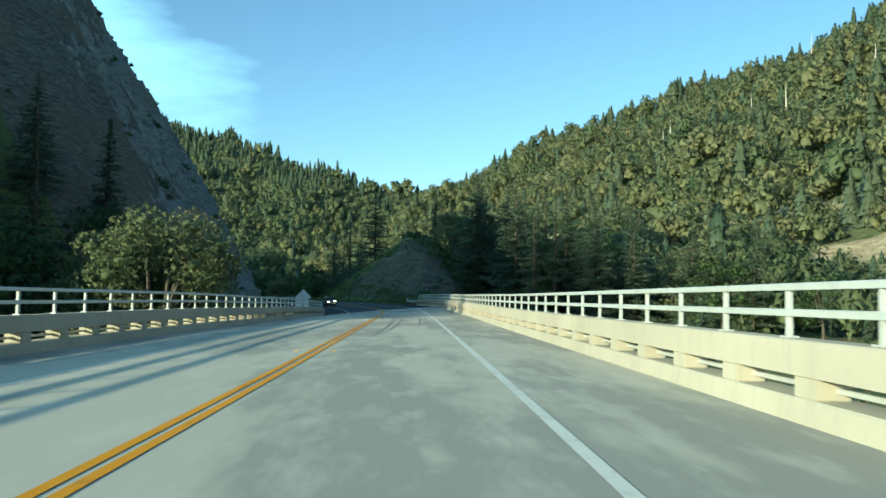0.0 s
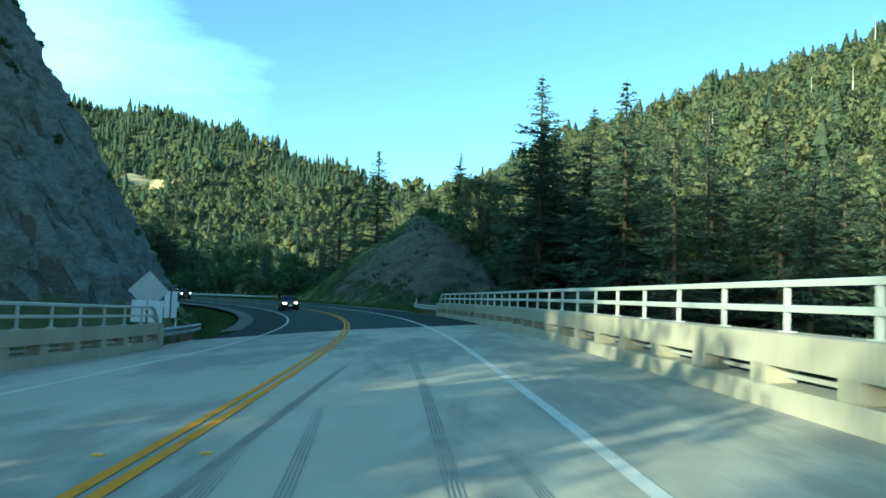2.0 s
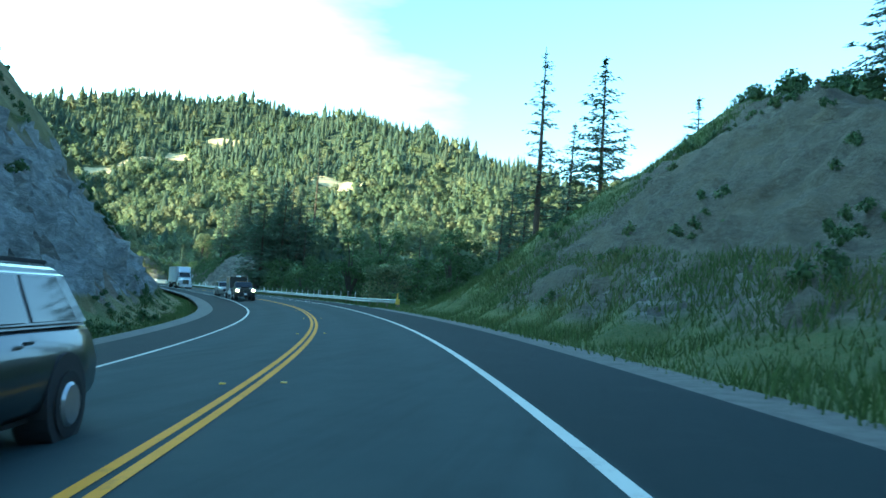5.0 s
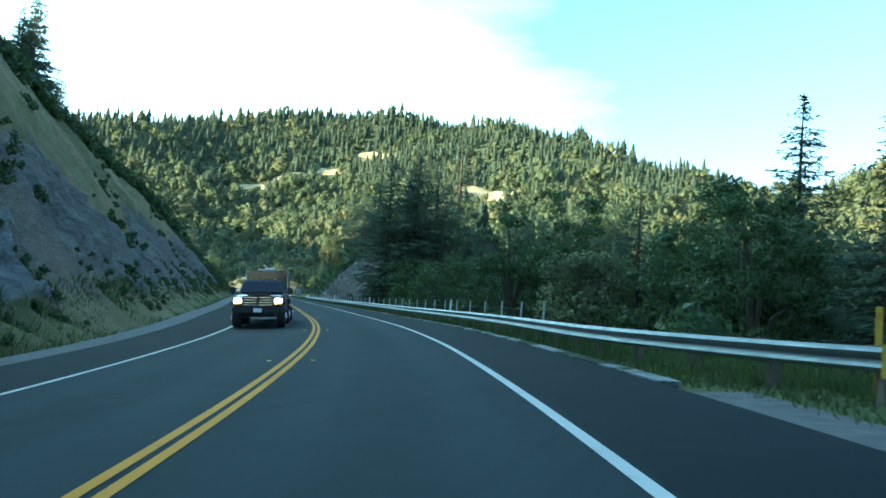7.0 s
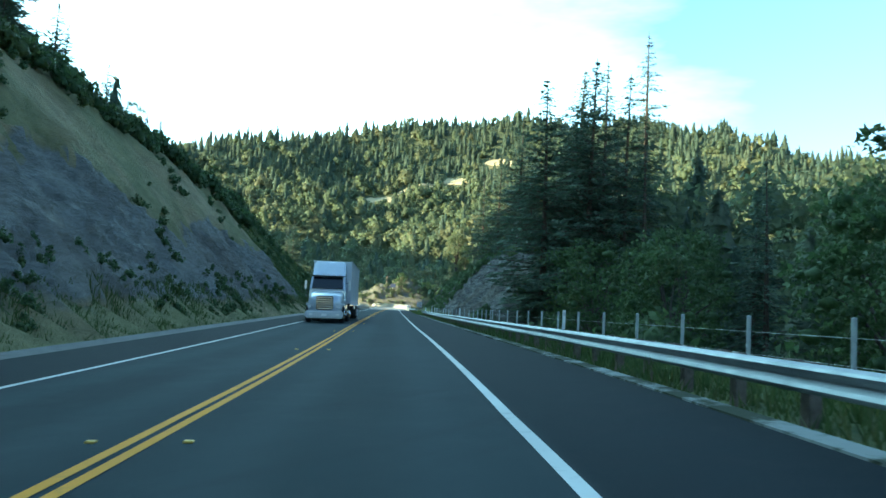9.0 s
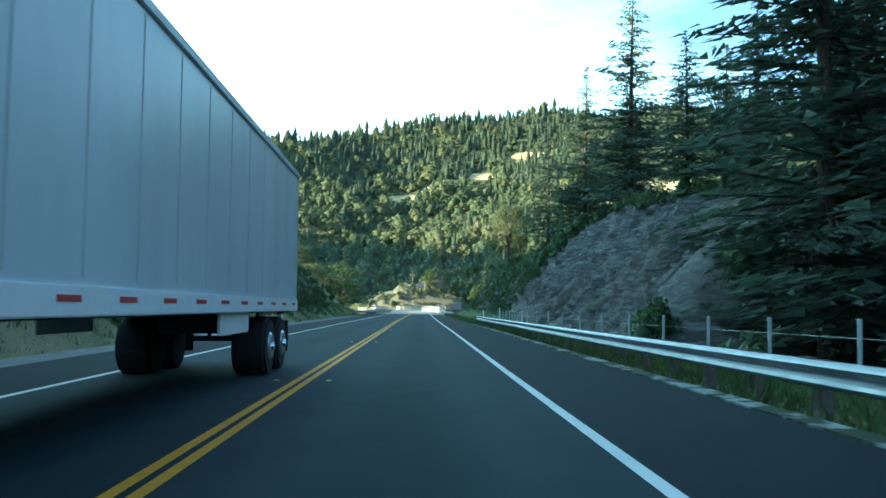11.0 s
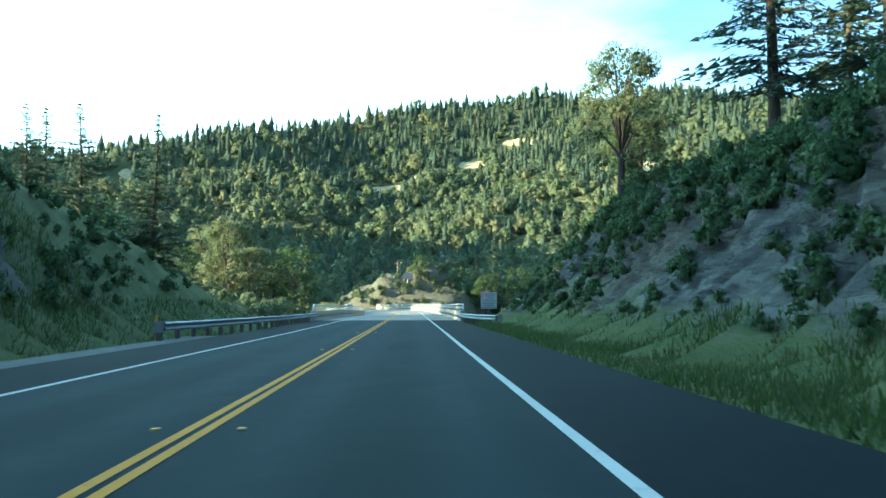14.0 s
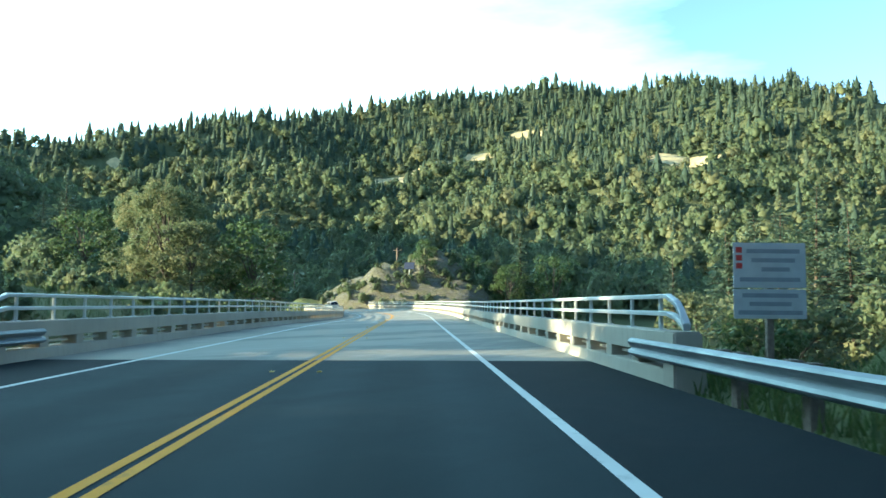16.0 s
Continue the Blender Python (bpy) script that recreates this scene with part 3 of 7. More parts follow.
# the land lies deeper where the finer rock faces stand on it
def under(s0, s1, ua, ub):
    return ease(GS, s0 + 6, s0 + 10) * (1 - ease(GS, s1 - 10, s1 - 6)) * ease(np.abs(GU), ua + 2.5, ua + 5) * (1 - ease(np.abs(GU), ub - 9, ub - 6))


sunk = ease(GR, 0.3, 0.6) * np.where(GU < 0, np.maximum(under(96, 236, 9, 46), under(230, 440, 8.8, 30)), np.maximum(under(132, 212, 8.8, 34), under(330, 447, 8.2, 27)))
ground = tagged(new("ground", mesh_of("ground", np.stack([GX, GY, GZ - 1.3 * sunk], -1).reshape(-1, 3), quads, M_GROUND, True,
                [("rock", np.maximum.reduce([GR * near_road, bank_cliff * 0.3, knoll * 0.52]).ravel()), ("straw", straw.ravel()), ("wood", (wood * (1 - bank_cliff)).ravel()), ("sand", (0.85 * bank_cliff).ravel())])),
                "wooded valley sides, grass verges and bare cut slopes", "ground", kind="structure")


def ground_z(x, y):
    i, j = np.clip(np.searchsorted(gx, x) - 1, 0, nx - 2), np.clip(np.searchsorted(gy, y) - 1, 0, ny - 2)
    a, b = (x - gx[i]) / (gx[i + 1] - gx[i]), (y - gy[j]) / (gy[j + 1] - gy[j])
    return (GZ[j, i] * (1 - a) + GZ[j, i + 1] * a) * (1 - b) + (GZ[j + 1, i] * (1 - a) + GZ[j + 1, i + 1] * a) * b


# ---------------------------------------------------------------- road surface and lines
BR1, BR2 = 91.0, 445.0           # joints between bridge deck and asphalt
EDGE = 5.93                      # half width of the paved road
M_DIKE = Nodes("weathered_kerb", 0.92, spec=0.15)
M_DIKE.color(M_DIKE.mixc(M_DIKE.span(M_DIKE.noise(0.75, 6, 0.7), 0.50, 0.58), (0.035, 0.045, 0.026), (0.25, 0.27, 0.25))).bump(M_DIKE.noise(9, 5, 0.7), 0.5, 0.02)
M_DIKE = M_DIKE.m


def flat_strip(s0, s1, ua, ub, z, cols=5):
    sv = np.unique(np.r_[s0, np.arange(math.ceil(s0 * 2) / 2, s1, 0.5), s1])
    uu = np.linspace(ua, ub, cols)
    verts = road(sv[:, None], uu[None], z).reshape(-1, 3)
    n = len(sv)
    q = np.arange(n * cols).reshape(n, cols)
    return verts, np.stack([q[:-1, :-1], q[:-1, 1:], q[1:, 1:], q[1:, :-1]], -1).reshape(-1, 4)


def slab(name, mat, s0, s1, ua, ub, top, thick):
    sv = np.unique(np.r_[s0, np.arange(math.ceil(s0 * 2) / 2, s1, 0.5), s1])
    fold = [(0.0, top)] if ua < 0 < ub else []
    return sweep(name, mat, sv, [(ua, top), *fold, (ub, top), (ub, top - thick), *((0.0, top - thick) for _ in fold), (ua, top - thick)])


# where the painted lines run beside the road's own line
YELLOW_U = lambda q: knots(q, [0, 64, 119, 187, 213, 226, 254, 318, 358, 400, 445], [-0.12, -0.02, 0.14, 0.06, 0.18, 0.16, -0.05, -0.05, -0.12, 0.0, 0.0])  # noqa: E731
RIGHT_U = lambda q: knots(q, [0, 64, 119, 187, 213, 226, 254, 318, 358, 408, 440], [3.47, 3.55, 3.46, 3.54, 3.75, 3.70, 3.42, 3.52, 3.52, 3.58, 3.60])  # noqa: E731
LEFT_U = lambda q: knots(q, [0, 64, 100, 124, 192, 216, 234, 258, 322, 350, 412, 440], [-3.42, -3.55, -3.5, -3.3, -3.42, -3.4, -3.3, -3.4, -3.6, -3.6, -3.5, -3.75])  # noqa: E731


def paved(name, mat, s0, s1):
    """The asphalt slab: paler worn lanes, a dark line of drippings in each, dark unworn shoulders, and all of it paler
    before s 225.
    """
    sv = np.unique(np.r_[s0, np.arange(math.ceil(s0 * 2) / 2, s1, 0.5), s1])
    top = np.unique(np.r_[np.linspace(-EDGE, EDGE, 49), 0.0])
    uu = np.r_[top, EDGE, -EDGE]
    prof = np.stack([uu, np.r_[np.zeros(len(top)), -0.35, -0.35]], -1)
    me = sweep(name, mat, sv, prof)
    S, U = np.meshgrid(sv, uu, indexing="ij")
    lane = ease(U, LEFT_U(S) - 0.15, LEFT_U(S) + 0.15) * (1 - ease(U, RIGHT_U(S) - 0.1, RIGHT_U(S) + 0.2))
    k = np.abs(np.abs(U - YELLOW_U(S)) - 1.78)
    drip = np.exp(-(k / 0.42) ** 2) * (0.55 + 0.35 * fbm(S, 0 * S, 34, 3, 71))
    wheel = np.exp(-((k - 0.85) / 0.33) ** 2)
    for key, v in (("lane", lane), ("wheel", np.clip(wheel - 0.9 * drip + 0.25, 0, 1)), ("old", 1 - ease(S, 150, 225))):
        a = me.attributes.new(key, "FLOAT", "POINT")
        a.data.foreach_set("value", v.ravel().astype(np.float32))
    return me


tagged(new("road", paved("road", M_ASPHALT, BR1, BR2)), "dark grey asphalt two-lane highway, slightly worn", "road", kind="structure")
tagged(new("bridge_deck_south", slab("bridge_deck_south", M_DECK, -78, BR1 - 0.03, -EDGE - 0.5, EDGE + 0.5, 0, 0.9)), "pale worn concrete bridge deck with tyre polish", "bridge deck", kind="structure")
tagged(new("bridge_deck_north", slab("bridge_deck_north", M_GREYDECK, BR2 + 0.03, 640, -EDGE - 0.5, EDGE + 0.5, 0, 0.9)), "grey concrete bridge deck curving to a sunlit end", "bridge deck", kind="structure")
tagged(new("road_beyond", slab("road_beyond", M_ASPHALT, 640.03, 750, -EDGE, EDGE, 0, 0.35)), "asphalt road past the far bridge", "road", kind="structure")
for nm, ua in (("approach_kerb_right", EDGE),):
    tagged(new(nm, slab(nm, M_DIKE, 204, 362, ua + 0.02, ua + 0.34, 0.02, 0.3)), "low pale concrete strip under the guardrail", "kerb", kind="structure")
def painted(name, mat, run, off, wide, up, label):
    sv = np.arange(-60, 740, 0.5)
    mid = run(sv) + off
    a, b = road(sv, mid - wide / 2, up), road(sv, mid + wide / 2, up)
    n = len(sv)
    q = np.arange(n - 1)
    return tagged(new(name, mesh_of(name, np.r_[a, b], np.stack([q, n + q, n + q + 1, q + 1], -1), mat)), label, "road marking", kind="structure")


painted("yellow_line_left", M_YELLOW, YELLOW_U, -0.092, 0.108, 0.008, "solid yellow centre line painted on the road")
painted("yellow_line_right", M_YELLOW, YELLOW_U, 0.092, 0.108, 0.008, "solid yellow centre line painted on the road")
painted("edge_line_right", M_WHITE, RIGHT_U, 0.0, 0.135, 0.006, "solid white edge line painted on the road")
painted("edge_line_left", M_WHITE, LEFT_U, 0.0, 0.125, 0.006, "solid white edge line painted on the road")
# paved gravel verges
M_GRAVEL = plain("verge_gravel", (0.11, 0.108, 0.098), 0.95, 0, 0.3, 3.0, 0.5)
for nm, a, b, ua, ub in (("verge_left", 104, 410, -EDGE - 1.2, -EDGE + 0.02), ("verge_right", 122, 203, EDGE - 0.02, EDGE + 0.9)):
    v, f = flat_strip(a, b, ua, ub, -0.02, 4)
    tagged(new(nm, mesh_of(nm, v, f, M_GRAVEL)), "strip of pale gravel beside the asphalt", "verge", kind="structure")


# ---------------------------------------------------------------- bridge barriers
def barrier(name, s0, s1, sgn, first_bend, label):
    """Concrete plinth, pillars and beam, with two metal rails on posts."""
    top = thing(name, label, "bridge railing", "bridge railings")
    f = lambda u: sgn * u  # noqa: E731
    sv = np.unique(np.r_[np.arange(s0, s1, 2.0), s1])
    U = EDGE
    piece("plinth", sweep("plinth", M_BARRIER, sv, [(f(U), -0.02), (f(U + 0.03), 0.22), (f(U + 0.05), 0.245), (f(U + 0.47), 0.245), (f(U + 0.5), -0.3), (f(U), -0.3)]), top)
    piece("beam", sweep("beam", M_BARRIER, sv, [(f(U + 0.02), 0.465), (f(U + 0.02), 0.80), (f(U + 0.04), 0.82), (f(U + 0.36), 0.82), (f(U + 0.38), 0.80), (f(U + 0.38), 0.465)]), top)
    pil = bpy.data.meshes.new("pillar")
    bm = box_bm(0.36, 0.46, 0.24, (0, 0, 0.355), 0.02)
    bm.to_mesh(pil)
    bm.free()
    pil.materials.append(M_BARRIER)
    for s in np.arange(s0 + 0.4, s1, 1.9):
        piece("pillar", pil, top, road_pose(s, f(U + 0.22)))
    bar = sweep("window_bar", M_RAIL, sv, [(f(U + 0.24), 0.325), (f(U + 0.24), 0.375), (f(U + 0.29), 0.375), (f(U + 0.29), 0.325)])
    piece("window_bar", bar, top)
    post = bpy.data.meshes.new("rail_post")
    bm = box_bm(0.055, 0.09, 0.56, (0, 0, 1.08), 0.01)
    box_bm(0.14, 0.16, 0.02, (0, 0, 0.83), 0, bm)
    bm.to_mesh(post)
    bm.free()
    post.materials.append(M_RAIL)
    for s in np.arange(s0 + 1.3, s1 - 0.8, 1.75):
        piece("rail_post", post, top, road_pose(s, f(U + 0.2)))
    for nm, z, dip in (("top_rail", 1.365, 0.5), ("middle_rail", 1.09, 0.24)):
        pts = sv.copy()

        def prof(ss, z=z, dip=dip):
            out = []
            for s in ss:
                d = min(s - s0, s1 - s)
                drop = dip * (1 - min(1.0, max(0.0, d) / 0.9)) ** 2 if first_bend else 0
                out.append([(f(U + 0.15), z - 0.04 - drop), (f(U + 0.15), z + 0.02 - drop), (f(U + 0.17), z + 0.035 - drop), (f(U + 0.24), z + 0.035 - drop), (f(U + 0.26), z + 0.02 - drop), (f(U + 0.26), z - 0.04 - drop)])
            return np.array(out)
        ext = np.unique(np.r_[s0 + 0.05, s0 + 0.25, s0 + 0.5, s0 + 0.9, pts[1:-1], s1 - 0.9, s1 - 0.5, s1 - 0.25, s1 - 0.05])
        piece(nm, sweep(nm, M_RAIL, ext, prof), top)
    for s in (s0 + 0.25, s1 - 0.25):
        piece("end_block", part_block(), top, road_pose(s, f(U + 0.2)))
    return top


def part_block():
    me = bpy.data.meshes.get("end_block")
    if me is None:
        me = bpy.data.meshes.new("end_block")
        bm = box_bm(0.44, 0.55, 1.02, (0, 0, 0.318), 0.03)
        bm.to_mesh(me)
        bm.free()
        me.materials.append(M_BARRIER)
    return me


barrier("bridge_railing", -40, 107, 1, True, "pale concrete bridge parapet with two metal rails, sunlit")
barrier("bridge_railing", -40, 84, -1, True, "concrete bridge parapet with metal rails, shaded on its road side")
barrier("bridge_railing", 439.3, 640, 1, True, "concrete bridge parapet with two metal rails, its far end sunlit")
barrier("bridge_railing", 443.2, 640, -1, True, "weathered concrete bridge parapet with two thin metal rails")


# ---------------------------------------------------------------- guardrails
def guardrail(s0, s1, u_of, label, posts_wood=True):
    top = thing("guardrail", label, "guardrail", "guardrails")
    sv = np.unique(np.r_[np.arange(s0, s1, 1.0), s1])
    sg = 1 if u_of(s0) > 0 else -1

    def prof(ss):
        wave = [(0.0, 0.34), (0.055, 0.37), (0.075, 0.40), (0.055, 0.44), (0.0, 0.485), (0.0, 0.505), (0.055, 0.55), (0.075, 0.59), (0.055, 0.62), (0.0, 0.65)]
        wave = wave + [(d - 0.008 - 0.004, z) for d, z in reversed(wave)]
        u = np.array([u_of(s) for s in ss])
        w = np.array(wave)
        return np.stack([u[:, None] - sg * w[None, :, 0], np.repeat(w[None, :, 1], len(ss), 0)], -1)
    piece("steel_beam", sweep("steel_beam", M_STEEL, sv, prof, True, False), top, label="rolled galvanised steel beam")
    post, block = bpy.data.meshes.new("post"), bpy.data.meshes.new("spacer_block")
    for me, bm in ((post, box_bm(0.15, 0.20, 1.25, (0, 0, 0.0), 0.01)), (block, box_bm(0.15, 0.20, 0.34, (0, 0, 0.49), 0.01))):
        bm.to_mesh(me)
        bm.free()
        me.materials.append(M_WOODPOST)
    for s in np.arange(s0 + 0.35, s1, 1.905):
        piece("post", post, top, road_pose(s, u_of(s) + sg * 0.33))
        piece("spacer_block", block, top, road_pose(s, u_of(s) + sg * 0.12))
    return top


guardrail(106.8, 125.0, lambda s: EDGE + 0.12 + 1.45 * max(0, (s - 109) / 16) ** 2, "galvanised steel guardrail joining the bridge parapet")
guardrail(83.5, 103, lambda s: -EDGE - 0.12 - 2.6 * max(0, (s - 86) / 17) ** 2, "galvanised guardrail flaring away beside the curve")
guardrail(201.8, 361, lambda s: EDGE + 0.42 + 1.6 * max(0, (212 - s) / 10) ** 2, "long galvanised steel guardrail on wooden posts")
guardrail(424, 441.6, lambda s: EDGE - 0.02 + 1.2 * max(0, (434 - s) / 10) ** 2, "galvanised guardrail leading to the bridge parapet")
guardrail(405, 445.3, lambda s: -EDGE + 0.02 - 0.9 * max(0, (430 - s) / 25) ** 2, "galvanised guardrail leading to the bridge parapet")


# ---------------------------------------------------------------- trees
def cards(centers, along_dir, width, length, rng, flat=None):
    """Leaf sprays: one quad each, at centers, pointing along along_dir, turned about it at random."""
    n = len(centers)
    d = along_dir / (np.linalg.norm(along_dir, axis=1, keepdims=True) + 1e-9)
    r = rng.normal(size=(n, 3))
    if flat is not None:
        r = r * (1 - flat) + flat * np.cross(d, np.array([0.0, 0.0, 1.0])) + 1e-6
    side = np.cross(d, r)
    side = np.cross(side, d) if flat is not None else side
    side /= np.linalg.norm(side, axis=1, keepdims=True) + 1e-9
    w, l = np.asarray(width).reshape(-1, 1) / 2, np.asarray(length).reshape(-1, 1) / 2
    skew = rng.uniform(-0.5, 0.5, (n, 1))
    v = np.stack([centers - d * l * (1 + skew) - side * w, centers - d * l * (1 - skew) + side * w, centers + d * l], 1)
    return v.reshape(-1, 3)


def tube(path, radii, sides=7):
    path = np.asarray(path, float)
    verts, faces = [], []
    for i, (p, r) in enumerate(zip(path, radii)):
        d = path[min(i + 1, len(path) - 1)] - path[max(i - 1, 0)]
        d /= np.linalg.norm(d) + 1e-9
        a = np.cross(d, (0.3, 0.9, 0.1))
        a /= np.linalg.norm(a)
        b = np.cross(d, a)
        for k in range(sides):
            t = 2 * np.pi * k / sides
            verts.append(p + r * (np.cos(t) * a + np.sin(t) * b))
    for i in range(len(path) - 1):
        for k in range(sides):
            m = (k + 1) % sides
            faces.append((i * sides + k, i * sides + m, (i + 1) * sides + m, (i + 1) * sides + k))
    return verts, faces


def join_tubes(tubes):
    verts, faces = [], []
    for v, f in tubes:
        o = len(verts)
        verts += v
        faces += [tuple(o + i for i in q) for q in f]
    return verts, faces


def ball():
    bm = bmesh.new()
    bmesh.ops.create_icosphere(bm, subdivisions=1, radius=1)
    v, f = np.array([q.co[:] for q in bm.verts]), np.array([[q.index for q in g.verts] for g in bm.faces])
    bm.free()
    return v, f


BALL_V, BALL_F = ball()


def outward(v, nrm):
    """Single blades whose faces are turned to the side that nrm names."""
    t = v.reshape(-1, 3, 3).copy()
    g = np.cross(t[:, 1] - t[:, 0], t[:, 2] - t[:, 0])
    turn = (g * nrm[::3]).sum(1) < 0
    t[turn] = t[turn][:, ::-1]
    nrm = nrm / (np.linalg.norm(nrm, axis=1, keepdims=True) + 1e-9)
    return t.reshape(-1, 3), np.arange(len(v)).reshape(-1, 3), nrm


def conifer(height, spread, seed, thin=1.0, bare=0.12, fine=1.0, label="tall dark green conifer with drooping boughs"):
    rng = np.random.RandomState(seed)
    tree = thing("conifer_tree", label, "tree", "conifers by the road")
    lean = rng.uniform(-0.4, 0.4, 2)
    zs = np.linspace(0, height, 9)
    spine = np.stack([lean[0] * (zs / height) ** 2, lean[1] * (zs / height) ** 2, zs], -1)
    tubes = [tube(np.r_[[[0, 0, -1.5]], spine], np.r_[0.021 * height, np.linspace(0.017 * height, 0.02, 9)], 8)]
    cen, dirs, ws, ls = [], [], [], []
    z = height * bare
    while z < height * 0.985:
        k = z / height
        reach = spread * (1 - k) ** 0.8 * (0.55 + 0.45 * min(1, (k - bare) / 0.12 + 0.3))
        for _ in range(rng.randint(3, 6)):
            if rng.rand() > thin:
                continue
            a, rl = rng.uniform(0, 2 * np.pi), max(0.25, reach * rng.uniform(0.55, 1.15))
            droop = rng.uniform(0.10, 0.42) - 0.35 * k
            base = np.array([np.interp(z, zs, spine[:, 0]), np.interp(z, zs, spine[:, 1]), z])
            out = np.array([np.cos(a), np.sin(a), 0])
            n = max(4, int(rl * 2.5 * fine))
            t = np.linspace(0.12, 1, n)
            pts = base + out * (t * rl)[:, None] + np.array([0, 0, 1.0]) * (-droop * rl * t ** 1.6 + 0.10 * rl * t)[:, None]
            if rl > 2.2:
                tubes.append(tube(pts[[0, n // 2, n - 1]], [0.012 * rl + 0.015, 0.008 * rl + 0.01, 0.006], 3))
            for q in range(2):
                jit = rng.normal(scale=0.10 * rl ** 0.5, size=(n, 3)) * np.array([1.5, 1.5, 0.5])
                cen.append(pts + jit)
                sw = rng.uniform(-0.9, 0.9, n)
                perp = np.array([-np.sin(a), np.cos(a), 0])
                dirs.append(out * np.cos(sw)[:, None] + perp * np.sin(sw)[:, None] + np.array([0, 0, -0.25]))
                ls.append(rng.uniform(0.55, 1.15, n) * (0.6 + 0.12 * rl) / fine ** 0.6)
                ws.append(rng.uniform(0.32, 0.62, n) * (0.7 + 0.08 * rl) / fine)
        z += height * rng.uniform(0.009, 0.016)
    v = cards(np.concatenate(cen), np.concatenate(dirs), np.concatenate(ws), np.concatenate(ls), rng, 0.55)
    f = np.arange(len(v)).reshape(-1, 3)
    piece("crown", mesh_of("crown", v, f, M_NEEDLE, False, [("tint", np.repeat(rng.uniform(0, 0.8, len(f)), 3))]), tree, label="drooping needle sprays with gaps")
    tv, tf = join_tubes(tubes)
    piece("trunk", mesh_of("trunk", tv, tf, M_BARK, True), tree)
    return tree


def broadleaf(height, spread, seed, label="dense dark green oak with a rounded uneven crown", warm=0.6, leaf=0.23, clumps=56, per=72, mat=None):
    rng = np.random.RandomState(seed)
    tree = thing("broadleaf_tree", label, "tree", "broadleaf trees by the road")
    tubes = [tube([(0, 0, -1.5), (0, 0, 0), (0.1, 0.05, height * 0.22), (0.2, -0.1, height * 0.42)], [0.034 * height, 0.026 * height, 0.02 * height, 0.014 * height], 8)]
    cen, dirs, ls, tint, cores, nrms = [], [], [], [], [], []
    for c in range(clumps):
        a, k = rng.uniform(0, 2 * np.pi), rng.rand()
        zz = height * (0.22 + 0.73 * k)
        lim = spread * math.sqrt(max(0.05, 1 - ((zz / height - 0.52) / 0.5) ** 2))
        rr = lim * rng.uniform(0.45, 1.0)
        p = np.array([np.cos(a) * rr, np.sin(a) * rr, zz])
        size = spread * rng.uniform(0.20, 0.38)
        if c % 4 == 0:
            tubes.append(tube([(0.1, 0, height * 0.2 + 0.15 * zz), p * np.array([0.45, 0.45, 0.82]), p], [0.010 * height, 0.006 * height, 0.01], 5))
        d = rng.normal(size=(per, 3))
        d /= np.linalg.norm(d, axis=1, keepdims=True)
        rad = size * rng.uniform(0.45, 1.0, per) ** 0.6
        cen.append(p + d * rad[:, None] * np.array([1, 1, 0.72]))
        nrms.append(np.repeat(d * 0.5 + 0.5 * rng.normal(scale=0.6, size=d.shape) + 0.5 * p / (np.linalg.norm(p) + 1e-6) * np.array([1, 1, 0.3]), 3, 0))
        cores.append((p, size * 0.27))
        dirs.append(d * np.array([1, 1, 0.4]) + rng.normal(scale=0.6, size=(per, 3)))
        ls.append(leaf * rng.uniform(0.7, 1.5, per))
        tint.append(np.clip(np.full(per, rng.uniform(0, warm)) + rng.uniform(-0.15, 0.25, per), 0, 1))
    L = np.concatenate(ls)
    v = cards(np.concatenate(cen), np.concatenate(dirs), L * 1.1, L, rng)
    v, f, nr = outward(v, np.concatenate(nrms))
    tn = np.repeat(np.concatenate(tint), 3)
    for p, size in cores:
        bv = BALL_V * (1 + 0.25 * rng.uniform(-1, 1, (len(BALL_V), 1)))
        f = np.r_[f, BALL_F + len(v)]
        v, nr, tn = np.r_[v, p + bv * size * np.array([1, 1, 0.75])], np.r_[nr, BALL_V], np.r_[tn, np.full(len(BALL_V), 0.1)]
    piece("crown", mesh_of("crown", v, f, mat or M_LEAF, False, [("tint", tn)], nr), tree, label="crown of small leaves in clumps")
    tv, tf = join_tubes(tubes)
    piece("trunk", mesh_of("trunk", tv, tf, M_GREYBARK, True), tree)
    return tree


CON = [conifer(26, 7.4, 11, 1.0, 0.12, 2.3), conifer(24, 6.4, 12, 0.6, 0.2, 2.5, "tall open conifer with layered boughs"), conifer(20, 3.8, 13, 0.9, 0.06, 1.3, "slender young conifer with dense short boughs"), conifer(28, 5.4, 14, 0.5, 0.3, 2.5, "old conifer with a sparse ragged crown"), conifer(22, 6.2, 15, 0.8, 0.1, 2.6, "open conifer with long level boughs and gaps")]
# OAK[1] and OAK[4] take the paler hill leaf colour to look sunlit
OAK = [broadleaf(13, 5.6, 21), broadleaf(10, 4.6, 22, "spreading oak with leaves coloured yellow-green as if sunlit", 0.95, mat=M_FARSUNLEAF), broadleaf(21, 6.6, 23, "large shaded broadleaf tree with a deep green crown", 0.45, 0.27, 66, 112), broadleaf(9, 3.4, 24, "small rounded tree with fine leaves", 0.7, 0.17, 46, 80), broadleaf(21, 5.6, 25, "tall oak with a crown coloured yellow-brown as if sunlit", 1.0, 0.19, 80, 210, M_FARSUNLEAF), broadleaf(22, 4.4, 26, "tall airy tree with tufted dark foliage", 0.5, 0.26, 36, 110)]
CON_H, OAK_H = (26, 24, 20, 28, 22), (13, 10, 21, 9, 21, 22)
placed = set()


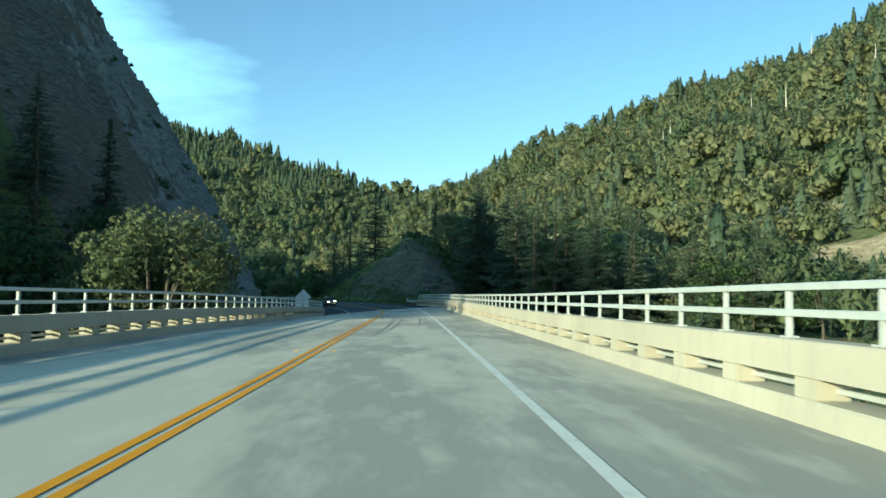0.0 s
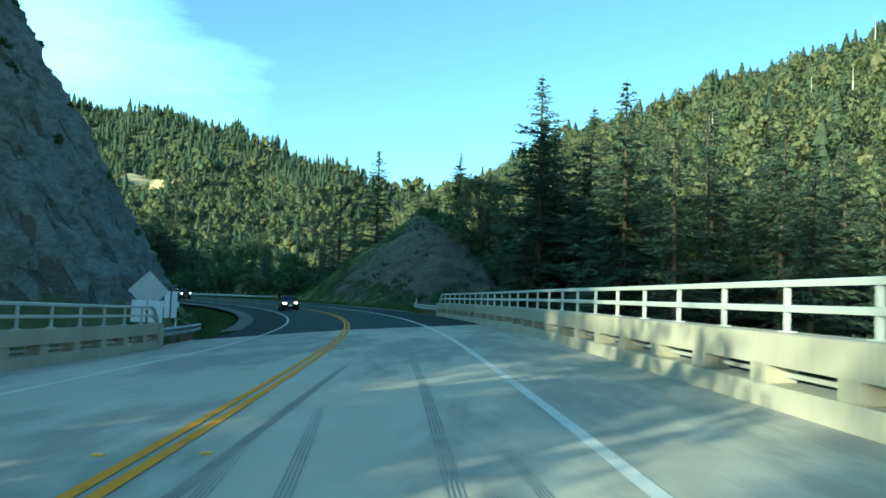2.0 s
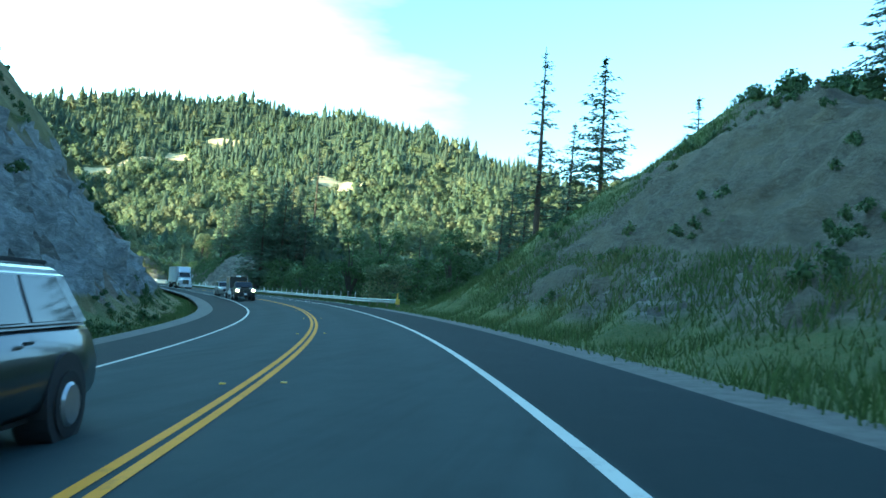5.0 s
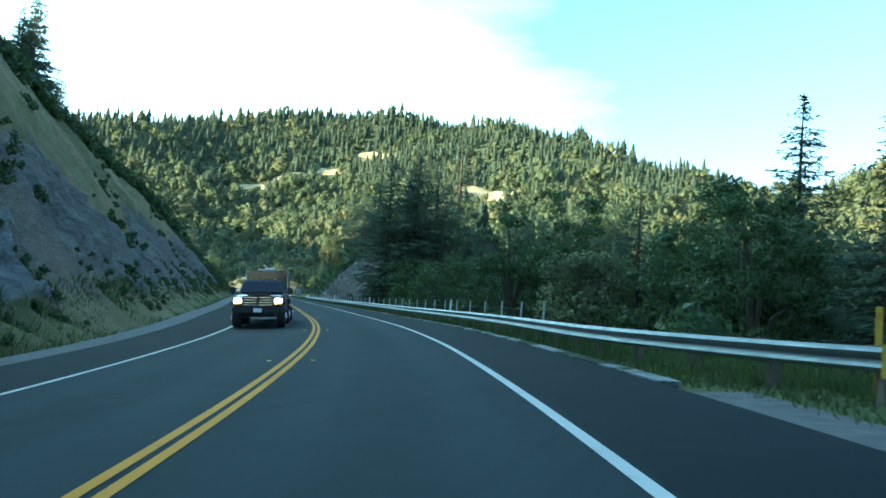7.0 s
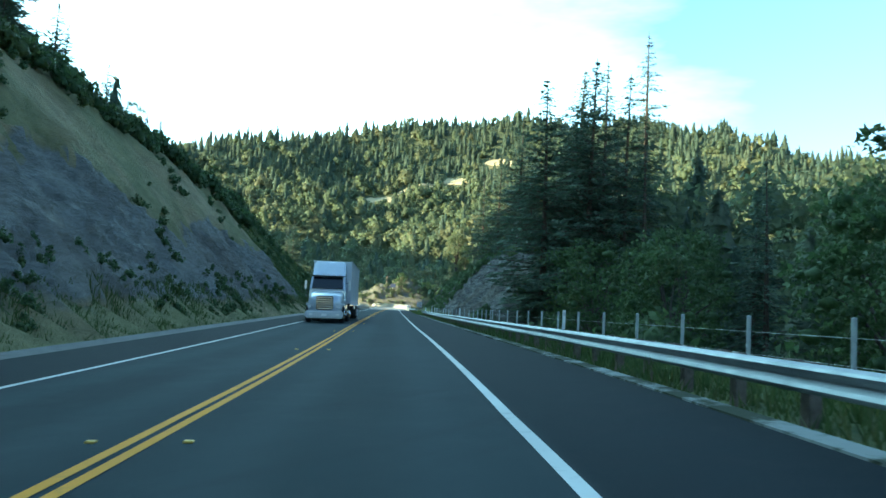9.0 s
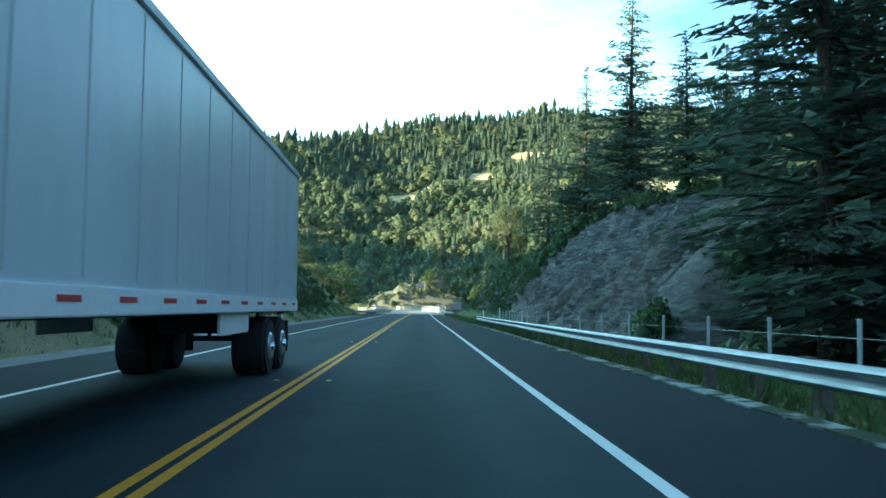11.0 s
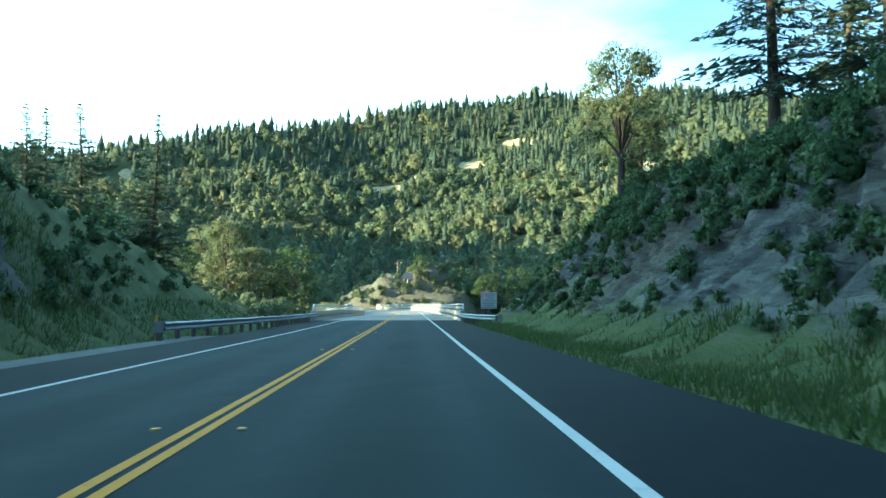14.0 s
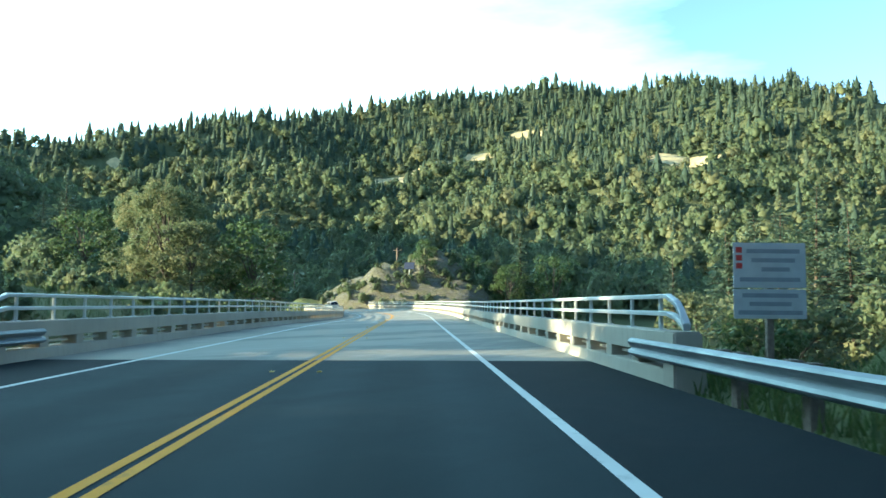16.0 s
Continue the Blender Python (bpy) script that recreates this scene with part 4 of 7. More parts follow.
def put(kind, k, s, u, tall, turn, sink=0.0):
    stock, hs = (CON, CON_H) if kind == "c" else (OAK, OAK_H)
    x, y, _ = road(s, u)
    z = float(ground_z(x, y)) - sink
    m = pose(float(x), float(y), z, 0, 0, turn) @ Matrix.Scale(tall / hs[k], 4)
    if (kind, k) in placed:
        copy_thing(stock[k], m @ Matrix.Scale(1 / stock[k].scale[0], 4))
    else:
        placed.add((kind, k))
        stock[k].matrix_world = m


def put_top(kind, k, s, u, top, turn):
    """A tree whose tip stands top metres above the road."""
    x, y, _ = road(s, u)
    tall = max(4.0, top - float(ground_z(x, y)))
    put(kind, k, s, u, tall if kind == "c" else min(tall, 1.3 * OAK_H[k]), turn)


for kind, k, s, u, top, turn in [
        # right side, from the first bridge to the mound
        ("c", 2, 41, 17, 2.4, 0), ("c", 2, 50, 19, 1.8, 60), ("c", 2, 33, 21, 0.8, 20), ("c", 0, 114, 21.5, 19, 0), ("c", 3, 110, 26, 17.5, 40), ("c", 1, 107, 22, 14, 10), ("c", 0, 121, 25, 18, 70), ("c", 0, 129, 25, 21, 110), ("c", 1, 124, 30, 20, 0), ("c", 0, 113, 33, 17, 20), ("c", 0, 103, 29, 12.5, 90), ("c", 0, 109, 31, 16, 130), ("c", 0, 116, 30, 18.5, 200), ("c", 0, 104, 35, 13, 260), ("c", 0, 111, 38, 16, 310), ("c", 0, 100, 41, 12, 20), ("c", 4, 96, 47, 11, 20), ("c", 0, 134, 27, 16, 50),
        ("c", 0, 126, 19, 22.5, 0), ("c", 0, 128.5, 21, 19, 150), ("c", 2, 131, 21, 20, 80), ("c", 3, 120, 27, 17, 30), ("c", 4, 118, 23, 15, 10), ("o", 2, 112, 25, 7, 100), ("o", 2, 122, 33, 13, 200),
        ("o", 0, 98, 44, 7, 20), ("o", 1, 108, 46, 9, 70), ("c", 1, 116, 42, 16, 15), ("o", 2, 128, 42, 14, 300), ("o", 0, 90, 52, 5, 140), ("o", 2, 132, 36, 12, 77), ("o", 1, 86, 62, 5, 15),
        ("c", 1, 135, 30, 17, 0), ("c", 2, 140, 34, 18, 50), ("o", 0, 138, 40, 12, 33),
        ("c", 0, 175, 29, 25, 120), ("c", 2, 172, 33, 20, 10), ("o", 1, 166, 29, 19.5, 0), ("c", 0, 180, 38, 21, 60), ("c", 2, 158, 34, 19, 10), ("o", 0, 150, 34, 15, 10),
        ("c", 1, 210, 40, 24, 45), ("c", 2, 206, 36, 19, 90),
        # right side, river flat
        ("o", 2, 232, 23, 8.5, 0), ("o", 5, 238, 27, 11, 60), ("o", 0, 240, 24, 7, 70), ("o", 5, 246, 28, 10, 150), ("c", 0, 226, 34, 16, 10), ("o", 1, 252, 22, 6, 200), ("o", 0, 258, 26, 7.5, 260),
        ("o", 5, 262, 24, 13.5, 30), ("o", 5, 272, 22, 13, 130), ("o", 5, 268, 27, 12, 260), ("c", 1, 254, 27, 13, 0), ("c", 2, 270, 26, 9, 0), ("o", 0, 275, 22, 7, 15), ("o", 2, 284, 28, 9, 100), ("c", 1, 291, 24, 11, 60), ("o", 0, 296, 20, 7, 220), ("o", 3, 288, 17, 5, 0), ("o", 3, 304, 17, 5, 90),
        ("c", 0, 324, 21, 27, 100), ("c", 3, 330, 24, 29, 10), ("c", 1, 318, 25, 20, 20), ("c", 0, 336, 27, 24, 240), ("c", 2, 330, 19, 14, 0), ("c", 3, 348, 34, 39, 190), ("c", 0, 328, 17.5, 26, 10), ("c", 0, 334, 22, 29, 140), ("c", 1, 322, 24, 25, 200), ("c", 1, 340, 24, 27, 30), ("o", 2, 310, 26, 9, 45), ("o", 0, 316, 20, 8, 300), ("c", 2, 306, 30, 12, 12),
        # on the right-hand rock cutting
        ("c", 4, 387, 20, 29, 0), ("c", 4, 381, 23, 26, 40), ("c", 1, 415, 20.3, 29, 80), ("c", 1, 412, 24.5, 29.5, 200), ("c", 0, 352, 20, 21, 10), ("c", 0, 350, 24, 23, 70), ("o", 2, 356, 24, 19, 0), ("c", 0, 490, 29, 8.5, 0), ("c", 0, 498, 34, 9.5, 50), ("c", 2, 486, 25, 6, 10), ("c", 1, 501, 26, 6.5, 80), ("o", 1, 478, 25, 2.0, 0), ("o", 3, 473, 22, 0.5, 30), ("c", 0, 508, 40, 10, 20), ("o", 1, 484, 37, 5, 110), ("c", 2, 471, 31, 3.5, 0), ("o", 1, 470, 40, 4, 60), ("o", 4, 427.5, 15.7, 18.5, 0), ("o", 3, 431, 18, 16, 40),
        ("c", 4, 373, 21.5, 33, 0), ("c", 4, 366, 28, 25, 120), ("c", 1, 396, 28, 27, 30), ("o", 0, 398, 24, 20, 0), ("c", 2, 420, 27, 25, 60), ("o", 3, 404, 22, 17, 170),
        # left side: river bank, slope crest, and past the cutting
        # conifers added behind the crest to shade the right slope; three are seen
        ("c", 0, 384, -38, 28, 0), ("c", 1, 392, -42, 26, 50), ("c", 0, 398, -40, 22, 100), ("c", 0, 406, -44, 23, 20), ("c", 1, 415, -46, 17, 70), ("c", 0, 376, -44, 30, 10), ("c", 0, 424, -50, 20, 0),
        ("c", 1, 43, -28, 14, 0), ("c", 0, 40, -34, 17, 60), ("o", 2, 48, -29, 10, 0), ("c", 1, 36, -42, 18, 30), ("c", 2, 44, -37, 15, 0), ("c", 0, 66, -33, 17, 0), ("c", 1, 72, -30, 19, 40), ("o", 2, 60, -31, 10, 0), ("c", 0, 78, -33, 22, 90), ("o", 2, 76, -24, 9, 60), ("c", 3, 58, -40, 18, 0), ("c", 2, 84, -28, 19, 10), ("o", 0, 83, -21, 7, 100), ("c", 0, 52, -44, 16, 200),
        # the conifers here are unseen, added to shade the parapet and right-hand trees
        ("c", 0, 31, -40.5, 21, 0), ("c", 0, 35, -41, 22, 50), ("c", 0, 39, -41, 25, 90), ("c", 0, 30, -50, 36, 0), ("c", 0, 38, -51, 37, 40), ("c", 0, 44, -54, 37, 80), ("c", 0, 51, -55, 38, 120), ("c", 0, 57, -58, 38, 160), ("c", 0, 63, -60, 39, 200), ("c", 0, 70, -61, 39, 240), ("c", 0, 26, -58, 38, 280), ("c", 0, 35, -60, 39, 320), ("c", 0, 42, -63, 40, 15), ("c", 0, 50, -65, 40, 55), ("c", 0, 58, -68, 41, 95), ("c", 0, 38, -31, 17, 40), ("c", 0, 30, -26, 15, 0), ("c", 0, 26, -28, 15, 90), ("o", 4, 51, -13.8, 7.0, 0), ("o", 4, 57, -15.5, 6.2, 90), ("o", 1, 46, -14.5, 4.5, 40),
        ("c", 0, 300, -34, 34, 0), ("c", 1, 305, -36, 35, 30), ("c", 3, 310, -33, 29, 60), ("c", 2, 318, -31, 24, 0), ("c", 2, 326, -30, 22, 100), ("c", 2, 344, -29, 21, 20), ("c", 0, 292, -38, 36, 200), ("c", 1, 285, -37, 34, 10), ("c", 2, 360, -30, 20, 10), ("c", 1, 352, -33, 22, 10), ("o", 3, 336, -28, 18, 0), ("o", 3, 372, -27, 14, 0),
        # most trees past s 440 are added, largely unseen, to shade the far deck
        ("c", 0, 440, -24, 17.5, 0), ("c", 0, 464, -26, 22.5, 120), ("c", 0, 446, -31, 19, 10), ("c", 0, 456, -34, 21, 70), ("c", 4, 326, -40, 45, 30), ("c", 0, 331, -42, 43, 80), ("c", 4, 321, -39, 45, 130), ("c", 4, 338, -38, 34, 180), ("c", 4, 318, -34, 31, 10), ("c", 0, 324, -37, 32, 50), ("c", 4, 329, -33, 28.5, 90), ("c", 4, 341, -33, 28, 130), ("c", 4, 347, -35, 25, 170), ("c", 4, 360, -32, 26.5, 210), ("c", 4, 366, -31, 23.5, 250), ("c", 2, 436, -30, 16, 30), ("c", 0, 452, -42, 19, 35), ("c", 0, 460, -46, 20, 15), ("c", 0, 468, -40, 18, 95), ("c", 0, 474, -46, 19, 215), ("c", 0, 444, -47, 19, 75), ("o", 2, 466, -33, 14, 15), ("o", 2, 473, -34, 13, 85), ("o", 2, 450, -36, 13, 185), ("c", 0, 480, -52, 17, 5), ("c", 0, 440, -58, 21, 15), ("c", 0, 448, -62, 22, 65), ("c", 0, 456, -58, 21, 145), ("c", 0, 464, -62, 21, 245), ("c", 0, 471, -58, 20, 305), ("c", 0, 478, -63, 20, 25), ("o", 2, 444, -52, 16, 15), ("o", 2, 460, -54, 16, 65), ("o", 2, 476, -55, 15, 215), ("c", 3, 448, -40, 22, 10), ("o", 0, 430, -34, 15, 10)]:
    put_top(kind, k, s, u, top, turn)


for kind, k, x, y, top in [("o", 4, -276, 476, 23), ("o", 1, -266, 473, 19), ("o", 4, -287, 479, 22), ("o", 1, -270, 484, 20), ("c", 0, -338, 495, 32), ("c", 0, -352, 498, 29), ("c", 2, -330, 501, 25), ("o", 0, -259, 480, 15), ("c", 2, -278, 504, 23), ("o", 0, -276, 460, 16),
                           ("o", 2, -252, 550, 12), ("o", 2, -246, 546, 11), ("o", 0, -257, 549, 13), ("o", 2, -240, 556, 13), ("c", 4, -19.9, 231.2, 15.4), ("c", 1, -22.6, 231.5, 13.4), ("c", 4, -11.8, 254, 38), ("c", 3, -16.3, 210, 25), ("c", 4, -26, 266, 22.5), ("c", 1, -14, 214, 19), ("o", 2, -29.3, 245.8, 11.4), ("o", 2, -33, 256, 9.5), ("o", 2, 14, 172, 16.5), ("o", 2, 21, 181, 19), ("o", 2, 10, 187, 18.5), ("o", 2, 24, 167, 15), ("o", 0, 17, 160, 9), ("o", 2, 32, 176, 19), ("c", 0, -177, 461, 8.8), ("c", 0, -172, 457, 10.7), ("c", 0, -171, 470, 13.8), ("c", 0, -166, 455, 9.8), ("c", 2, -246, 552, 22), ("c", 0, -251, 549, 15), ("o", 1, -184, 475, 7.8), ("c", 2, -179, 481, 12.6)]:
    ts, tu = along(np.array([float(x)]), np.array([float(y)]))
    put_top(kind, k, float(ts[0]), float(tu[0]), top, (x * 37) % 360)


# ---------------------------------------------------------------- woods on the hills
def oak_form(seed, lobes, leaves, size, core=0.72):
    """A rounded crown of one metre's height: leafy lobes with loose sprays round them."""
    rng = np.random.RandomState(seed)
    V, F, N = [], [], []
    centers = []
    n0 = 0
    for i in range(lobes):
        a = 2.4 * i + rng.uniform(-0.4, 0.4)
        k = i / max(1, lobes - 1)
        c = np.array([np.cos(a), np.sin(a), 0]) * 0.30 * (1.05 - k) * rng.uniform(0.8, 1.3) + np.array([0, 0, 0.36 + 0.34 * k])
        r = rng.uniform(0.25, 0.34) * (1.1 - 0.25 * k)
        centers.append((c, r))
        V.append(c + BALL_V * r * core * (1 + 0.42 * rng.uniform(-1, 1, (12, 1))))
        F.append(BALL_F + n0)
        N.append(0.6 * BALL_V + np.array([0, 0, 0.35]))
        n0 += 12
    pick = rng.randint(0, lobes, leaves)
    d = rng.normal(size=(leaves, 3))
    d[:, 2] = np.abs(d[:, 2]) * 1.1 - 0.35
    d /= np.linalg.norm(d, axis=1, keepdims=True)
    C, R = np.array([c for c, _ in centers])[pick], np.array([r for _, r in centers])[pick]
    p = C + d * (R * rng.uniform(0.62, 1.22, leaves))[:, None]
    nr = d + rng.normal(scale=0.35, size=d.shape)
    q = np.cross(nr, rng.normal(size=d.shape))
    q /= np.linalg.norm(q, axis=1, keepdims=True)
    v = cards(p, q, size * rng.uniform(0.8, 1.7, leaves), size * rng.uniform(0.9, 1.8, leaves), rng)
    v, f, nn = outward(v, np.repeat(0.5 * d + rng.normal(scale=0.22, size=d.shape) + 0.5 * (p - np.array([0, 0, 0.35])) + np.array([0, 0, 0.3]), 3, 0))
    return np.concatenate(V + [v]), np.concatenate(F + [f + n0]), np.concatenate(N + [nn])


def conifer_form(seed, tiers, sprays, wide, size):
    """A pointed crown of one metre's height: ragged drooping skirts with loose sprays."""
    rng = np.random.RandomState(seed)
    V, F, N = [], [], []
    n0, sides = 0, 7
    for i in range(tiers):
        k = 0.06 + 0.86 * i / tiers
        r = wide * (1 - k) ** 0.75 * rng.uniform(0.85, 1.12)
        a = np.linspace(0, 2 * np.pi, sides, endpoint=False) + rng.uniform(0, 6)
        out = np.stack([np.cos(a), np.sin(a), 0 * a], -1)
        rr = r * np.where(np.arange(sides) % 2, 0.62, 1.0) * rng.uniform(0.75, 1.2, sides)
        V.append(np.r_[[[0, 0, min(1.0, k + 1.75 / tiers)]], out * rr[:, None] + np.array([0, 0, 1.0]) * (k - 0.25 * rr)[:, None]])
        N.append(np.r_[[[0, 0, 1.0]], out * 0.85 + np.array([0, 0, 0.5])])
        F.append(np.array([(n0, n0 + 1 + j, n0 + 1 + (j + 1) % sides) for j in range(sides)]))
        n0 += sides + 1
    k = rng.uniform(0.05, 0.97, sprays) ** 1.15
    a = rng.uniform(0, 2 * np.pi, sprays)
    out = np.stack([np.cos(a), np.sin(a), 0 * a], -1)
    rr = wide * (1 - k) ** 0.75 * rng.uniform(0.55, 1.2, sprays)
    p = out * rr[:, None] + np.array([0, 0, 1.0]) * (k - 0.1 * rr)[:, None]
    v = cards(p, out + np.array([0, 0, -0.35]) + rng.normal(scale=0.4, size=(sprays, 3)), size * rng.uniform(0.6, 1.2, sprays), size * rng.uniform(1.0, 2.0, sprays), rng)
    v, f, nn = outward(v, np.repeat(out * 0.85 + np.array([0, 0, 0.5]) + rng.normal(scale=0.18, size=out.shape), 3, 0))
    return np.concatenate(V + [v]), np.concatenate(F + [f + n0]), np.concatenate(N + [nn])


def stamp(forms, x, y, z, h, rng, warm=0.0):
    """Many trees of a few forms, each turned and stretched, as one set of triangles."""
    V, F, N, T = [], [], [], []
    kind, n0 = rng.randint(0, len(forms), len(x)), 0
    for i, (fv, ff, fn) in enumerate(forms):
        sel = np.nonzero(kind == i)[0]
        n = len(sel)
        if not n:
            continue
        a, wx = rng.uniform(0, 2 * np.pi, n)[:, None], h[sel][:, None] * rng.uniform(0.66, 1.1, n)[:, None]
        c, s_ = np.cos(a), np.sin(a)
        vx, vy = (fv[:, 0] * c - fv[:, 1] * s_) * wx, (fv[:, 0] * s_ + fv[:, 1] * c) * wx
        V.append(np.stack([vx + x[sel][:, None], vy + y[sel][:, None], z[sel][:, None] + fv[:, 2] * h[sel][:, None]], -1).reshape(-1, 3))
        N.append(np.stack([fn[:, 0] * c - fn[:, 1] * s_, fn[:, 0] * s_ + fn[:, 1] * c, np.broadcast_to(fn[:, 2], vx.shape)], -1).reshape(-1, 3))
        F.append((ff[None] + (n0 + np.arange(n) * len(fv))[:, None, None]).reshape(-1, 3))
        # warm pales the tint; the right-hand hill gets its sunlit look from it
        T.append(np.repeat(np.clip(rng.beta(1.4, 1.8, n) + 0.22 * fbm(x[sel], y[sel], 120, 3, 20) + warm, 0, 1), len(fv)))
        n0 += n * len(fv)
    return np.concatenate(V), np.concatenate(F), np.concatenate(N), np.concatenate(T)


# detail by how near the road comes: far, middle, close
OAKS = {0: [oak_form(200 + i, 4, 60, 0.125, 0.62) for i in range(6)], 1: [oak_form(210 + i, 5, 125, 0.095, 0.48) for i in range(6)], 2: [oak_form(220 + i, 5, 330, 0.056, 0.6) for i in range(6)], 3: [oak_form(280 + i, 6, 620, 0.040, 0.36) for i in range(5)]}
FIRS = {0: [conifer_form(230 + i, 4, 34, 0.25 + 0.03 * (i % 3), 0.095) for i in range(6)], 1: [conifer_form(240 + i, 5, 120, 0.25 + 0.03 * (i % 3), 0.065) for i in range(6)], 2: [conifer_form(250 + i, 6, 150, 0.20 + 0.03 * (i % 3), 0.055) for i in range(6)], 3: [conifer_form(290 + i, 8, 420, 0.20 + 0.03 * (i % 3), 0.036) for i in range(5)]}


def scatter(x0, x1, y0, y1, step, rng):
    xs, ys = np.meshgrid(np.arange(x0, x1, step), np.arange(y0, y1, step))
    xs, ys = xs.ravel() + rng.uniform(-0.45, 0.45, xs.size) * step, ys.ravel() + rng.uniform(-0.45, 0.45, xs.size) * step
    return xs, ys


def plant(name, label, x0, x1, y0, y1, gap, seed, keep, share, size, detail, warm=0.0):
    rng = np.random.RandomState(seed)
    x, y = scatter(x0, x1, y0, y1, gap, rng)
    ok = keep(x, y)
    x, y = x[ok], y[ok]
    z = ground_z(x, y)
    # leave out what lies behind a brow all along the road
    ok = np.zeros(len(x), bool)
    for s in range(0, 440, 48):
        ex, ey, ez = (float(v) for v in road(s, 2.0, 1.2))
        clear = np.ones(len(x), bool)
        for k in np.linspace(0.05, 0.97, 30):
            clear &= ground_z(ex + (x - ex) * k, ey + (y - ey) * k) < ez + (z + size * 1.3 - ez) * k
        ok |= clear
    x, y, z = x[ok], y[ok], z[ok]
    con = rng.rand(len(x)) < share(x, y)
    h = size * rng.uniform(0.55, 1.35, len(x)) * (1 + 0.45 * fbm(x, y, 60, 3, 19))
    for kind, sel, forms, mat, tall in (("conifers", con, FIRS[detail], M_FARNEEDLE, 1.25), ("oaks", ~con, OAKS[detail], M_FARSUNLEAF, 1.05)):
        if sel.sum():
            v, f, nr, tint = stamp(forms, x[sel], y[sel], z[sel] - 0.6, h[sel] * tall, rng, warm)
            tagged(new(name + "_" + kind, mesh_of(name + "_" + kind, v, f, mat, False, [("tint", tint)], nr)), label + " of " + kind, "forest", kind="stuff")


def off_road(x, y, w=34):
    s, u = along(x, y)
    return ~((np.abs(u) < w) & (s > -60) & (s < 745))


def keep_far(x, y):
    s, u = along(x, y)
    ang = np.degrees(np.arctan2(-(x + 40), y - 60))
    return (meadow(x, y) < 0.12) & (meadow(x, y + 14) < 0.12) & ((meadow(x, y + 28) < 0.12) | (x > -500)) & (ground_z(x, y) > -6) & (ang > -14) & (ang < 76) & off_road(x, y, 60) & (ridge_height(x, y, RIDGE_FAR, 0.62, 0.00025) > ridge_height(x, y, RIDGE_RIGHT, 0.66, 0.0003))


def keep_right(x, y):
    gf = far_height(x, y)
    cliff = ease(gf, 3, 12) * (1 - ease(gf, 24, 42)) * ease(fbm(x, y, 80, 3, 11), -0.12, 0.15)
    back = ridge_height(x, y, RIDGE_FAR, 0.62, 0.00025) <= ridge_height(x, y, RIDGE_RIGHT, 0.66, 0.0003)
    ang = np.degrees(np.arctan2(x, y + 20))
    return (gf > -2) & (cliff < 0.25) & back & (ang < 35) & off_road(x, y, 62)


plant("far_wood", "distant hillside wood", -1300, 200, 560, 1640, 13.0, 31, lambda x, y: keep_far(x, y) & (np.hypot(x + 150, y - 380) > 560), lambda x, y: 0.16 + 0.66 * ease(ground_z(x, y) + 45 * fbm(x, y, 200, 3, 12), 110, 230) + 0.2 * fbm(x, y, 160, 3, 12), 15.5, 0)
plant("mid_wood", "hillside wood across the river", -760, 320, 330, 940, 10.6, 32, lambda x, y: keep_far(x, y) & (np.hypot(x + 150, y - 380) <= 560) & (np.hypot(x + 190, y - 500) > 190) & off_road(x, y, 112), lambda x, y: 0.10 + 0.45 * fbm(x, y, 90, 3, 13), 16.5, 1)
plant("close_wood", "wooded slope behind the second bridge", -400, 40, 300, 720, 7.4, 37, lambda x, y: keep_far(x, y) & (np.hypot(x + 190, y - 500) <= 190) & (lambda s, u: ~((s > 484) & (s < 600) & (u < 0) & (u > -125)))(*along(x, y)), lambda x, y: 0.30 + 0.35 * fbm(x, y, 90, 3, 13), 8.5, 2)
# the last value, 0.4, puts frontal sunlight into these trees' tint
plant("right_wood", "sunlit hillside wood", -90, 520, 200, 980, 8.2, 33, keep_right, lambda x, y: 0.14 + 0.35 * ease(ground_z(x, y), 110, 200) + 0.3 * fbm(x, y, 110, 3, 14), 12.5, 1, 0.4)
plant("cliff_scrub", "low scrub on the tan river cliffs", 40, 420, 130, 720, 5.0, 38, lambda x, y: (lambda g: (g > 2) & (g < 44) & off_road(x, y, 50) & (fbm(x, y, 30, 3, 24) > 0.22))(far_height(x, y)), lambda x, y: 0.05 + 0 * x, 3.0, 0)
plant("shore_scrub", "scrub along the river bed", 20, 330, 90, 640, 7.0, 39, lambda x, y: (lambda g: (g <= 2) & off_road(x, y, 42) & (fbm(x, y, 40, 3, 25) > -0.55))(far_height(x, y)), lambda x, y: 0.15 + 0 * x, 6.5, 1)
plant("bank_wood", "trees on the banks past the second bridge", -520, -130, 380, 700, 6.2, 34,
      lambda x, y: (lambda s, u: (s > 462) & (s < 760) & (np.abs(u) > np.where(u < 0, 30, 15)) & (np.abs(u) < 64) & ~((u < 0) & (s < 555)) & (np.hypot((x + 268) * 0.85, y - 541) > 26) & (fbm(x, y, 30, 2, 15) > np.where(u < 0, 0.0, np.where(s > 560, -0.9, -0.35))))(*along(x, y)), lambda x, y: 0.25 + 0.3 * fbm(x, y, 60, 2, 16) - 0.1, 6.5, 2)
plant("flat_wood", "trees on the river flat", -160, 160, 60, 480, 7.0, 35,
      lambda x, y: (lambda s, u: (s > 104) & (s < 342) & (u > np.where((s > 100) & (s < 205), 36, np.where(s > 345, 34, 28))) & (u < 112))(*along(x, y)), lambda x, y: 0.40 + 0.3 * fbm(x, y, 60, 2, 17), 11, 3)
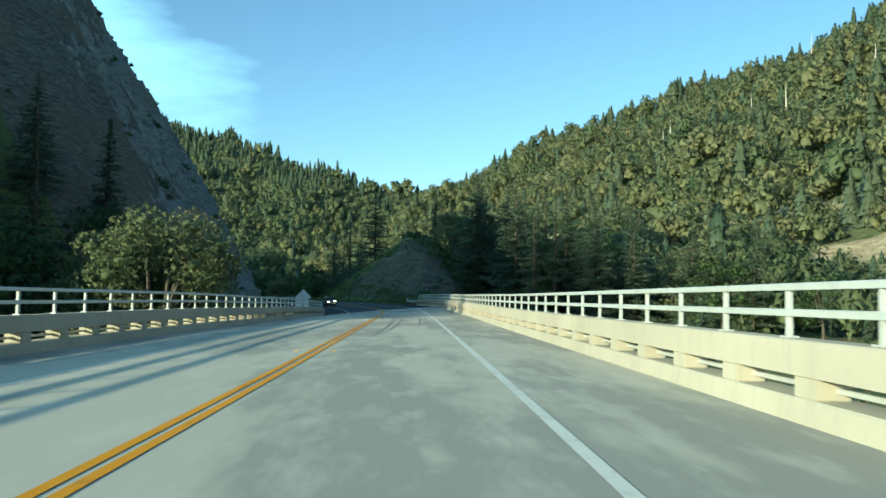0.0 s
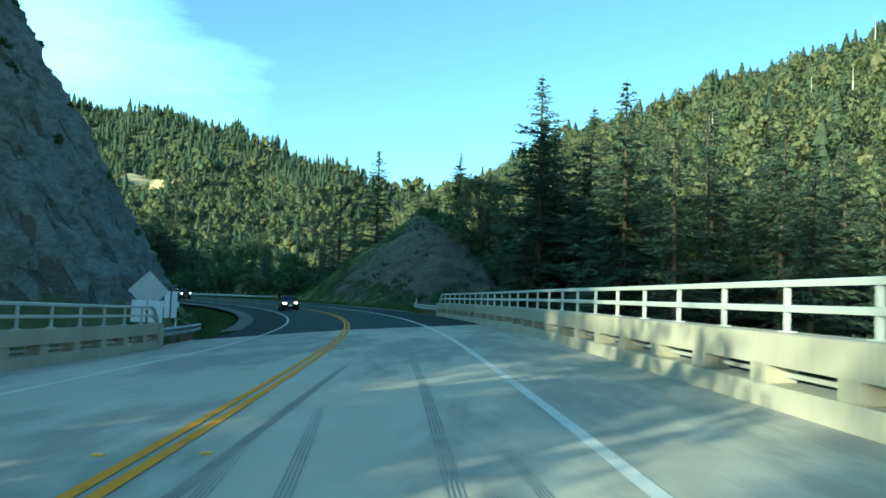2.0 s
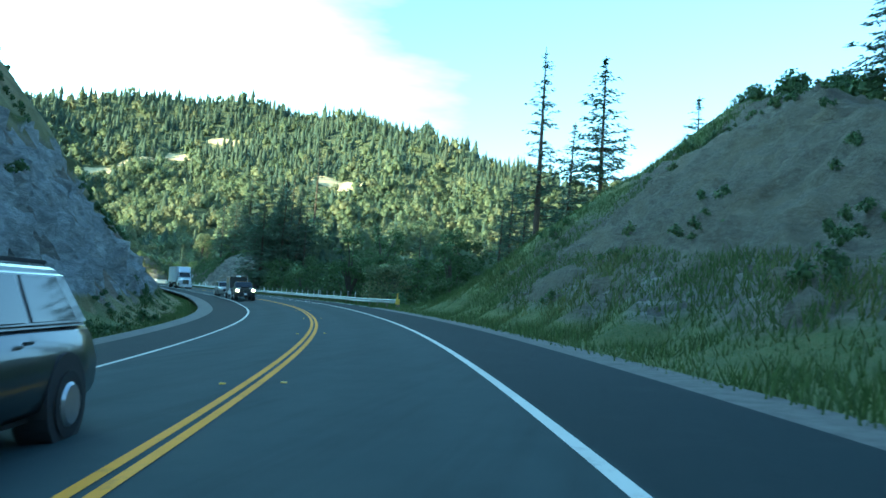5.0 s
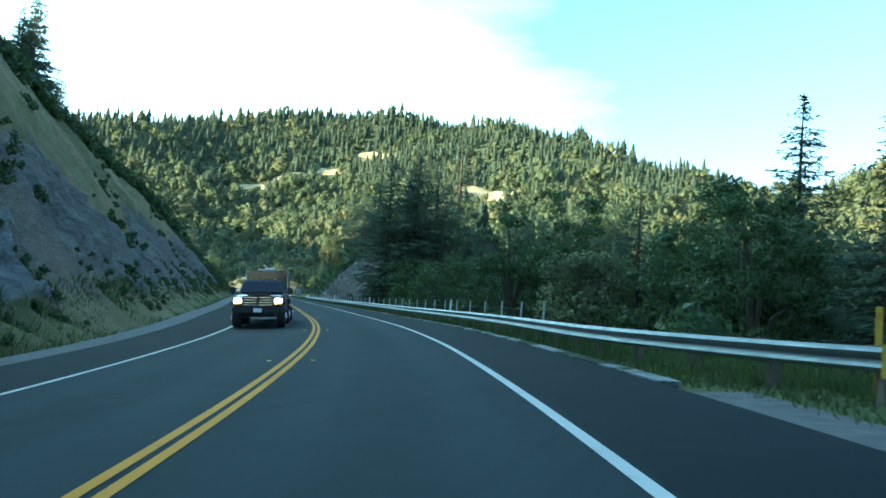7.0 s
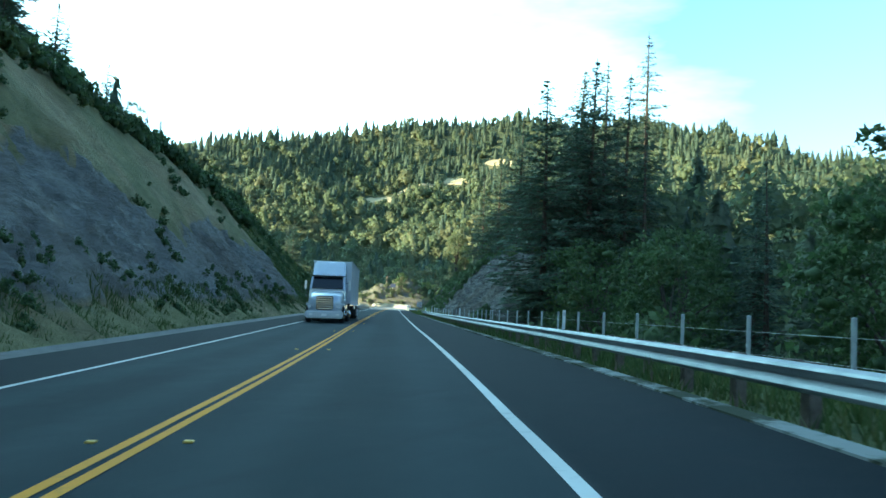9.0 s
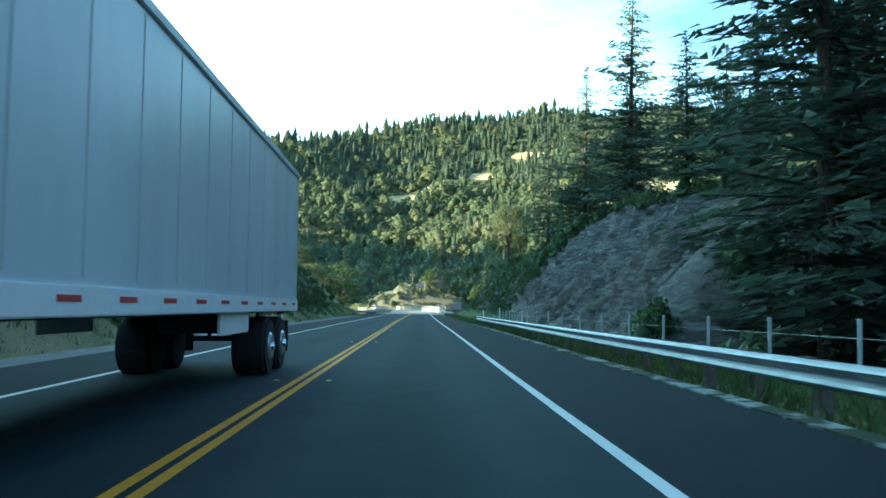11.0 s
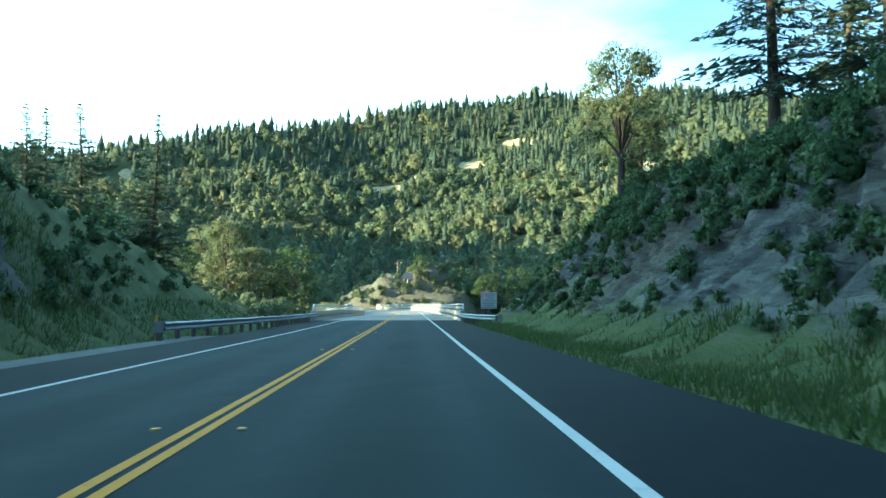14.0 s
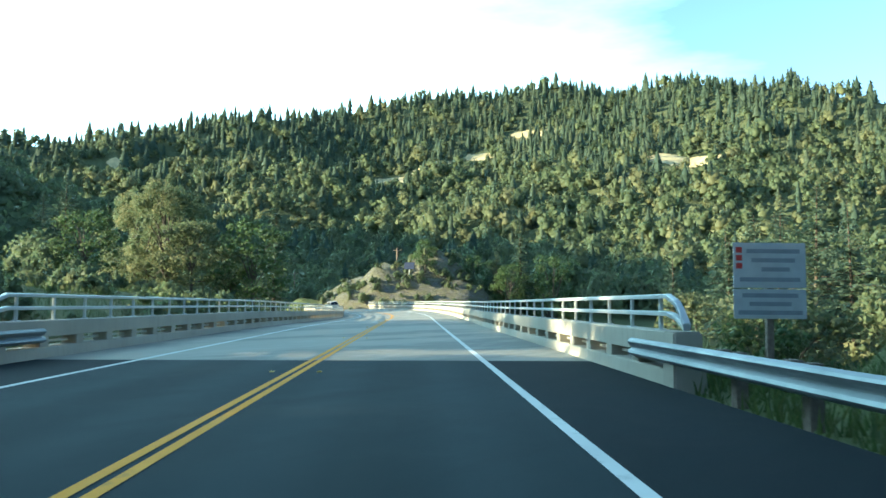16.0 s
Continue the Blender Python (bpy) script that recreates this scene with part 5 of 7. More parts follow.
plant("left_wood", "trees on the hill above the cutting", -320, -20, 80, 440, 7.5, 36,
      lambda x, y: (lambda s, u: (s > 150) & (s < 398) & (u < -44) & (u > -130))(*along(x, y)), lambda x, y: 0.55 + 0 * x, 9, 1)


# dry meadows in clearings of the far hill
for mx, my, ra, rb in MEADOWS:
    xs, ys = np.meshgrid(np.arange(mx - 1.3 * ra, mx + 1.3 * ra, 2.5), np.arange(my - 1.3 * rb, my + 1.3 * rb, 2.5))
    inside = np.hypot((xs - mx) / ra, (ys - my) / rb) + 0.35 * fbm(xs, ys, 40, 3, 9) + 0.12 * fbm(xs, ys, 9, 2, 29) < 1.0
    q = np.arange(xs.size).reshape(xs.shape)
    cell = inside[:-1, :-1] & inside[1:, 1:]
    f = np.stack([q[:-1, :-1], q[:-1, 1:], q[1:, 1:], q[1:, :-1]], -1)[cell]
    used, f = np.unique(f, return_inverse=True)
    v = np.stack([xs, ys, ground_z(xs, ys) + 0.8], -1).reshape(-1, 3)[used]
    tagged(new("meadow", mesh_of("meadow", v, f.reshape(-1, 4), M_MEADOW, True)), "sunlit straw-coloured clearing on the wooded hill", "meadow", kind="structure")


# ---------------------------------------------------------------- rock faces, built finer than the land they stand on
def rock_face(name, label, s0, s1, d0, d1, side, step, depth, seed, loose=0.0, pale=0.0, dry=0.35, blocky=0.25):
    """A broken rock surface over the cut slope, between d0 and d1 metres beyond the foot."""
    sv, dv = np.arange(s0, s1 + step, step), np.arange(d0, d1 + step, step)
    SS, DD = np.meshgrid(sv, dv)
    P = road(SS, side * DD)
    x, y = P[..., 0], P[..., 1]
    e = 0.8
    z = ground_z(x, y)
    gxn, gyn = (ground_z(x + e, y) - ground_z(x - e, y)) / (2 * e), (ground_z(x, y + e) - ground_z(x, y - e)) / (2 * e)
    nrm = np.stack([-gxn, -gyn, np.ones_like(z)], -1)
    nrm /= np.linalg.norm(nrm, axis=-1, keepdims=True)
    _, rocky = near_height(SS.ravel(), (side * DD).ravel())
    rocky = rocky.reshape(SS.shape)
    disp = np.zeros_like(z)
    off = Vector((seed * 7.3, seed * 3.1, 0))
    for i in range(SS.shape[0]):
        for j in range(SS.shape[1]):
            if rocky[i, j] < 0.03:
                continue
            q = Vector((x[i, j], y[i, j], z[i, j])) + off
            bed = q.z * 0.9 + q.x * 0.35 - q.y * 0.25 + 1.2 * noise.noise(q * 0.18)
            d = 0.55 * noise.noise(q * 0.22) + 0.30 * (abs(noise.noise(q * 0.55)) * 2 - 0.6)
            d += (1 - loose) * 0.42 * (bed * 0.55 - math.floor(bed * 0.55) - 0.5) * (0.5 + noise.noise(q * 0.13))
            thin = bed * 1.7 + 0.8 * noise.noise(q * 0.5)
            d += (1 - loose) * 0.20 * (thin - math.floor(thin) - 0.5) * (0.6 + noise.noise(q * 0.3))
            v = noise.voronoi(Vector((q.x * 0.45, q.y * 0.45, q.z * 0.8)))[0]
            d += 0.5 * min(0.8, v[1] - v[0]) - 0.12
            turned = Vector((q.x * 0.8 + q.z * 0.6, q.y * 0.9 - q.z * 0.4, q.z * 0.8 - q.x * 0.5 + q.y * 0.3))
            turned += 0.5 * noise.noise_vector(q * 0.35)
            d += (1 - loose) * (0.45 * noise.cell(Vector((turned.x * 0.42, turned.y * 0.42, turned.z * 1.1))) + 0.25 * noise.cell(Vector((turned.x * 0.9, turned.y * 0.9, turned.z * 2.4 + 9.0))) - 0.3)
            d += 0.10 * noise.noise(q * 2.3)
            slab_a = noise.cell(Vector((turned.x * 0.55, turned.y * 0.55, turned.z * 1.9)))
            slab_b = noise.cell(Vector((turned.x * 1.3 + 5.0, turned.y * 1.3, turned.z * 4.0)))
            disp[i, j] = d + blocky * (0.62 * slab_a + 0.42 * slab_b - 0.5)
    edge = np.minimum.reduce([ease(SS, s0, s0 + 5), 1 - ease(SS, s1 - 5, s1), ease(DD, d0, d0 + 2), 1 - ease(DD, d1 - 5, d1)])
    k = np.minimum(ease(rocky, 0.02, 0.3), edge)
    verts = np.stack([x, y, z], -1) + nrm * ((disp * depth + 0.12) * k - 0.25 * (1 - k))[..., None]
    n, m = SS.shape
    q = np.arange(n * m).reshape(n, m)
    f = np.stack([q[:-1, :-1], q[:-1, 1:], q[1:, 1:], q[1:, :-1]], -1).reshape(-1, 4)
    return tagged(new(name, mesh_of(name, verts.reshape(-1, 3), f, M_GROUND, False,
                  [("rock", np.clip(rocky + 0.18 * (rocky > 0.3), 0, 1).ravel()), ("straw", np.clip((dry + 0.45 * fbm(x, y, 14, 2, 18)) * (1 - 0.8 * ease(SS, 366, 386)), 0, 1).ravel()), ("loose", np.full(n * m, loose)), ("pale", np.full(n * m, pale))])), label, "rock face", kind="structure")


rock_face("rock_cut_nose", "steep grey shaded rock face beside the curve", 96, 236, 9, 46, -1, 0.6, 1.3, 1, 0.1, 0.85)
rock_face("rock_cut_left", "sloping cut of grey shale and dry grass", 230, 440, 8.8, 30, -1, 0.5, 0.8, 2, 0.35, 0.35, 0.8)
rock_face("rock_mound", "bare pointed mound of loose grey rubble", 132, 212, 8.8, 34, 1, 0.45, 1.0, 3, 0.8)
rock_face("rock_cut_right", "broken grey slate cutting with slanting beds", 330, 447, 8.2, 27, 1, 0.25, 0.45, 4, blocky=1.0)


# ---------------------------------------------------------------- signs and posts
M_ALU = plain("sign_aluminium", (0.50, 0.52, 0.52), 0.5, 0.3, 0.1, 4.0)
M_SIGNWHITE = plain("sign_white", (0.78, 0.79, 0.78), 0.45, 0, 0.05, 5.0)
M_SIGNTEXT = plain("sign_lettering", (0.25, 0.27, 0.29), 0.5)
M_SIGNRED = plain("sign_red", (0.45, 0.05, 0.04), 0.5)
M_AMBER = plain("amber_plastic", (0.55, 0.28, 0.03), 0.4)
M_YPOST = plain("yellow_marker", (0.60, 0.40, 0.06), 0.55, 0, 0.15, 6)
M_WPOST = plain("white_plastic_post", (0.74, 0.76, 0.74), 0.5, 0, 0.08, 6)
M_PIPE = plain("pale_steel_pipe", (0.42, 0.46, 0.44), 0.5, 0.4, 0.12, 5)
M_POLE = plain("utility_pole_wood", (0.20, 0.15, 0.11), 0.9, 0, 0.3, 8)
M_DEAD = plain("dead_wood", (0.46, 0.43, 0.38), 0.9, 0, 0.2, 5)


def post_bm(r, h, sides=10, base=-0.6):
    bm = bmesh.new()
    bmesh.ops.create_cone(bm, cap_ends=True, segments=sides, radius1=r, radius2=r, depth=h - base, matrix=Matrix.Translation((0, 0, (h + base) / 2)))
    return bm


def stand(s, u, z_up=0.0, turn=0.0):
    x, y, _ = road(s, u)
    return pose(float(x), float(y), float(ground_z(x, y)) + z_up, 0, 0, math.degrees(float(np.interp(s, S_AX, HEAD))) + turn)


# backs of the curve warning and its two plates
m = stand(92.4, -8.6)
m.translation.z = road(92.4, -8.6)[2]
sign = thing("curve_warning_sign", "bare aluminium backs of a diamond sign and plates", "road sign", m=m)
part("post", box_bm(0.14, 0.10, 5.6, (0, 0.08, 0.2), 0.01), M_WOODPOST, sign)
bm = box_bm(1.22, 0.02, 1.22, (0, 0, 0), 0)
bmesh.ops.transform(bm, matrix=Matrix.Translation((0, 0, 2.25)) @ Matrix.Rotation(radians(45), 4, "Y"), verts=bm.verts)
part("diamond_plate", bm, M_ALU, sign)
part("plate", box_bm(0.62, 0.02, 0.95, (-0.36, -0.03, 1.35)), M_SIGNWHITE, sign)
part("plate", box_bm(0.62, 0.02, 0.95, (0.36, -0.03, 1.35)), M_SIGNWHITE, sign)
m = stand(101.5, -9.4)
m.translation.z = road(101.5, -9.4)[2]
marker = thing("object_marker", "two upright white plates on a thin post", "road sign", m=m)
part("post", box_bm(0.09, 0.09, 3.0, (0, 0.06, 0.2), 0.01), M_WOODPOST, marker)
for dx in (-0.19, 0.19):
    part("plate", box_bm(0.29, 0.02, 1.45, (dx, 0, 1.75), 0.0), M_SIGNWHITE, marker)
    part("bracket", box_bm(0.12, 0.03, 0.30, (dx * 2.0, 0.0, 1.75), 0.0), M_SIGNWHITE, marker)

# information board at the second bridge
m = road_pose(441.5, 8.35)
board = thing("information_board", "pale grey two-panel board with rows of lettering", "road sign", m=m)
part("post", box_bm(0.12, 0.12, 4.4, (0.02, 0.09, -0.1), 0.01), M_WOODPOST, board)
up = part("upper_panel", box_bm(1.30, 0.03, 0.80, (0, 0, 1.93), 0.008), M_ALU, board)
low = part("lower_panel", box_bm(1.30, 0.03, 0.52, (0, 0, 1.25), 0.008), M_ALU, board)
for z, x0, w in ((2.18, 0.06, 0.95), (2.02, 0.06, 0.78), (1.86, 0.1, 0.5), (1.68, 0.0, 1.08)):
    part("lettering_bar", box_bm(w, 0.006, 0.075, (x0, -0.02, z)), M_SIGNTEXT, up)
for z in (2.2, 2.06, 1.92):
    part("red_mark", box_bm(0.11, 0.006, 0.1, (-0.55, -0.02, z)), M_SIGNRED, up)
for z, w in ((1.40, 1.0), (1.25, 0.75), (1.10, 1.15)):
    part("lettering_bar", box_bm(w, 0.006, 0.075, (0, -0.02, z)), M_SIGNTEXT, low)


def delineator(s, u, mat, h, label, plate=None):
    t = thing("delineator_post", label, "road post", "delineators", m=stand(s, u))
    lift = float(road(s, u)[2] - t.matrix_world.translation.z)
    bm = box_bm(0.09, 0.03, h + max(0.3, lift + 0.3), (0, 0, (h + lift - max(0.3, 0.3)) / 2), 0.008)
    part("blade", bm, mat, t)
    part("reflector", box_bm(0.07, 0.012, 0.10, (0, -0.022, h + lift - 0.12)), plate or M_ALU, t)
    return t


delineator(125.4, 7.75, M_WPOST, 1.0, "white plastic post at the guardrail end")
delineator(103.4, -9.4, M_WPOST, 0.9, "white plastic post behind the guardrail")
delineator(202.2, 8.1, M_YPOST, 1.15, "yellow-brown marker post at the guardrail end", M_AMBER)
delineator(424.4, 7.5, M_YPOST, 1.15, "yellow-brown marker post at the guardrail end", M_AMBER)
delineator(406, -7.4, M_YPOST, 0.9, "yellow-brown marker post at the guardrail end", M_AMBER)
for s in (233, 268, 303, 338):
    delineator(s, 6.95, M_WPOST, 1.15, "white plastic post behind the guardrail")
delineator(361.8, 6.9, M_WPOST, 1.1, "white plastic post at the guardrail end")
delineator(354, 7.4, M_WPOST, 1.3, "white plastic post behind the guardrail")
delineator(352, -7.4, M_WPOST, 0.6, "short white plastic post on the verge")

# end plates of the rails
for s, u, mat in ((201.8, 8.05, M_YPOST), (424.0, 7.35, M_STEEL), (405.0, -7.0, M_STEEL)):
    t = thing("guardrail_end", "square end plate closing the guardrail", "guardrail end", "guardrail ends", m=road_pose(s, u))
    part("plate", box_bm(0.34, 0.05, 0.42, (0, -0.02, 0.47), 0.015), mat, t)
    part("anchor", box_bm(0.16, 0.16, 1.0, (0, 0.14, -0.1), 0.01), M_WOODPOST, t)

# pipe fence on the river side
fence = thing("pipe_fence", "pale steel posts with thin wires beyond the rail", "fence")
pipe = bpy.data.meshes.new("fence_post")
bm = post_bm(0.04, 1.08, 10, -1.6)
bmesh.ops.create_uvsphere(bm, u_segments=10, v_segments=5, radius=0.043, matrix=Matrix.Translation((0, 0, 1.08)) @ Matrix.Diagonal((1, 1, 0.5, 1)))
bm.to_mesh(pipe)
bm.free()
pipe.materials.append(M_PIPE)
for k, s in enumerate(np.arange(222, 366, 3.4)):
    piece("fence_post", pipe, fence, road_pose(s, 8.55 + 0.5 * math.sin(k * 0.3) * (s > 300)))
sv = np.arange(222, 365, 1.7)
for z in (0.4, 0.8):
    piece("wire", sweep("wire", M_PIPE, sv, [(8.55, z), (8.553, z + 0.003), (8.55, z + 0.006), (8.547, z + 0.003)]), fence)

# utility poles near the knoll, and a panel beside one
for x, y, h in ((-271, 537, 5.0), (-331, 566, 11.0), (-215, 580, 12.0)):
    t = thing("utility_pole", "weathered wooden utility pole with a crossarm", "utility pole", "utility poles", m=pose(x, y, float(ground_z(x, y)), 0, 0, 20))
    part("pole", post_bm(0.16, h, 10, -1), M_POLE, t)
    part("crossarm", box_bm(2.2, 0.12, 0.14, (0, 0.16, h - 0.6), 0.01), M_POLE, t)
    for dx in (-0.9, 0.9):
        part("insulator", post_bm(0.05, h - 0.35, 8, h - 0.56), M_ALU, t, m=Matrix.Translation((dx, 0.16, 0)))
copy_thing(OAK[3], pose(-263, 537, float(ground_z(-263, 537)) - 0.3, 0, 0, 30) @ Matrix.Scale(0.85 / OAK[3].scale[0], 4))
t = thing("solar_panel", "small tilted panel on a post upon the knoll", "solar panel", m=pose(-266, 535, float(ground_z(-266, 535)), 0, 0, 25))
part("post", post_bm(0.08, 2.4, 8, -1), M_PIPE, t)
bm = box_bm(2.4, 0.06, 2.0, (0, 0, 0), 0.01)
bmesh.ops.transform(bm, matrix=Matrix.Translation((0, -0.1, 2.6)) @ Matrix.Rotation(radians(-35), 4, "X"), verts=bm.verts)
part("panel", bm, plain("dark_panel", (0.05, 0.06, 0.09), 0.25), t)

# dead standing trunks on the sunlit hillside
for x, y, h in ((133, 543, 24), (200, 470, 24), (214, 455, 20), (262, 520, 26), (105, 640, 22), (275, 430, 26), (180, 560, 20), (150, 480, 18), (235, 400, 22)):
    z = float(ground_z(x, y))
    t = thing("dead_tree", "bleached bare trunk standing in the wood", "dead tree", "dead trees", m=pose(x, y, z, 0, 0, x))
    v, f = join_tubes([tube([(0, 0, -1), (0.1, 0, h * 0.5), (0.3, 0.1, h)], [0.5, 0.36, 0.08], 7), tube([(0.1, 0, h * 0.55), (1.2, 0.4, h * 0.62)], [0.12, 0.03], 5),
                       tube([(0.2, 0, h * 0.7), (-1.0, -0.3, h * 0.76)], [0.1, 0.03], 5), tube([(0.2, 0, h * 0.8), (0.5, 0.9, h * 0.85)], [0.08, 0.02], 5)])
    piece("trunk", mesh_of("trunk", v, f, M_DEAD, True), t)

# ---------------------------------------------------------------- marks on the road
M_SEAL = plain("joint_seal", (0.05, 0.05, 0.05), 0.8)
for nm, s, w, mat in (("deck_joint_south", BR1, 0.10, M_SEAL), ("deck_seam_south", 82.5, 0.14, M_WHITE), ("deck_joint_north", BR2, 0.10, M_SEAL), ("deck_seam_far", 500.0, 0.06, M_SEAL)):
    v, f = flat_strip(s - w / 2, s + w / 2, -EDGE, EDGE, 0.004, 8)
    tagged(new(nm, mesh_of(nm, v, f, mat)), "narrow joint across the bridge deck", "deck joint", kind="structure")


def skid(s0, s1, u0, u1, bend, width, seed):
    """Rubber laid down in ribs by a sliding tyre."""
    sv = np.arange(s0, s1, 0.5)
    k = (sv - s0) / (s1 - s0)
    mid = u0 + (u1 - u0) * k + bend * k * (1 - k) * 4
    verts, faces = [], []
    for r in range(4):
        off = (r - 1.5) * width / 4
        w = width / 4 * 0.55 * np.minimum(1, np.minimum(k * 6, (1 - k) * 6)) + 0.002
        a, b = road(sv, mid + off - w / 2, 0.005), road(sv, mid + off + w / 2, 0.005)
        o = len(verts)
        verts += list(a) + list(b)
        n = len(sv)
        faces += [(o + i, o + n + i, o + n + i + 1, o + i + 1) for i in range(n - 1)]
    return mesh_of("skid_mark", verts, faces, M_RUBBER)


for a in ((24, 64, 0.75, 0.55, 0.5, 0.13), (28, 66, 1.1, 0.95, 0.55, 0.13), (33, 62, 2.35, 2.5, 0.25, 0.12), (38, 63, 2.75, 2.75, 0.3, 0.11), (48, 78, 2.3, 2.05, 0.1, 0.14), (46, 72, 0.4, 0.9, -0.15, 0.12)):
    tagged(new("skid_mark", skid(*a, 1)), "ribbed black tyre streak along the concrete deck", "skid mark", "skid marks")
dot = bpy.data.meshes.new("road_stud")
bm = box_bm(0.09, 0.085, 0.018, (0, 0, 0.009), 0.007)
bm.to_mesh(dot)
bm.free()
dot.materials.append(M_YPOST)
for s in np.arange(4, 520, 14.6):
    for u in (-0.42, 0.42):
        o = tagged(new("road_stud", dot), "small amber reflector stud by the yellow lines", "road stud", "road studs")
        o.matrix_world = road_pose(s, u + float(YELLOW_U(s)), 0.001)

# bridge piers
for s in (-20, 20, 60, 480, 525, 570):
    p = road(s, 0)
    t = thing("bridge_pier", "plain concrete pier under the bridge deck", "bridge pier", "bridge piers", m=road_pose(s, 0, 0))
    part("shaft", box_bm(6.0, 1.4, 15, (0, 0, -8.6), 0.1), M_BARRIER, t)
    part("cap", box_bm(11.5, 1.8, 0.8, (0, 0, -1.28), 0.05), M_BARRIER, t)


# ---------------------------------------------------------------- vehicles in the oncoming lane
M_GLASS = Nodes("car_glass", 0.05, 0.0, 0.6).color((0.012, 0.016, 0.018)).m
M_TYRE = plain("tyre_rubber", (0.02, 0.02, 0.02), 0.85)
M_RIM = plain("wheel_alloy", (0.42, 0.43, 0.44), 0.3, 0.8)
M_CHROME = plain("chrome_trim", (0.7, 0.71, 0.72), 0.15, 0.95, 0.03)
M_BLACK = plain("black_plastic", (0.025, 0.025, 0.027), 0.6)
M_LAMP = plain("lamp_lens", (0.75, 0.76, 0.75), 0.12)
M_LIT = Nodes("lit_headlamp", 0.2)
M_LIT.color((0.9, 0.85, 0.7))
M_LIT.b.inputs["Emission Color"].default_value = (1.0, 0.82, 0.55, 1)
M_LIT.b.inputs["Emission Strength"].default_value = 7
M_LIT = M_LIT.m


def car_paint(name, c):
    n = Nodes(name, 0.28, 0.35, 0.5)
    n.b.inputs["Coat Weight"].default_value = 0.6
    n.color(n.mixc(n.span(n.noise(2, 4), 0.3, 0.7), tuple(v * 0.9 for v in c), c))
    return n.m


def loft(sections):
    """A closed skin through cross-sections, each a ring of points of equal number."""
    bm = bmesh.new()
    rings = [[bm.verts.new(p) for p in ring] for ring in sections]
    for a, b in zip(rings[:-1], rings[1:]):
        for i in range(len(a)):
            j = (i + 1) % len(a)
            bm.faces.new((a[i], a[j], b[j], b[i]))
    bm.faces.new(list(reversed(rings[0])))
    bm.faces.new(rings[-1])
    bmesh.ops.recalc_face_normals(bm, faces=bm.faces)
    return bm


def ring(y, w, z0, z1, inset, r=0.09):
    """A rounded cross-section of a car body: half width w at the belt, drawn in by inset at the top."""
    h = []
    for sx in (1, -1):
        pts = [(w - 0.10, z0), (w - 0.02, z0 + 0.10), (w, (z0 + z1) / 2), (w - inset, z1 - r), (w - inset - r, z1)]
        h += [(sx * a, y, b) for a, b in (pts if sx == 1 else reversed(pts))]
    return h


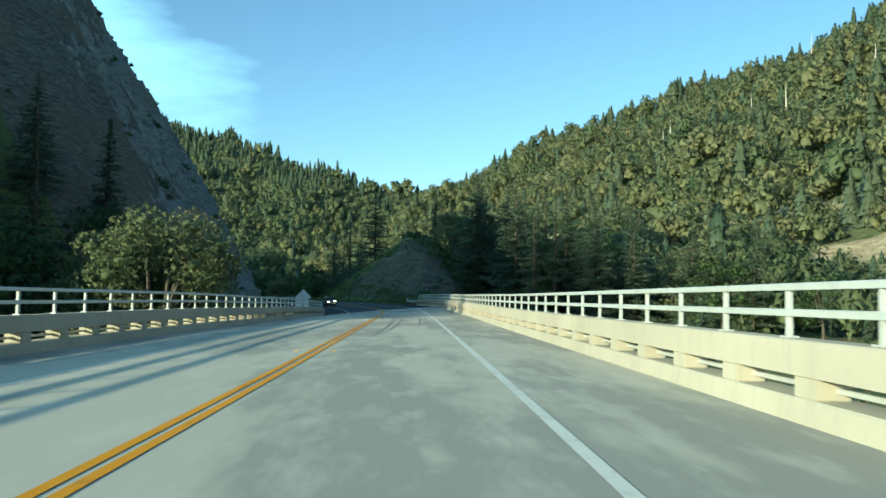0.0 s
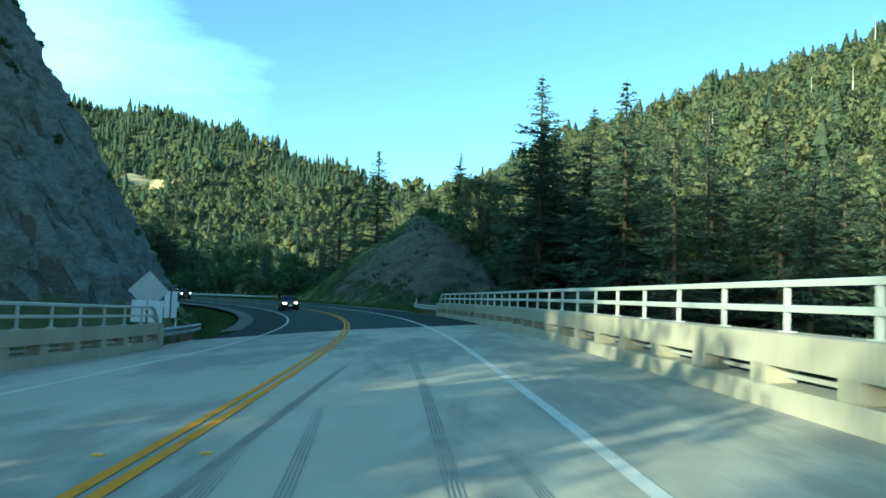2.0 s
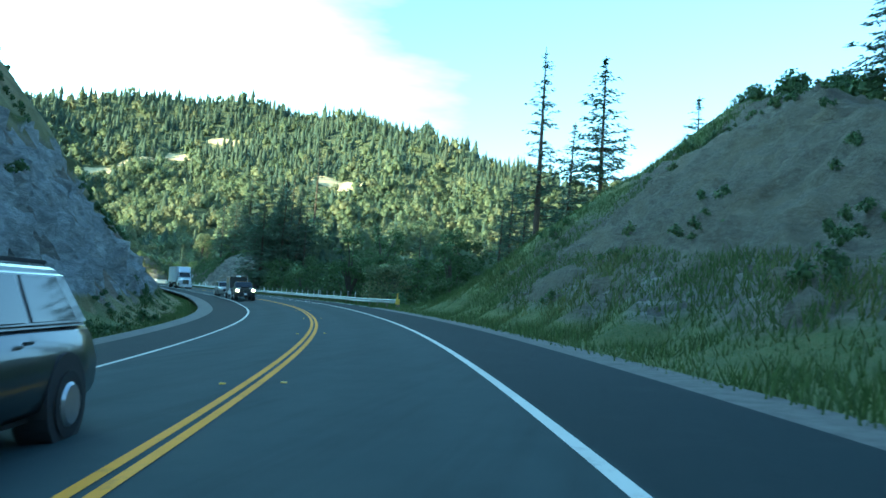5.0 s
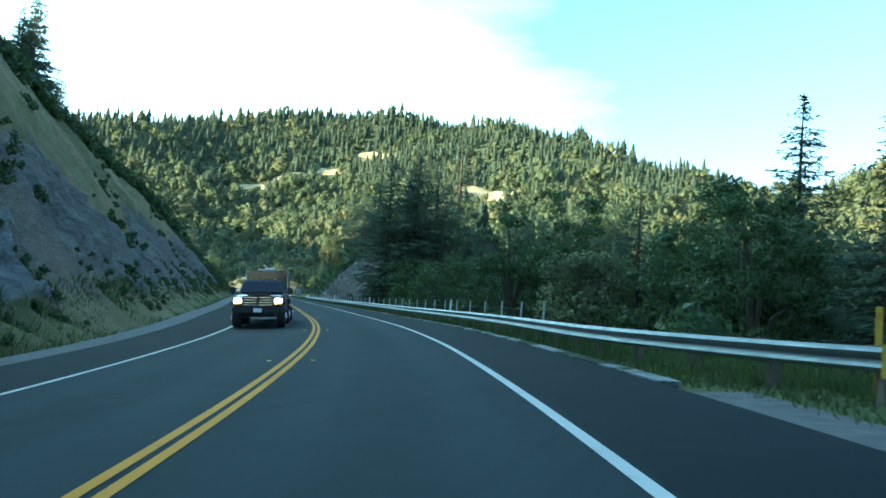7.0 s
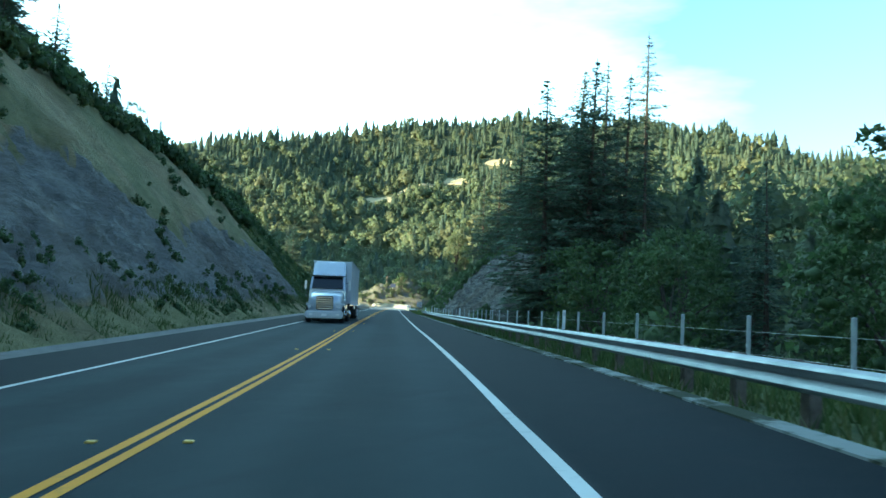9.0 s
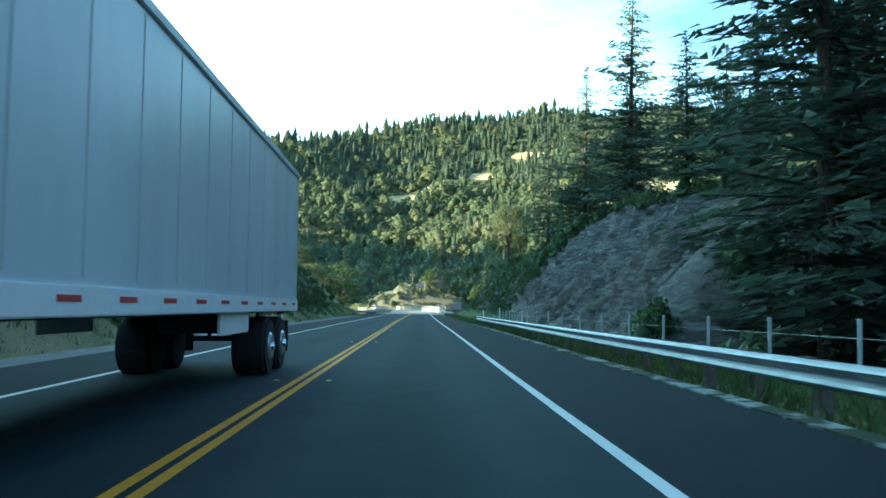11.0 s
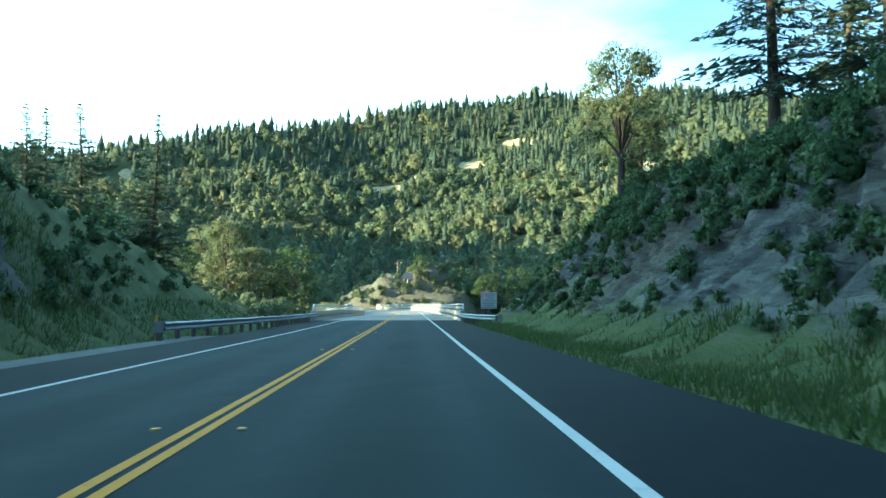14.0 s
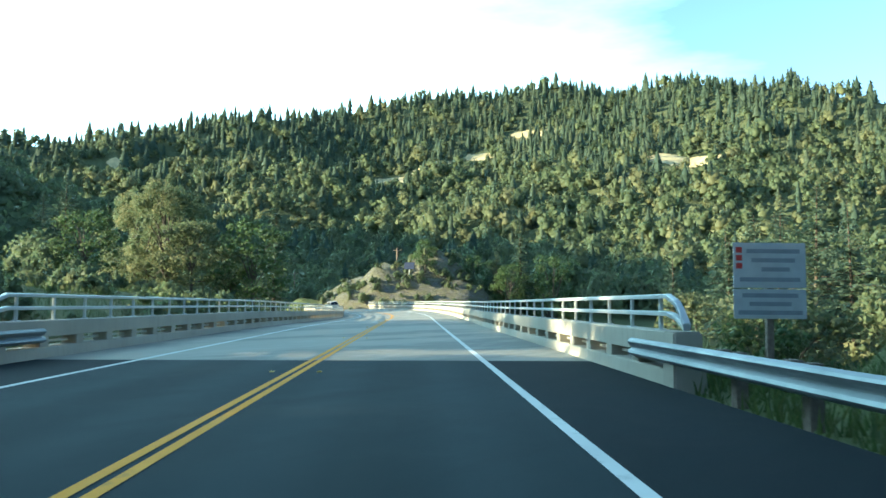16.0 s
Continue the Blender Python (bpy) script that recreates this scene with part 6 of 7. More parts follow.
def vehicle(name, label, paint, m, length, width, height, hood, belt, lit, van=False):
    """The nose points along -y."""
    car = thing(name, label, "car", m=m)
    w, y0, y1 = width / 2, -length / 2, length / 2
    nose = y0 + 0.30 * length if not van else y0 + 0.2 * length
    back = y1 - 0.03 * length
    cowl = belt - 0.02
    body = loft([ring(y0, w - 0.20, 0.40, hood - 0.20, 0.03), ring(y0 + 0.06, w - 0.09, 0.34, hood - 0.08, 0.04), ring(y0 + 0.22, w - 0.03, 0.30, hood - 0.03, 0.05), ring(y0 + 0.6, w, 0.29, hood, 0.06), ring(nose - 0.2, w, 0.28, (hood + cowl) / 2, 0.06), ring(nose, w, 0.28, belt, 0.06),
                 ring(0.3, w + 0.01, 0.28, belt, 0.05), ring(back - 0.4, w, 0.28, belt, 0.06), ring(back, w - 0.03, 0.32, belt, 0.07), ring(y1, w - 0.12, 0.42, belt - 0.10, 0.07)])
    bmesh.ops.bevel(body, geom=[e for e in body.edges if len(e.link_faces) == 2 and e.calc_face_angle(0) > 0.5], offset=0.03, segments=2, affect="EDGES")
    body = part("body", body, paint, car, smooth_faces=True)
    rake = 0.62 if not van else 0.3
    cab = loft([[(sx * a, y, z) for sx, a, y, z in ((1, w - 0.08, nose - 0.1, belt - 0.02), (1, w - 0.06, back - 0.15, belt - 0.02), (-1, w - 0.06, back - 0.15, belt - 0.02), (-1, w - 0.08, nose - 0.1, belt - 0.02))],
                [(sx * a, y, z) for sx, a, y, z in ((1, w - 0.22, nose + rake, height - 0.06), (1, w - 0.22, back - 0.42, height - 0.06), (-1, w - 0.22, back - 0.42, height - 0.06), (-1, w - 0.22, nose + rake, height - 0.06))],
                [(sx * a, y, z) for sx, a, y, z in ((1, w - 0.32, nose + rake + 0.14, height), (1, w - 0.32, back - 0.55, height), (-1, w - 0.32, back - 0.55, height), (-1, w - 0.32, nose + rake + 0.14, height))]])
    bmesh.ops.bevel(cab, geom=[e for e in cab.edges if len(e.link_faces) == 2 and e.calc_face_angle(0) > 0.5], offset=0.035, segments=2, affect="EDGES")
    cabin = part("cabin", cab, paint, car)
    for sx in (1, -1):
        part("roof_rail", box_bm(0.04, (back - nose) * 0.55, 0.035, (sx * (w - 0.36), (nose + back) / 2 + 0.2, height + 0.03), 0.01), M_BLACK, cabin)
    hgt = height - 0.06 - belt

    def pane(nm, pts):
        bm = bmesh.new()
        bm.faces.new([bm.verts.new(p) for p in pts])
        got = bmesh.ops.extrude_face_region(bm, geom=bm.faces[:])
        c = sum((Vector(p) for p in pts), Vector()) / len(pts)
        out = Vector((c.x, c.y - 0.2, 0)).normalized() * 0.012
        bmesh.ops.translate(bm, verts=[v for v in got["geom"] if isinstance(v, bmesh.types.BMVert)], vec=out)
        bmesh.ops.recalc_face_normals(bm, faces=bm.faces)
        part(nm, bm, M_GLASS, cabin)

    def on_front(x, k, lift=0.012):
        y = nose - 0.1 + (rake + 0.1) * k
        return (x, y - lift, belt - 0.02 + (hgt + 0.02) * k + lift * 0.5)
    pane("windscreen", [on_front(-(w - 0.17), 0.07), on_front(w - 0.17, 0.07), on_front(w - 0.30, 0.93), on_front(-(w - 0.30), 0.93)])
    for sx in (1, -1):
        def on_side(y, k):
            return (sx * (w - 0.075 - 0.15 * k + 0.008), y, belt + hgt * k)
        ya, yb, yc = nose + 0.22, (nose + back) / 2 + 0.1, back - 0.45
        pane("front_side_window", [on_side(ya, 0.08), on_side(yb - 0.05, 0.08), on_side(yb - 0.05, 0.9), on_side(ya + rake * 0.62, 0.9)])
        pane("rear_side_window", [on_side(yb + 0.05, 0.08), on_side(yc, 0.08), on_side(yc - 0.2, 0.9), on_side(yb + 0.05, 0.9)])
        part("mirror", box_bm(0.20, 0.10, 0.15, (sx * (w + 0.10), nose + 0.25, belt + 0.12), 0.03), paint, car)
        part("headlight", box_bm(0.40, 0.16, 0.16, (sx * (w - 0.36), y0 + 0.05, hood - 0.23), 0.03), M_LIT if lit else M_LAMP, car)
        part("indicator", box_bm(0.13, 0.20, 0.13, (sx * (w - 0.13), y0 + 0.13, hood - 0.23), 0.03), M_AMBER, car)
        part("door_handle", box_bm(0.03, 0.16, 0.03, (sx * (w + 0.005), yb - 0.2, belt - 0.12), 0.008), paint, car)
    grille = part("grille", box_bm(width * 0.46, 0.06, 0.26, (0, y0 - 0.01, hood - 0.34), 0.025), M_BLACK, car)
    part("grille_bar", box_bm(width * 0.52, 0.03, 0.035, (0, y0 - 0.04, hood - 0.19), 0.008), M_CHROME, grille)
    part("grille_bar", box_bm(width * 0.44, 0.02, 0.03, (0, y0 - 0.05, hood - 0.34), 0.008), M_CHROME if lit else M_BLACK, grille)
    part("front_bumper", box_bm(width - 0.10, 0.30, 0.24, (0, y0 + 0.05, 0.50), 0.06), paint if not lit else M_BLACK, car)
    part("number_plate", box_bm(0.32, 0.015, 0.15, (0, y0 - 0.11, 0.50)), M_SIGNWHITE, car)
    part("underbody", box_bm(width - 0.30, length - 0.8, 0.2, (0, 0, 0.33)), M_BLACK, car)
    wr = 0.20 * height + 0.02
    for yy in (y0 + 0.19 * length, y1 - 0.21 * length):
        for sx in (1, -1):
            bm = bmesh.new()
            bmesh.ops.create_cone(bm, cap_ends=True, segments=24, radius1=wr, radius2=wr, depth=0.23, matrix=Matrix.Rotation(radians(90), 4, "Y"))
            bmesh.ops.bevel(bm, geom=[e for e in bm.edges if len(e.link_faces) == 2 and e.calc_face_angle(0) > 1.0], offset=0.04, segments=2, affect="EDGES")
            arch = bmesh.new()
            bmesh.ops.create_cone(arch, cap_ends=True, segments=24, radius1=wr + 0.09, radius2=wr + 0.09, depth=0.30, matrix=Matrix.Translation((sx * (w - 0.14), yy, wr + 0.03)) @ Matrix.Rotation(radians(90), 4, "Y"))
            part("wheel_arch", arch, M_BLACK, body)
            wheel = part("wheel", bm, M_TYRE, car, m=Matrix.Translation((sx * (w - 0.085), yy, wr)))
            bm = bmesh.new()
            bmesh.ops.create_cone(bm, cap_ends=True, segments=20, radius1=0.22, radius2=0.17, depth=0.05, matrix=Matrix.Translation((sx * 0.115, 0, 0)) @ Matrix.Rotation(radians(90 * sx), 4, "Y"))
            part("rim", bm, M_RIM, wheel)
    return car


def in_lane(s, u):
    """A pose resting on the banked road, nose towards the walk's start."""
    h = math.degrees(float(np.interp(s, S_AX, HEAD)))
    return pose(*road(s, u, 0.004), 0, 0, h) @ pose(0, 0, 0, 0, -math.degrees(float(np.interp(s, S_AX, BANK))), 0)


vehicle("dark_crossover", "black crossover with a chrome grille bar and lit headlamps", car_paint("black_paint", (0.014, 0.017, 0.019)), in_lane(144.5, -1.75), 4.5, 1.80, 1.55, 1.0, 1.02, True)
vehicle("silver_suv", "silver-grey full-size suv with a dark grille", car_paint("silver_paint", (0.26, 0.29, 0.29)), in_lane(244.5, -2.25), 5.1, 1.95, 1.82, 1.10, 1.17, False)
vehicle("white_van", "small white van far along the bridge", car_paint("white_paint", (0.7, 0.71, 0.70)), in_lane(606, -1.8), 4.8, 1.95, 2.0, 1.15, 1.2, False, True)

def wheel_at(parent, x, y, r, wide, rim, m_rim, sub=True):
    """A tyre with rounded shoulders, a dished rim and a hub, turned to the side that x names."""
    sx = 1 if x > 0 else -1
    bm = bmesh.new()
    bmesh.ops.create_cone(bm, cap_ends=True, segments=28, radius1=r, radius2=r, depth=wide, matrix=Matrix.Rotation(radians(90), 4, "Y"))
    bmesh.ops.bevel(bm, geom=[e for e in bm.edges if len(e.link_faces) == 2 and e.calc_face_angle(0) > 1.0], offset=0.05, segments=3, affect="EDGES")
    wheel = part("wheel", bm, M_TYRE, parent, m=Matrix.Translation((x, y, r)))
    bm = bmesh.new()
    bmesh.ops.create_cone(bm, cap_ends=True, segments=24, radius1=rim, radius2=rim * 0.72, depth=0.07, matrix=Matrix.Translation((sx * wide / 2, 0, 0)) @ Matrix.Rotation(radians(90 * sx), 4, "Y"))
    part("rim", bm, m_rim, wheel)
    bm = bmesh.new()
    bmesh.ops.create_cone(bm, cap_ends=True, segments=14, radius1=rim * 0.3, radius2=rim * 0.24, depth=0.10, matrix=Matrix.Translation((sx * (wide / 2 + 0.03), 0, 0)) @ Matrix.Rotation(radians(90 * sx), 4, "Y"))
    part("hub", bm, M_CHROME, wheel)
    return wheel


def soften(bm, offset, angle=0.5, segments=2):
    bmesh.ops.bevel(bm, geom=[e for e in bm.edges if len(e.link_faces) == 2 and e.calc_face_angle(0) > angle], offset=offset, segments=segments, affect="EDGES")
    return bm


def quad_prism(lower, upper):
    """A closed solid between two rectangles (x half, y0, y1, z)."""
    def ring4(h, y0, y1, z):
        return [(h, y0, z), (h, y1, z), (-h, y1, z), (-h, y0, z)]
    return loft([ring4(*lower), ring4(*upper)])


def glass_pane(name, pts, out, parent):
    bm = bmesh.new()
    bm.faces.new([bm.verts.new(p) for p in pts])
    got = bmesh.ops.extrude_face_region(bm, geom=bm.faces[:])
    bmesh.ops.translate(bm, verts=[v for v in got["geom"] if isinstance(v, bmesh.types.BMVert)], vec=out)
    bmesh.ops.recalc_face_normals(bm, faces=bm.faces)
    return part(name, bm, M_GLASS, parent)


def pickup(m):
    """A tall dark crew-cab pickup, nose along -y, the front bumper at y = 0."""
    paint = car_paint("charcoal_paint", (0.030, 0.034, 0.040))
    truck = thing("pickup_truck", "dark charcoal lifted crew-cab pickup with its headlamps lit", "pickup truck", m=m)
    w = 1.0
    body = loft([ring(0.10, w - 0.14, 0.72, 1.18, 0.04), ring(0.20, w - 0.06, 0.66, 1.27, 0.05), ring(0.55, w - 0.02, 0.64, 1.32, 0.06), ring(1.45, w, 0.62, 1.36, 0.06), ring(1.75, w, 0.60, 1.38, 0.06),
                 ring(4.05, w, 0.60, 1.40, 0.06), ring(4.12, w, 0.62, 1.40, 0.05), ring(5.75, w - 0.01, 0.64, 1.40, 0.05), ring(5.85, w - 0.05, 0.70, 1.36, 0.05)])
    body = part("body", soften(body, 0.03), paint, truck, smooth_faces=True)
    part("bonnet_bulge", soften(box_bm(0.95, 1.15, 0.09, (0, 0.98, 1.36)), 0.04), paint, body)
    part("bed_floor", box_bm(1.6, 1.55, 0.02, (0, 4.92, 1.415)), M_BLACK, body)
    cab = loft([[(sx * a, y, 1.37) for sx, a, y in ((1, 0.93, 1.70), (1, 0.93, 4.05), (-1, 0.93, 4.05), (-1, 0.93, 1.70))],
                [(sx * a, y, 1.90) for sx, a, y in ((1, 0.80, 2.38), (1, 0.80, 3.92), (-1, 0.80, 3.92), (-1, 0.80, 2.38))],
                [(sx * a, y, 1.99) for sx, a, y in ((1, 0.68, 2.52), (1, 0.68, 3.80), (-1, 0.68, 3.80), (-1, 0.68, 2.52))]])
    cabin = part("cab", soften(cab, 0.04), paint, truck)
    glass_pane("windscreen", [(-0.84, 1.74, 1.42), (0.84, 1.74, 1.42), (0.72, 2.32, 1.87), (-0.72, 2.32, 1.87)], Vector((0, -0.03, 0.03)), cabin)
    for sx in (1, -1):
        for nm, y0, y1, y2, y3 in (("front_side_window", 2.02, 2.92, 2.92, 2.50), ("rear_side_window", 3.0, 3.88, 3.80, 3.0)):
            glass_pane(nm, [(sx * 0.925, y0, 1.42), (sx * 0.925, y1, 1.42), (sx * 0.815, y2, 1.87), (sx * 0.815, y3, 1.87)], Vector((sx * 0.015, 0, 0.004)), cabin)
        part("door_handle", box_bm(0.03, 0.18, 0.035, (sx * 1.0, 2.75, 1.18), 0.008), M_CHROME, truck)
        mirror = part("mirror", soften(box_bm(0.22, 0.12, 0.30, (sx * 1.17, 2.0, 1.50)), 0.035), M_BLACK, truck)
        part("mirror_arm", box_bm(0.16, 0.05, 0.04, (sx * 1.0, 2.0, 1.44)), M_BLACK, mirror)
        part("headlight", soften(box_bm(0.30, 0.14, 0.20, (sx * 0.80, 0.10, 1.10)), 0.03), M_LIT, truck)
        part("indicator", soften(box_bm(0.30, 0.12, 0.06, (sx * 0.80, 0.11, 0.96)), 0.015), M_AMBER, truck)
        part("running_board", soften(box_bm(0.14, 2.2, 0.05, (sx * 0.99, 2.85, 0.52)), 0.015), M_CHROME, truck)
        part("fender_flare", soften(box_bm(0.10, 1.15, 0.10, (sx * 1.01, 1.02, 1.02)), 0.03), M_BLACK, truck)
        part("rear_fender", soften(box_bm(0.20, 1.25, 0.42, (sx * 1.02, 4.75, 1.08)), 0.09, 0.5, 3), paint, truck)
        for y in (1.02, 4.75):
            bm = bmesh.new()
            bmesh.ops.create_cone(bm, cap_ends=True, segments=24, radius1=0.52, radius2=0.52, depth=0.30, matrix=Matrix.Translation((sx * 0.86, y, 0.52)) @ Matrix.Rotation(radians(90), 4, "Y"))
            part("wheel_arch", bm, M_BLACK, body)
            wheel_at(truck, sx * 0.90, y, 0.43, 0.30, 0.23, M_RIM)
    grille = part("grille", soften(box_bm(1.18, 0.08, 0.42, (0, 0.08, 1.08)), 0.03), M_BLACK, truck)
    for z in (0.93, 1.03, 1.13, 1.23):
        part("grille_bar", box_bm(1.10, 0.02, 0.025, (0, 0.03, z)), M_CHROME, grille)
    part("grille_bar", box_bm(0.10, 0.03, 0.40, (0, 0.03, 1.08)), M_BLACK, grille)
    part("front_bumper", soften(box_bm(1.98, 0.22, 0.26, (0, 0.04, 0.72)), 0.05), M_BLACK, truck)
    part("number_plate", box_bm(0.32, 0.012, 0.15, (0, -0.08, 0.72)), M_SIGNWHITE, truck)
    for x in (-0.52, -0.26, 0, 0.26, 0.52):
        part("cab_lamp", soften(box_bm(0.11, 0.10, 0.05, (x, 2.52, 2.01)), 0.015), M_AMBER, cabin)
    part("underbody", box_bm(1.3, 5.2, 0.25, (0, 2.9, 0.58)), M_BLACK, truck)


def box_trailer(m):
    """A small enclosed cargo trailer, tongue along -y from y = 0."""
    skin = car_paint("black_trailer_skin", (0.022, 0.024, 0.028))
    t = thing("cargo_trailer", "black enclosed cargo trailer with a pale stone guard", "trailer", m=m)
    part("box", soften(box_bm(1.95, 3.7, 1.95, (0, 2.85, 1.50)), 0.05), skin, t)
    part("stone_guard", soften(box_bm(1.90, 0.03, 0.62, (0, 0.985, 0.86)), 0.01), M_SIGNWHITE, t)
    part("roof_vent", soften(box_bm(0.52, 0.42, 0.16, (0.1, 1.75, 2.54)), 0.05), M_SIGNWHITE, t)
    for sx in (1, -1):
        part("side_skirt", soften(box_bm(0.03, 1.1, 0.42, (sx * 0.985, 1.58, 0.76)), 0.01), M_SIGNWHITE, t)
        part("edge_trim", soften(box_bm(0.05, 3.72, 0.05, (sx * 0.975, 2.85, 2.475)), 0.015), M_ALU, t)
        part("corner_trim", soften(box_bm(0.05, 0.05, 1.9, (sx * 0.975, 1.005, 1.50)), 0.015), M_ALU, t)
        part("fender", soften(box_bm(0.26, 0.95, 0.06, (sx * 1.06, 3.3, 0.80)), 0.02), M_ALU, t)
        part("marker_lamp", box_bm(0.09, 0.03, 0.05, (sx * 0.86, 0.985, 2.40), 0.01), M_AMBER, t)
        part("tail_lamp", box_bm(0.10, 0.03, 0.18, (sx * 0.86, 4.715, 0.80), 0.01), M_SIGNRED, t)
        wheel_at(t, sx * 1.08, 3.3, 0.36, 0.22, 0.2, M_RIM)
        bm = box_bm(0.07, 1.35, 0.08, (0, 0, 0))
        bmesh.ops.transform(bm, matrix=Matrix.Translation((sx * 0.30, 0.45, 0.52)) @ Matrix.Rotation(radians(sx * 24), 4, "Z"), verts=bm.verts)
        part("tongue", bm, M_BLACK, t)
    part("jack", post_bm(0.04, 0.85, 10, 0.2), M_ALU, t, m=Matrix.Translation((0, 0.18, 0)))
    part("chassis", box_bm(1.8, 3.7, 0.12, (0, 2.85, 0.50)), M_BLACK, t)
    part("rear_door_bar", box_bm(0.04, 0.04, 1.7, (0.12, 4.72, 1.50), 0.01), M_ALU, t)


def tractor(m):
    """A long-haul tractor unit, nose along -y from y = 0."""
    paint = car_paint("pale_blue_white_paint", (0.55, 0.60, 0.63))
    t = thing("lorry_tractor", "pale blue-white sleeper tractor unit coupled to a trailer", "lorry", m=m)
    hood = loft([ring(0.15, 0.88, 0.72, 1.55, 0.10, 0.16), ring(0.35, 1.02, 0.66, 1.70, 0.12, 0.18), ring(1.30, 1.10, 0.64, 1.88, 0.14, 0.18), ring(2.05, 1.14, 0.62, 2.02, 0.12, 0.16)])
    part("hood", soften(hood, 0.04), paint, t, smooth_faces=True)
    cab = part("cab", soften(quad_prism((1.16, 2.0, 5.2, 0.75), (1.14, 2.05, 5.2, 2.05)), 0.05), paint, t)
    part("upper_cab", soften(quad_prism((1.14, 2.05, 5.2, 2.04), (1.06, 2.75, 5.2, 2.95)), 0.06), paint, cab)
    part("roof_fairing", soften(quad_prism((1.06, 2.80, 5.2, 2.94), (1.0, 4.3, 5.2, 3.95)), 0.10, 0.4, 3), paint, cab)
    glass_pane("windscreen", [(-0.98, 2.10, 2.12), (0.98, 2.10, 2.12), (0.92, 2.66, 2.82), (-0.92, 2.66, 2.82)], Vector((0, -0.04, 0.03)), cab)
    part("sun_visor", soften(box_bm(1.96, 0.28, 0.05, (0, 2.62, 2.93)), 0.015), M_BLACK, cab)
    grille = part("grille", soften(box_bm(1.05, 0.10, 0.85, (0, 0.14, 1.22)), 0.05), M_BLACK, t)
    for k in range(6):
        part("grille_bar", box_bm(0.98, 0.025, 0.045, (0, 0.07, 0.88 + 0.135 * k), 0.008), M_CHROME, grille)
    part("front_bumper", soften(box_bm(2.30, 0.35, 0.46, (0, 0.16, 0.52)), 0.08, 0.5, 3), paint, t)
    part("number_plate", box_bm(0.32, 0.015, 0.15, (0, -0.03, 0.50)), M_SIGNWHITE, t)
    for x in (-0.7, -0.35, 0, 0.35, 0.7):
        part("marker_lamp", soften(box_bm(0.12, 0.08, 0.06, (x, 2.95, 3.03)), 0.02), M_AMBER, cab)
    for sx in (1, -1):
        part("headlight", soften(box_bm(0.42, 0.18, 0.26, (sx * 0.82, 0.24, 1.02)), 0.05), M_LAMP, t)
        part("fog_lamp", soften(box_bm(0.24, 0.06, 0.14, (sx * 0.82, 0.0, 0.52)), 0.02), M_LAMP, t)
        glass_pane("side_window", [(sx * 1.15, 2.25, 2.10), (sx * 1.15, 3.15, 2.10), (sx * 1.085, 3.15, 2.78), (sx * 1.085, 2.75, 2.78)], Vector((sx * 0.015, 0, 0.002)), cab)
        mirror = part("mirror", soften(box_bm(0.16, 0.14, 0.55, (sx * 1.38, 2.2, 2.35)), 0.04), paint, t)
        part("mirror_arm", box_bm(0.24, 0.04, 0.04, (sx * 1.24, 2.2, 2.50), 0.01), M_BLACK, mirror)
        bm = bmesh.new()
        bmesh.ops.create_cone(bm, cap_ends=True, segments=24, radius1=0.32, radius2=0.32, depth=1.7, matrix=Matrix.Translation((sx * 0.95, 3.7, 0.66)) @ Matrix.Rotation(radians(90), 4, "X"))
        part("fuel_tank", soften(bm, 0.05, 1.0), M_CHROME, t)
        part("step", box_bm(0.22, 0.6, 0.05, (sx * 1.10, 2.45, 0.50), 0.01), M_ALU, t)
        part("fender", soften(box_bm(0.36, 1.15, 0.14, (sx * 1.02, 1.15, 1.13)), 0.06, 0.5, 3), paint, t)
        wheel_at(t, sx * 1.02, 1.15, 0.51, 0.30, 0.29, M_CHROME)
        for y in (5.9, 7.2):
            wheel_at(t, sx * 0.95, y, 0.51, 0.56, 0.29, M_CHROME)
    part("chassis", box_bm(0.86, 7.6, 0.26, (0, 4.1, 0.80)), M_BLACK, t)
    part("fifth_wheel", soften(box_bm(0.9, 0.9, 0.10, (0, 6.5, 1.06)), 0.03), M_BLACK, t)


